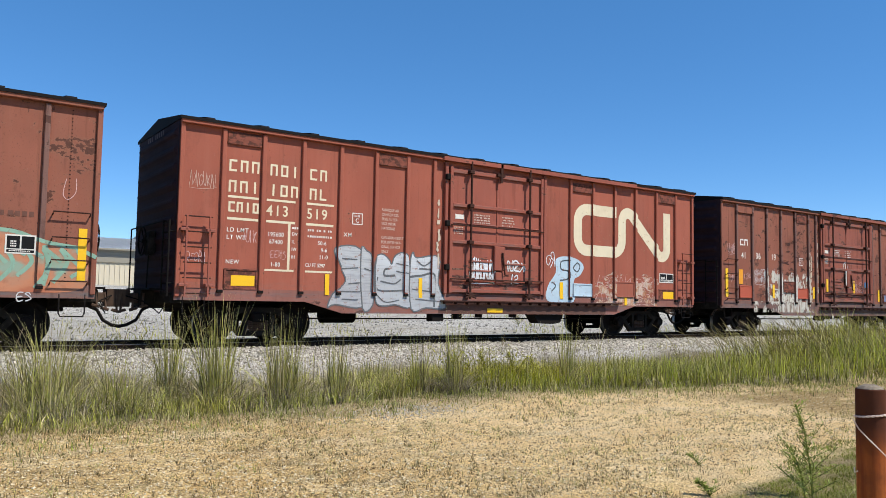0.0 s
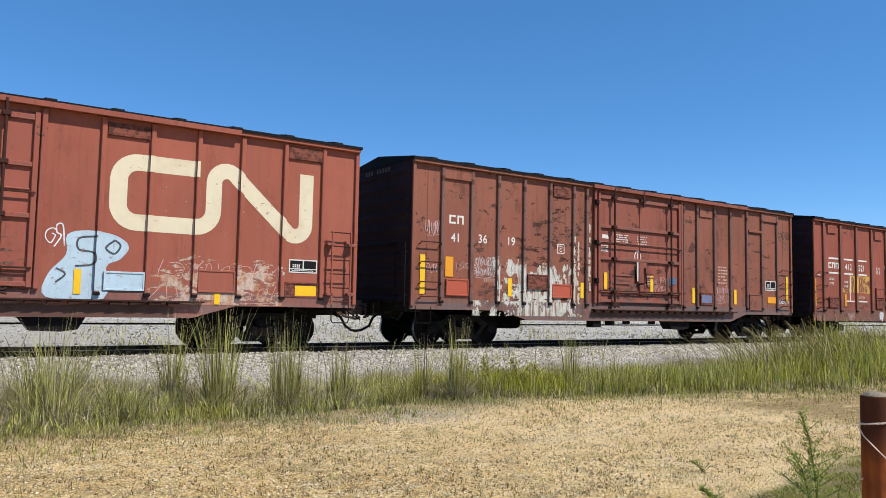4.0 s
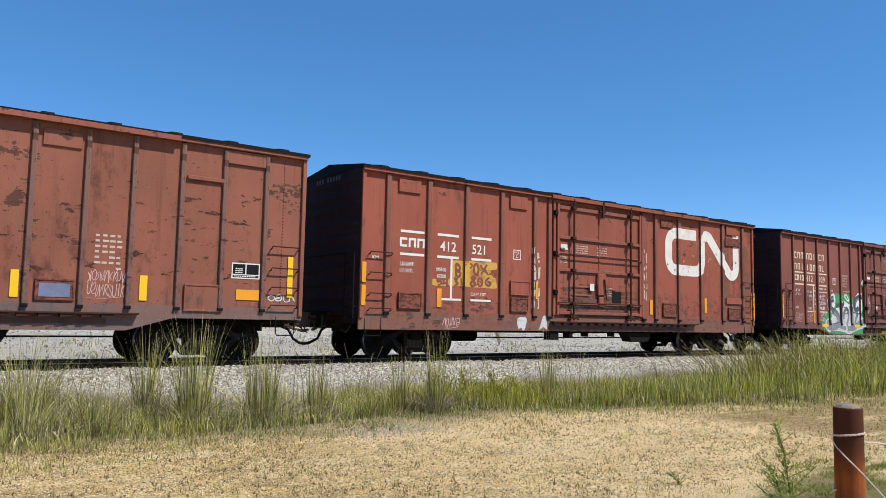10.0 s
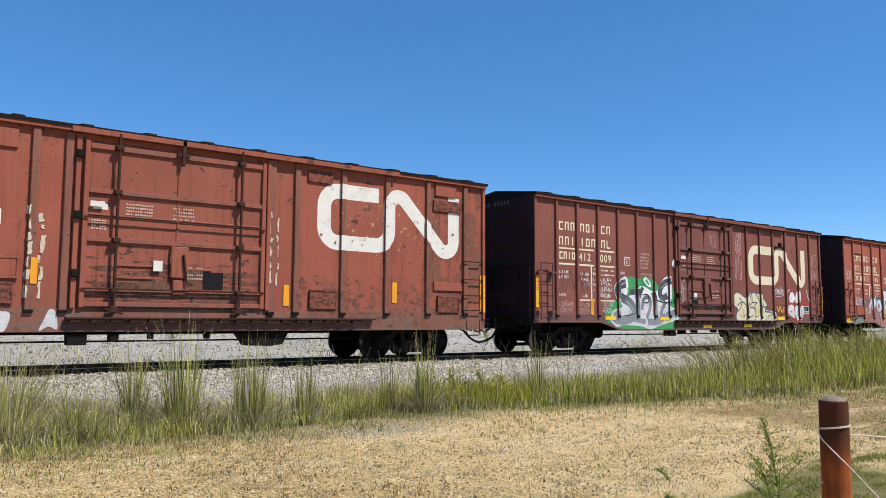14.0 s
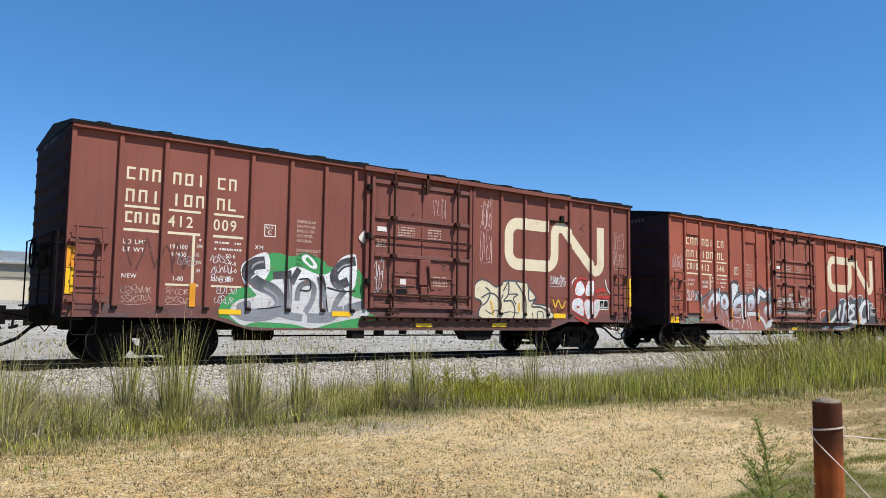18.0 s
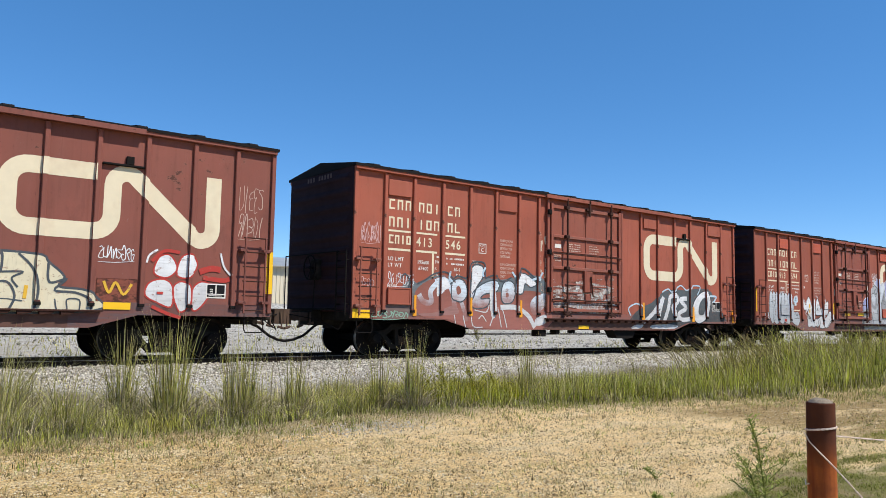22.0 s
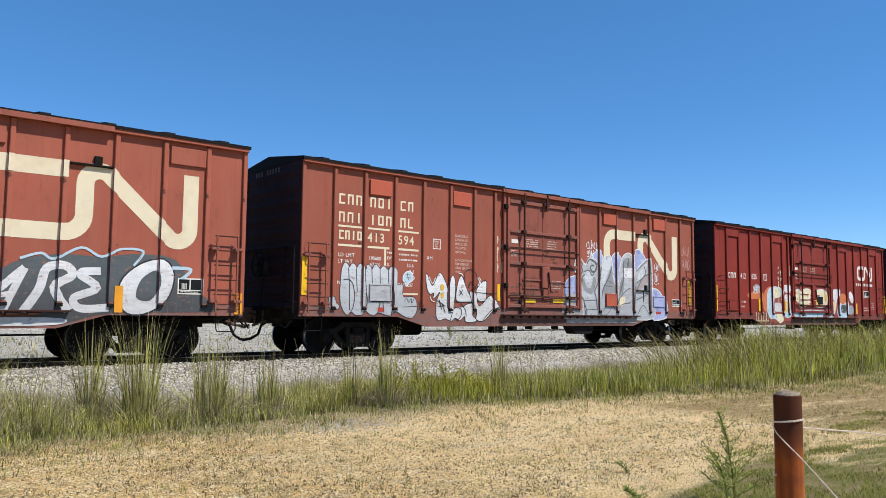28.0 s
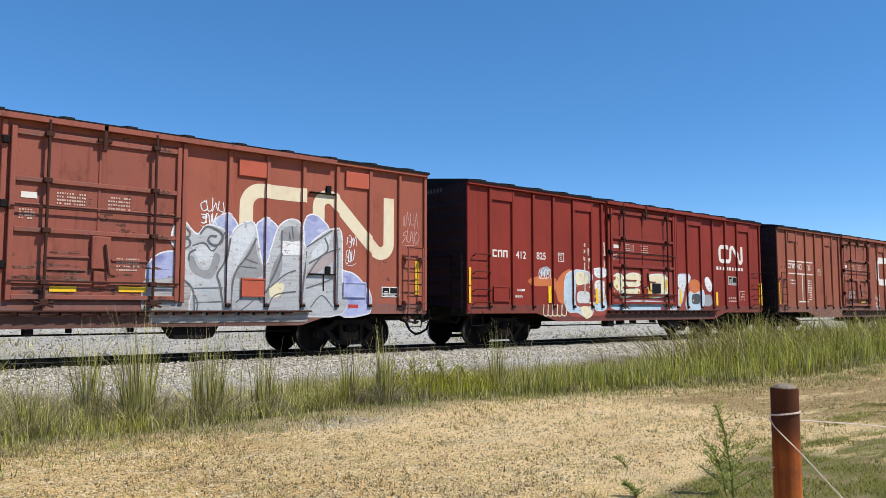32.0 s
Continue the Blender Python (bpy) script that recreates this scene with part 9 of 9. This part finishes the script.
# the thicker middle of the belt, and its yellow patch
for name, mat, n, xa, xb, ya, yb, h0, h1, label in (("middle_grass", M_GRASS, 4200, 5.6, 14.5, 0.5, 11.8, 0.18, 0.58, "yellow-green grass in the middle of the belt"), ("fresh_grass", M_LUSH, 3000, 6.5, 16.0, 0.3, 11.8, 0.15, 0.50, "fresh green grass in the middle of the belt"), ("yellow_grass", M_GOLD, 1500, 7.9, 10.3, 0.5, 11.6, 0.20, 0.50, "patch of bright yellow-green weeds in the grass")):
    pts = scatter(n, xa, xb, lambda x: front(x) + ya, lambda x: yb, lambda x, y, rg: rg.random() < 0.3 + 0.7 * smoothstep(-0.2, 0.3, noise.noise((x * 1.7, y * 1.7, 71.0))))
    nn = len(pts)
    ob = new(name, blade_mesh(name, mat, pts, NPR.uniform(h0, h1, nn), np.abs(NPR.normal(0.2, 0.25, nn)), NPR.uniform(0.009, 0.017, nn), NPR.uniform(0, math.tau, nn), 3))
    tagged(ob, label, "grass", kind="stuff")

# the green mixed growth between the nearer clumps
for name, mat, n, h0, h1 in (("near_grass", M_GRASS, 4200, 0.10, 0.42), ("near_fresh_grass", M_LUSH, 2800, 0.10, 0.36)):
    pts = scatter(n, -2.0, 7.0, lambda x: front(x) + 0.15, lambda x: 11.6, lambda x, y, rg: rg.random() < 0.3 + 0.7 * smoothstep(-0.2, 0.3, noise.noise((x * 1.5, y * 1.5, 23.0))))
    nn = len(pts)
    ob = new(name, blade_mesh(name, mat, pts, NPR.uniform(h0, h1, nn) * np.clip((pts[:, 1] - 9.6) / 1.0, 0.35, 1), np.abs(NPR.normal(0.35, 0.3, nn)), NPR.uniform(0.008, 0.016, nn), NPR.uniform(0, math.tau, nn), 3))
    tagged(ob, "green and yellow grass between the nearer clumps", "grass", kind="stuff")

# dead grey leaves lying along the foot of the belt
pts = scatter(4600, -3, 32, lambda x: front(x) + 0.1, lambda x: front(x) + 1.5, lambda x, y, rg: (x > 4 or rg.random() < 0.35) and rg.random() < 0.2 + 0.8 * smoothstep(0.0, 0.3, noise.noise((x * 1.5, y * 1.5, 91.0))))
nn = len(pts)
litter = new("dead_grass", blade_mesh("dead_grass", M_DEAD, pts, NPR.uniform(0.08, 0.34, nn), NPR.uniform(0.2, 1.8, nn), NPR.uniform(0.008, 0.015, nn), NPR.uniform(0, math.tau, nn), 4))
tagged(litter, "bent grey dead leaves along the foot of the grass", "grass", kind="stuff")

# arching stems with seed heads over the tall grass
pts = scatter(2000, 15.0, 48, lambda x: 10.2, belt_back, lambda x, y, rg: rg.random() < smoothstep(13.5, 19, x))
nn = len(pts)
heads = new("grass_seed_heads", blade_mesh("grass_seed_heads", M_SEED, pts, NPR.uniform(0.9, 1.45, nn), NPR.uniform(0.3, 0.95, nn), NPR.uniform(0.006, 0.010, nn), NPR.normal(2.9, 0.5, nn), 7, 2.0))
tagged(heads, "arching purple-brown seed heads of tall grass", "grass", kind="stuff")

# thin seeding stalks over the nearer clumps
pts = scatter(130, 0.8, 12.5, lambda x: 10.6, lambda x: 12.0, lambda x, y, rg: True)
nn = len(pts)
stalks = new("grass_stalks", blade_mesh("grass_stalks", M_SEED, pts, NPR.uniform(0.7, 1.35, nn), NPR.uniform(0.05, 0.4, nn), NPR.uniform(0.004, 0.007, nn), NPR.uniform(0, math.tau, nn), 5, 1.4))
tagged(stalks, "thin dry seeding grass stalks", "grass", kind="stuff")

# dry stubble and short green tufts in the gravel
pts = scatter(15000, -1.0, 22, 3.0, lambda x: front(x) + 0.5, lambda x, y, rg: rg.random() < smoothstep(-0.35, 0.35, noise.noise((x * 0.8, y * 0.8, 9.0))) and rg.random() < min(1, 9.0 / max(4.0, math.hypot(x, y))) )
nn = len(pts)
stub = new("dry_stubble", blade_mesh("dry_stubble", M_DRY, pts, NPR.uniform(0.015, 0.075, nn), NPR.uniform(0.1, 1.2, nn), NPR.uniform(0.003, 0.007, nn), NPR.uniform(0, math.tau, nn), 2))
tagged(stub, "sparse dry grass stubble in the gravel", "grass", kind="stuff")
pts = scatter(5000, -1.0, 24, 3.0, lambda x: front(x) + 0.3, lambda x, y, rg: noise.noise((x * 0.55, y * 0.55, 21.0)) + 0.35 * smoothstep(front(x) - 1.6, front(x), y) > 0.22 and rg.random() < 0.8)
nn = len(pts)
tufts = new("green_tufts", blade_mesh("green_tufts", M_GRASS, pts, NPR.uniform(0.02, 0.11, nn), NPR.uniform(0.1, 0.9, nn), NPR.uniform(0.004, 0.008, nn), NPR.uniform(0, math.tau, nn), 2))
tagged(tufts, "thin grey-green grass tufts in the gravel", "grass", kind="stuff")


pts = scatter(17000, -2.0, 34, lambda x: front(x) - 1.9, lambda x: front(x) + 0.4, lambda x, y, rg: rg.random() < smoothstep(-2.0, 0.4, y - front(x)) * (0.25 + smoothstep(-0.1, 0.3, noise.noise((x * 1.1, y * 1.6, 61.0)))))
nn = len(pts)
fringe = new("grass_fringe", blade_mesh("grass_fringe", M_FRINGE, pts, NPR.uniform(0.03, 0.16, nn), NPR.uniform(0.1, 1.0, nn), NPR.uniform(0.006, 0.013, nn), NPR.uniform(0, math.tau, nn), 2))
tagged(fringe, "short weedy green fringe of the grass belt", "grass", kind="stuff")


def turf_mask(x, y, rg):
    edge = np.interp(x, [5.2, 5.7, 6.2, 7.2, 9.2, 11.0, 13.5], [3.7, 4.15, 4.28, 4.42, 4.72, 4.95, 5.7])
    if noise.noise((x * 1.9, y * 3.0, 81.0)) > 0.12:
        return rg.random() < 0.10
    if x > 8.6 and noise.noise((x * 0.5, y * 2.6, 12.0)) < 0.05:
        return rg.random() < 0.12
    return 0.6 * noise.noise((x * 0.9, y * 1.6, 33.0)) + (edge - y) * 0.9 > 0.0 and rg.random() < 0.9


pts = scatter(30000, 4.9, 14.5, 2.4, 6.2, turf_mask)
nn = len(pts)
turf = new("green_turf", blade_mesh("green_turf", M_SHORT, pts, NPR.uniform(0.015, 0.07, nn), NPR.uniform(0.2, 1.1, nn), NPR.uniform(0.004, 0.008, nn), NPR.uniform(0, math.tau, nn), 3))
tagged(turf, "short dark green turf beside the bollard", "grass", kind="stuff")


# upright olive-brown sprouts all over the gravel
spots = scatter(7000, -0.5, 21, 3.2, lambda x: front(x) + 0.2, lambda x, y, rg: rg.random() < (0.25 + 0.75 * smoothstep(-0.3, 0.3, noise.noise((x * 0.7, y * 1.1, 51.0)))) * min(1, 90.0 / (x * x + y * y)) * (1.0 - 0.55 * smoothstep(4.0, 6.5, x)) and not (x > 5.4 and y < 4.6))
base = np.repeat(spots, 6, 0) + np.concatenate([NPR.normal(0, 0.016, (len(spots) * 6, 2)), np.zeros((len(spots) * 6, 1))], 1)
nn = len(base)
tall = np.repeat(NPR.uniform(0.35, 1.0, len(spots)) ** 1.5, 6)
for name, mat, k in (("olive_sprouts", M_SPROUT, 0), ("straw_sprouts", M_STRAW, 1)):
    pick = (np.arange(nn) // 6 % 3 == 2) == bool(k)
    m = int(pick.sum())
    sp = new(name, blade_mesh(name, mat, base[pick], tall[pick] * NPR.uniform(0.025, 0.09, m), NPR.uniform(0.1, 1.1, m), NPR.uniform(0.005, 0.010, m), NPR.uniform(0, math.tau, m), 2))
    tagged(sp, "short upright grass sprouts in the gravel", "grass", kind="stuff")

# thin weeds and dry stalks that come up through the ballast
pts = scatter(1100, -1, 30, 12.4, 15.2, lambda x, y, rg: rg.random() < smoothstep(0.0, 0.35, noise.noise((x * 0.9, y * 1.3, 15.0))) + 0.05)
nn = len(pts)
bw = new("ballast_weeds", blade_mesh("ballast_weeds", M_GRASS, pts, NPR.uniform(0.05, 0.30, nn), NPR.uniform(0.1, 0.9, nn), NPR.uniform(0.008, 0.016, nn), NPR.uniform(0, math.tau, nn), 3))
tagged(bw, "thin weeds growing through the ballast", "weeds", kind="stuff")

# larger dead tufts and green ones, here and there in the gravel
spots = scatter(650, -0.5, 20, 3.2, lambda x: front(x) + 0.3, lambda x, y, rg: rg.random() < min(1, 7.0 / max(5.0, math.hypot(x, y))))
base = np.repeat(spots, 14, 0) + np.concatenate([NPR.normal(0, 0.035, (len(spots) * 14, 2)), np.zeros((len(spots) * 14, 1))], 1)
nn = len(base)
for name, mat, pick in (("dead_tufts", M_DRY, slice(0, None, 2)), ("weedy_tufts", M_GRASS, slice(1, None, 2))):
    keep = np.zeros(len(spots), bool)
    keep[pick] = True
    b = base[np.repeat(keep, 14)]
    nn = len(b)
    tf = new(name, blade_mesh(name, mat, b, NPR.uniform(0.03, 0.14, nn), NPR.uniform(0.2, 1.2, nn), NPR.uniform(0.003, 0.007, nn), NPR.uniform(0, math.tau, nn), 3))
    tagged(tf, "scattered small grass tufts in the gravel", "grass", kind="stuff")


# loose stones
def stone_material(name, dark, light, warm):
    n = Nodes(name)
    isl = n.add("ShaderNodeNewGeometry").outputs["Random Per Island"]
    col = n.ramp(isl, (0.0, dark), (0.5, warm), (1.0, light))
    col = n.mix(n.noise(60, 3), col, n.mix(1.0, col, (0.7, 0.7, 0.7), "MULTIPLY"))
    return n.done(col, 0.9, spec=0.25)


def stones(name, n, mat, size, x0, x1, y0, y1, keep, label, sink=0.3):
    pts = scatter(n, x0, x1, y0, y1, keep)
    n = len(pts)
    octa = np.array([(1, 0, 0), (-1, 0, 0), (0, 1, 0), (0, -1, 0), (0, 0, 1), (0, 0, -1.0)])
    tri = np.array([(0, 2, 4), (2, 1, 4), (1, 3, 4), (3, 0, 4), (2, 0, 5), (1, 2, 5), (3, 1, 5), (0, 3, 5)])
    s = NPR.uniform(size[0], size[1], n) * NPR.uniform(0.6, 1.0, n)
    v = octa[None] * NPR.uniform(0.6, 1.25, (n, 6, 1)) * (s / 2)[:, None, None] * np.array([1.1, 1.0, 0.7])
    a = NPR.uniform(0, math.tau, n)
    c, q = np.cos(a)[:, None], np.sin(a)[:, None]
    v = np.stack([v[..., 0] * c - v[..., 1] * q, v[..., 0] * q + v[..., 1] * c, v[..., 2]], -1)
    v += pts[:, None, :] + np.array([0, 0, 0.01]) + np.array([0, 0, 1.0]) * (s * (0.5 - sink))[:, None, None]
    me = bpy.data.meshes.new(name)
    me.from_pydata(v.reshape(-1, 3).tolist(), [], (np.arange(n)[:, None, None] * 6 + tri[None]).reshape(-1, 3).tolist())
    me.materials.append(mat)
    return tagged(new(name, me), label, "stones", kind="stuff")


stones("ballast_stones", 16000, stone_material("limestone_lumps", (0.20, 0.17, 0.125), (0.74, 0.68, 0.56), (0.52, 0.465, 0.365)), (0.025, 0.07), -2, 34, lambda x: 12.3, lambda x: 15.6, lambda x, y, rg: rg.random() < min(1.0, 11.0 / max(x, 6)) * (1.0 if y > 13.2 else 0.45), "loose pale limestone lumps on the ballast")
stones("yard_pebbles", 30000, stone_material("yard_pebbles", (0.16, 0.10, 0.045), (0.80, 0.68, 0.46), (0.62, 0.46, 0.24)), (0.010, 0.040), 0.3, 19, 3.0, lambda x: front(x) + 0.3, lambda x, y, rg: rg.random() < min(1, 36.0 / max(30.0, x * x + y * y)) and not (x > 5.4 and y < 4.7), "small tan and white pebbles of the yard")
stones("pale_rubble", 700, stone_material("pale_rubble", (0.36, 0.32, 0.26), (0.64, 0.59, 0.49), (0.50, 0.455, 0.37)), (0.012, 0.045), 4.4, 7.8, 8.6, 10.3, lambda x, y, rg: rg.random() < math.exp(-((x - 5.9) / 0.9) ** 2 - ((y - 9.3) / 0.5) ** 2), "patch of pale rubble at the edge of the grass")
stones("lot_stones", 9000, stone_material("lot_stones", (0.16, 0.15, 0.13), (0.58, 0.56, 0.52), (0.36, 0.34, 0.31)), (0.03, 0.14), -3, 55, lambda x: 19.3, lambda x: 36.0, lambda x, y, rg: True, "rough grey stones of the lot behind the track")
pts = scatter(3600, -3, 70, 20.0, 38.0, lambda x, y, rg: noise.noise((x * 0.28, y * 0.5, 44.0)) > 0.22)
nn = len(pts)
lotweeds = new("lot_weeds", blade_mesh("lot_weeds", M_GRASS, pts, NPR.uniform(0.08, 0.38, nn), NPR.uniform(0.2, 0.9, nn), NPR.uniform(0.015, 0.04, nn), NPR.uniform(0, math.tau, nn), 2))
tagged(lotweeds, "patchy grey-green weeds on the gravel lot", "weeds", kind="stuff")


# leafy weeds
def weed(name, x, y, h, branches, leaf, mat, label, category="weed", bushy=1.0, group=""):
    rg = random.Random(int(x * 100))
    root = new(name)
    root.location = (x, y, ground_at(x, y) - 0.01)
    tagged(root, label, category, group)
    bm = bmesh.new()
    tops = []
    tube(bm, [(0, 0, 0), (-0.01, 0.02, h * 0.4), (-0.03, 0.05, h * 0.75), (-0.07, 0.10, h)], 0.006, 5)
    for k in range(branches):
        u = 0.12 + 0.85 * k / branches
        a = k * 2.4 + rg.uniform(-0.4, 0.4)
        l = bushy * h * (0.42 * (1 - u) + 0.09) * rg.uniform(0.3, 1.5)
        p0 = Vector((-0.07 * u * u, 0.10 * u * u, h * u))
        p1 = p0 + Vector((math.cos(a) * l, math.sin(a) * l, l * rg.uniform(0.5, 1.2)))
        rod(bm, p0, p1, 0.0025, 4)
        tops.append((p0, p1))
    part("stem", bm, mat, root)["kind"] = "stuff"
    verts, faces, vv = [], [], []
    for p0, p1 in tops + [(Vector((-0.01, 0.01, h * 0.3)), Vector((-0.07, 0.10, h * 1.02)))] * 3:
        m = max(5, int((p1 - p0).length / leaf * 4.0))
        for j in range(m):
            c = p0.lerp(p1, (j + 0.5) / m)
            d = Vector((rg.uniform(-1, 1), rg.uniform(-1, 1), rg.uniform(0.0, 0.9))).normalized()
            s = d.cross(Vector((rg.uniform(-0.3, 0.3), rg.uniform(-0.3, 0.3), 1))).normalized()
            L = leaf * rg.uniform(0.6, 1.2)
            i = len(verts)
            verts += [c, c + d * L * 0.45 + s * L * 0.13, c + d * L - Vector((0, 0, L * 0.15)), c + d * L * 0.45 - s * L * 0.13]
            faces.append((i, i + 1, i + 2, i + 3))
            vv += [0.1, 0.5, 1.0, 0.5]
    me = bpy.data.meshes.new("leaves")
    me.from_pydata([tuple(v) for v in verts], [], faces)
    uv = me.uv_layers.new(name="UVMap")
    uv.data.foreach_set("uv", np.stack([np.zeros(len(vv)), np.array(vv)], 1).reshape(-1))
    me.materials.append(mat)
    lv = part("leaves", me, mat, root)
    lv["kind"] = "stuff"
    return root


weed("weed", 5.86, 3.26, 0.84, 22, 0.062, M_WEED, "tall leafy green weed growing by the bollard", bushy=0.62)
weed("weed", 6.25, 3.55, 0.40, 14, 0.06, M_WEED, "bushy green weed at the edge of the turf", bushy=1.6)
weed("weed", 5.62, 4.02, 0.12, 22, 0.06, M_WEED, "small leafy green weed in the gravel", bushy=1.7)
weed("weed", 6.6, 4.85, 0.11, 12, 0.035, M_WEED, "low green seedling in the gravel", bushy=1.6)
for x, y, h in ((8.1, 10.9, 0.62), (8.75, 11.0, 0.66), (9.35, 10.9, 0.6), (9.9, 10.9, 0.52)):
    weed("yellow_weed", x, y, h, 26, 0.07, M_GOLD, "yellow-green leafy weed among the grass", "weed", 1.5, "yellow weeds in the grass belt")
for x, y, h in ((9.0, 27.5, 0.7), (22.0, 25.5, 0.6), (31.0, 29.0, 0.8)):
    weed("shrub", x, y, h, 26, 0.10, M_GRASS, "low grey-green shrub on the gravel lot", "shrub", 1.8)


# the bollard
def bollard():
    n = Nodes("rusted_pipe_steel")
    streak = n.noise(9, 5, 0.6, (1, 1, 0.10))
    col = n.mix(n.ramp(streak, (0.35, 0.0), (0.65, 1.0)), (0.22, 0.052, 0.014), (0.50, 0.150, 0.030))
    col = n.mix(n.ramp(n.noise(4, 5, 0.65), (0.45, 0.0), (0.7, 0.8)), col, (0.13, 0.038, 0.016))
    sep = n.add("ShaderNodeSeparateXYZ")
    n.put(sep.inputs[0], n.tex)
    col = n.mix(n.ramp(n.math("ADD", sep.outputs[2], n.math("MULTIPLY", streak, 0.25)), (0.0, 0.0), (0.78, 0.0), (1.0, 0.9)), col, n.mix(n.noise(12, 5, 0.7), (0.025, 0.011, 0.008), (0.085, 0.028, 0.014)))
    n.bump(n.noise(55, 4, 0.7), 0.35, 0.003)
    rust = n.done(col, 0.85, 0.0, 0.15)
    x, y = 0.898 * 5.42, 0.432 * 5.42
    root = thing("bollard", "rusty steel pipe bollard with a concrete cap and rope", "bollard", m=pose(x, y, 0))
    bm = lathe(bmesh.new(), [(0.084, -0.3), (0.084, 1.098), (0.081, 1.104), (0.072, 1.104), (0.072, 1.06)], 110, "Z")
    part("pipe", bm, rust, root, smooth=False)
    cap = plain("weathered_concrete", (0.24, 0.19, 0.135), 0.95, vary=0.5, scale=30, bump=0.5)
    bm = lathe(bmesh.new(), [(0.0715, 1.07), (0.0715, 1.108), (0.055, 1.122), (0.028, 1.130), (0.004, 1.131)], 28, "Z")
    for v in bm.verts:
        v.co.z += 0.006 * noise.noise(v.co * 40)
    part("cap", bm, cap, root, "rough concrete filling")
    return root, x, y


M_ROPE = plain("pale_nylon_rope", (0.66, 0.52, 0.43), 0.8, vary=0.2, scale=40, bump=0.4)
post, bx, by = bollard()


def rope_line(pts, r=0.006):
    bm = bmesh.new()
    for ph in (0, math.pi):
        line = []
        steps = 60
        for i in range(steps + 1):
            u = i / steps * (len(pts) - 1)
            k = min(int(u), len(pts) - 2)
            p = Vector(pts[k]).lerp(Vector(pts[k + 1]), u - k)
            line.append(p + Vector((0.6 * r * math.cos(i * 1.1 + ph), 0.6 * r * math.cos(i * 1.1 + ph), 0.6 * r * math.sin(i * 1.1 + ph))))
        tube(bm, line, r * 0.75, 5)
    return bm


ring = [(0.089 * math.cos(a * math.tau / 24), 0.089 * math.sin(a * math.tau / 24), 0.945 + 0.012 * math.cos(a * math.tau / 24 + 1.2)) for a in range(25)]
part("rope_loop", rope_line(ring, 0.0055), M_ROPE, post, "pale rope tied round the pipe")
knot = (-0.055, 0.080, 0.915)
part("rope", rope_line([knot, (-0.090, 0.03, 0.865), (-0.098, -0.03, 0.815), (-0.085, -0.12, 0.73), (-0.087, -0.366, 0.494), (-0.10, -0.72, 0.15), (-0.105, -0.88, -0.02)], 0.0042), M_ROPE, post, "pale rope running down to the ground")
part("rope", rope_line([(0.06, -0.065, 0.90), (0.9, -0.12, 0.80), (1.75, 0.0, 0.68), (3.6, -0.3, 0.60), (6.0, -0.9, 0.72)], 0.0040), M_ROPE, post, "pale rope strung on to the side")
bm = bmesh.new()
tube(bm, [(-0.05, 0.08, 0.62), (-0.09, 0.06, 0.60), (-0.11, 0.03, 0.615)], 0.004, 5)
part("wire_end", bm, M_ROPE, post)


# ================= what moves =================
def rolled(t):
    return float(np.interp(t, TIMES, ROLLED))


def motions():
    for left, car in CARS:
        walk(car, [(t, pose(left - s, TRACK_Y, RAIL_Z)) for t, s in zip(TIMES, ROLLED)])
    turn = [k * 0.2 for k in range(161)]
    for w, dx in WHEELSETS:
        walk(w, [(t, pose(dx, 0, 0.42, 0, -math.degrees(rolled(t) / 0.42), 0)) for t in turn])


motions()
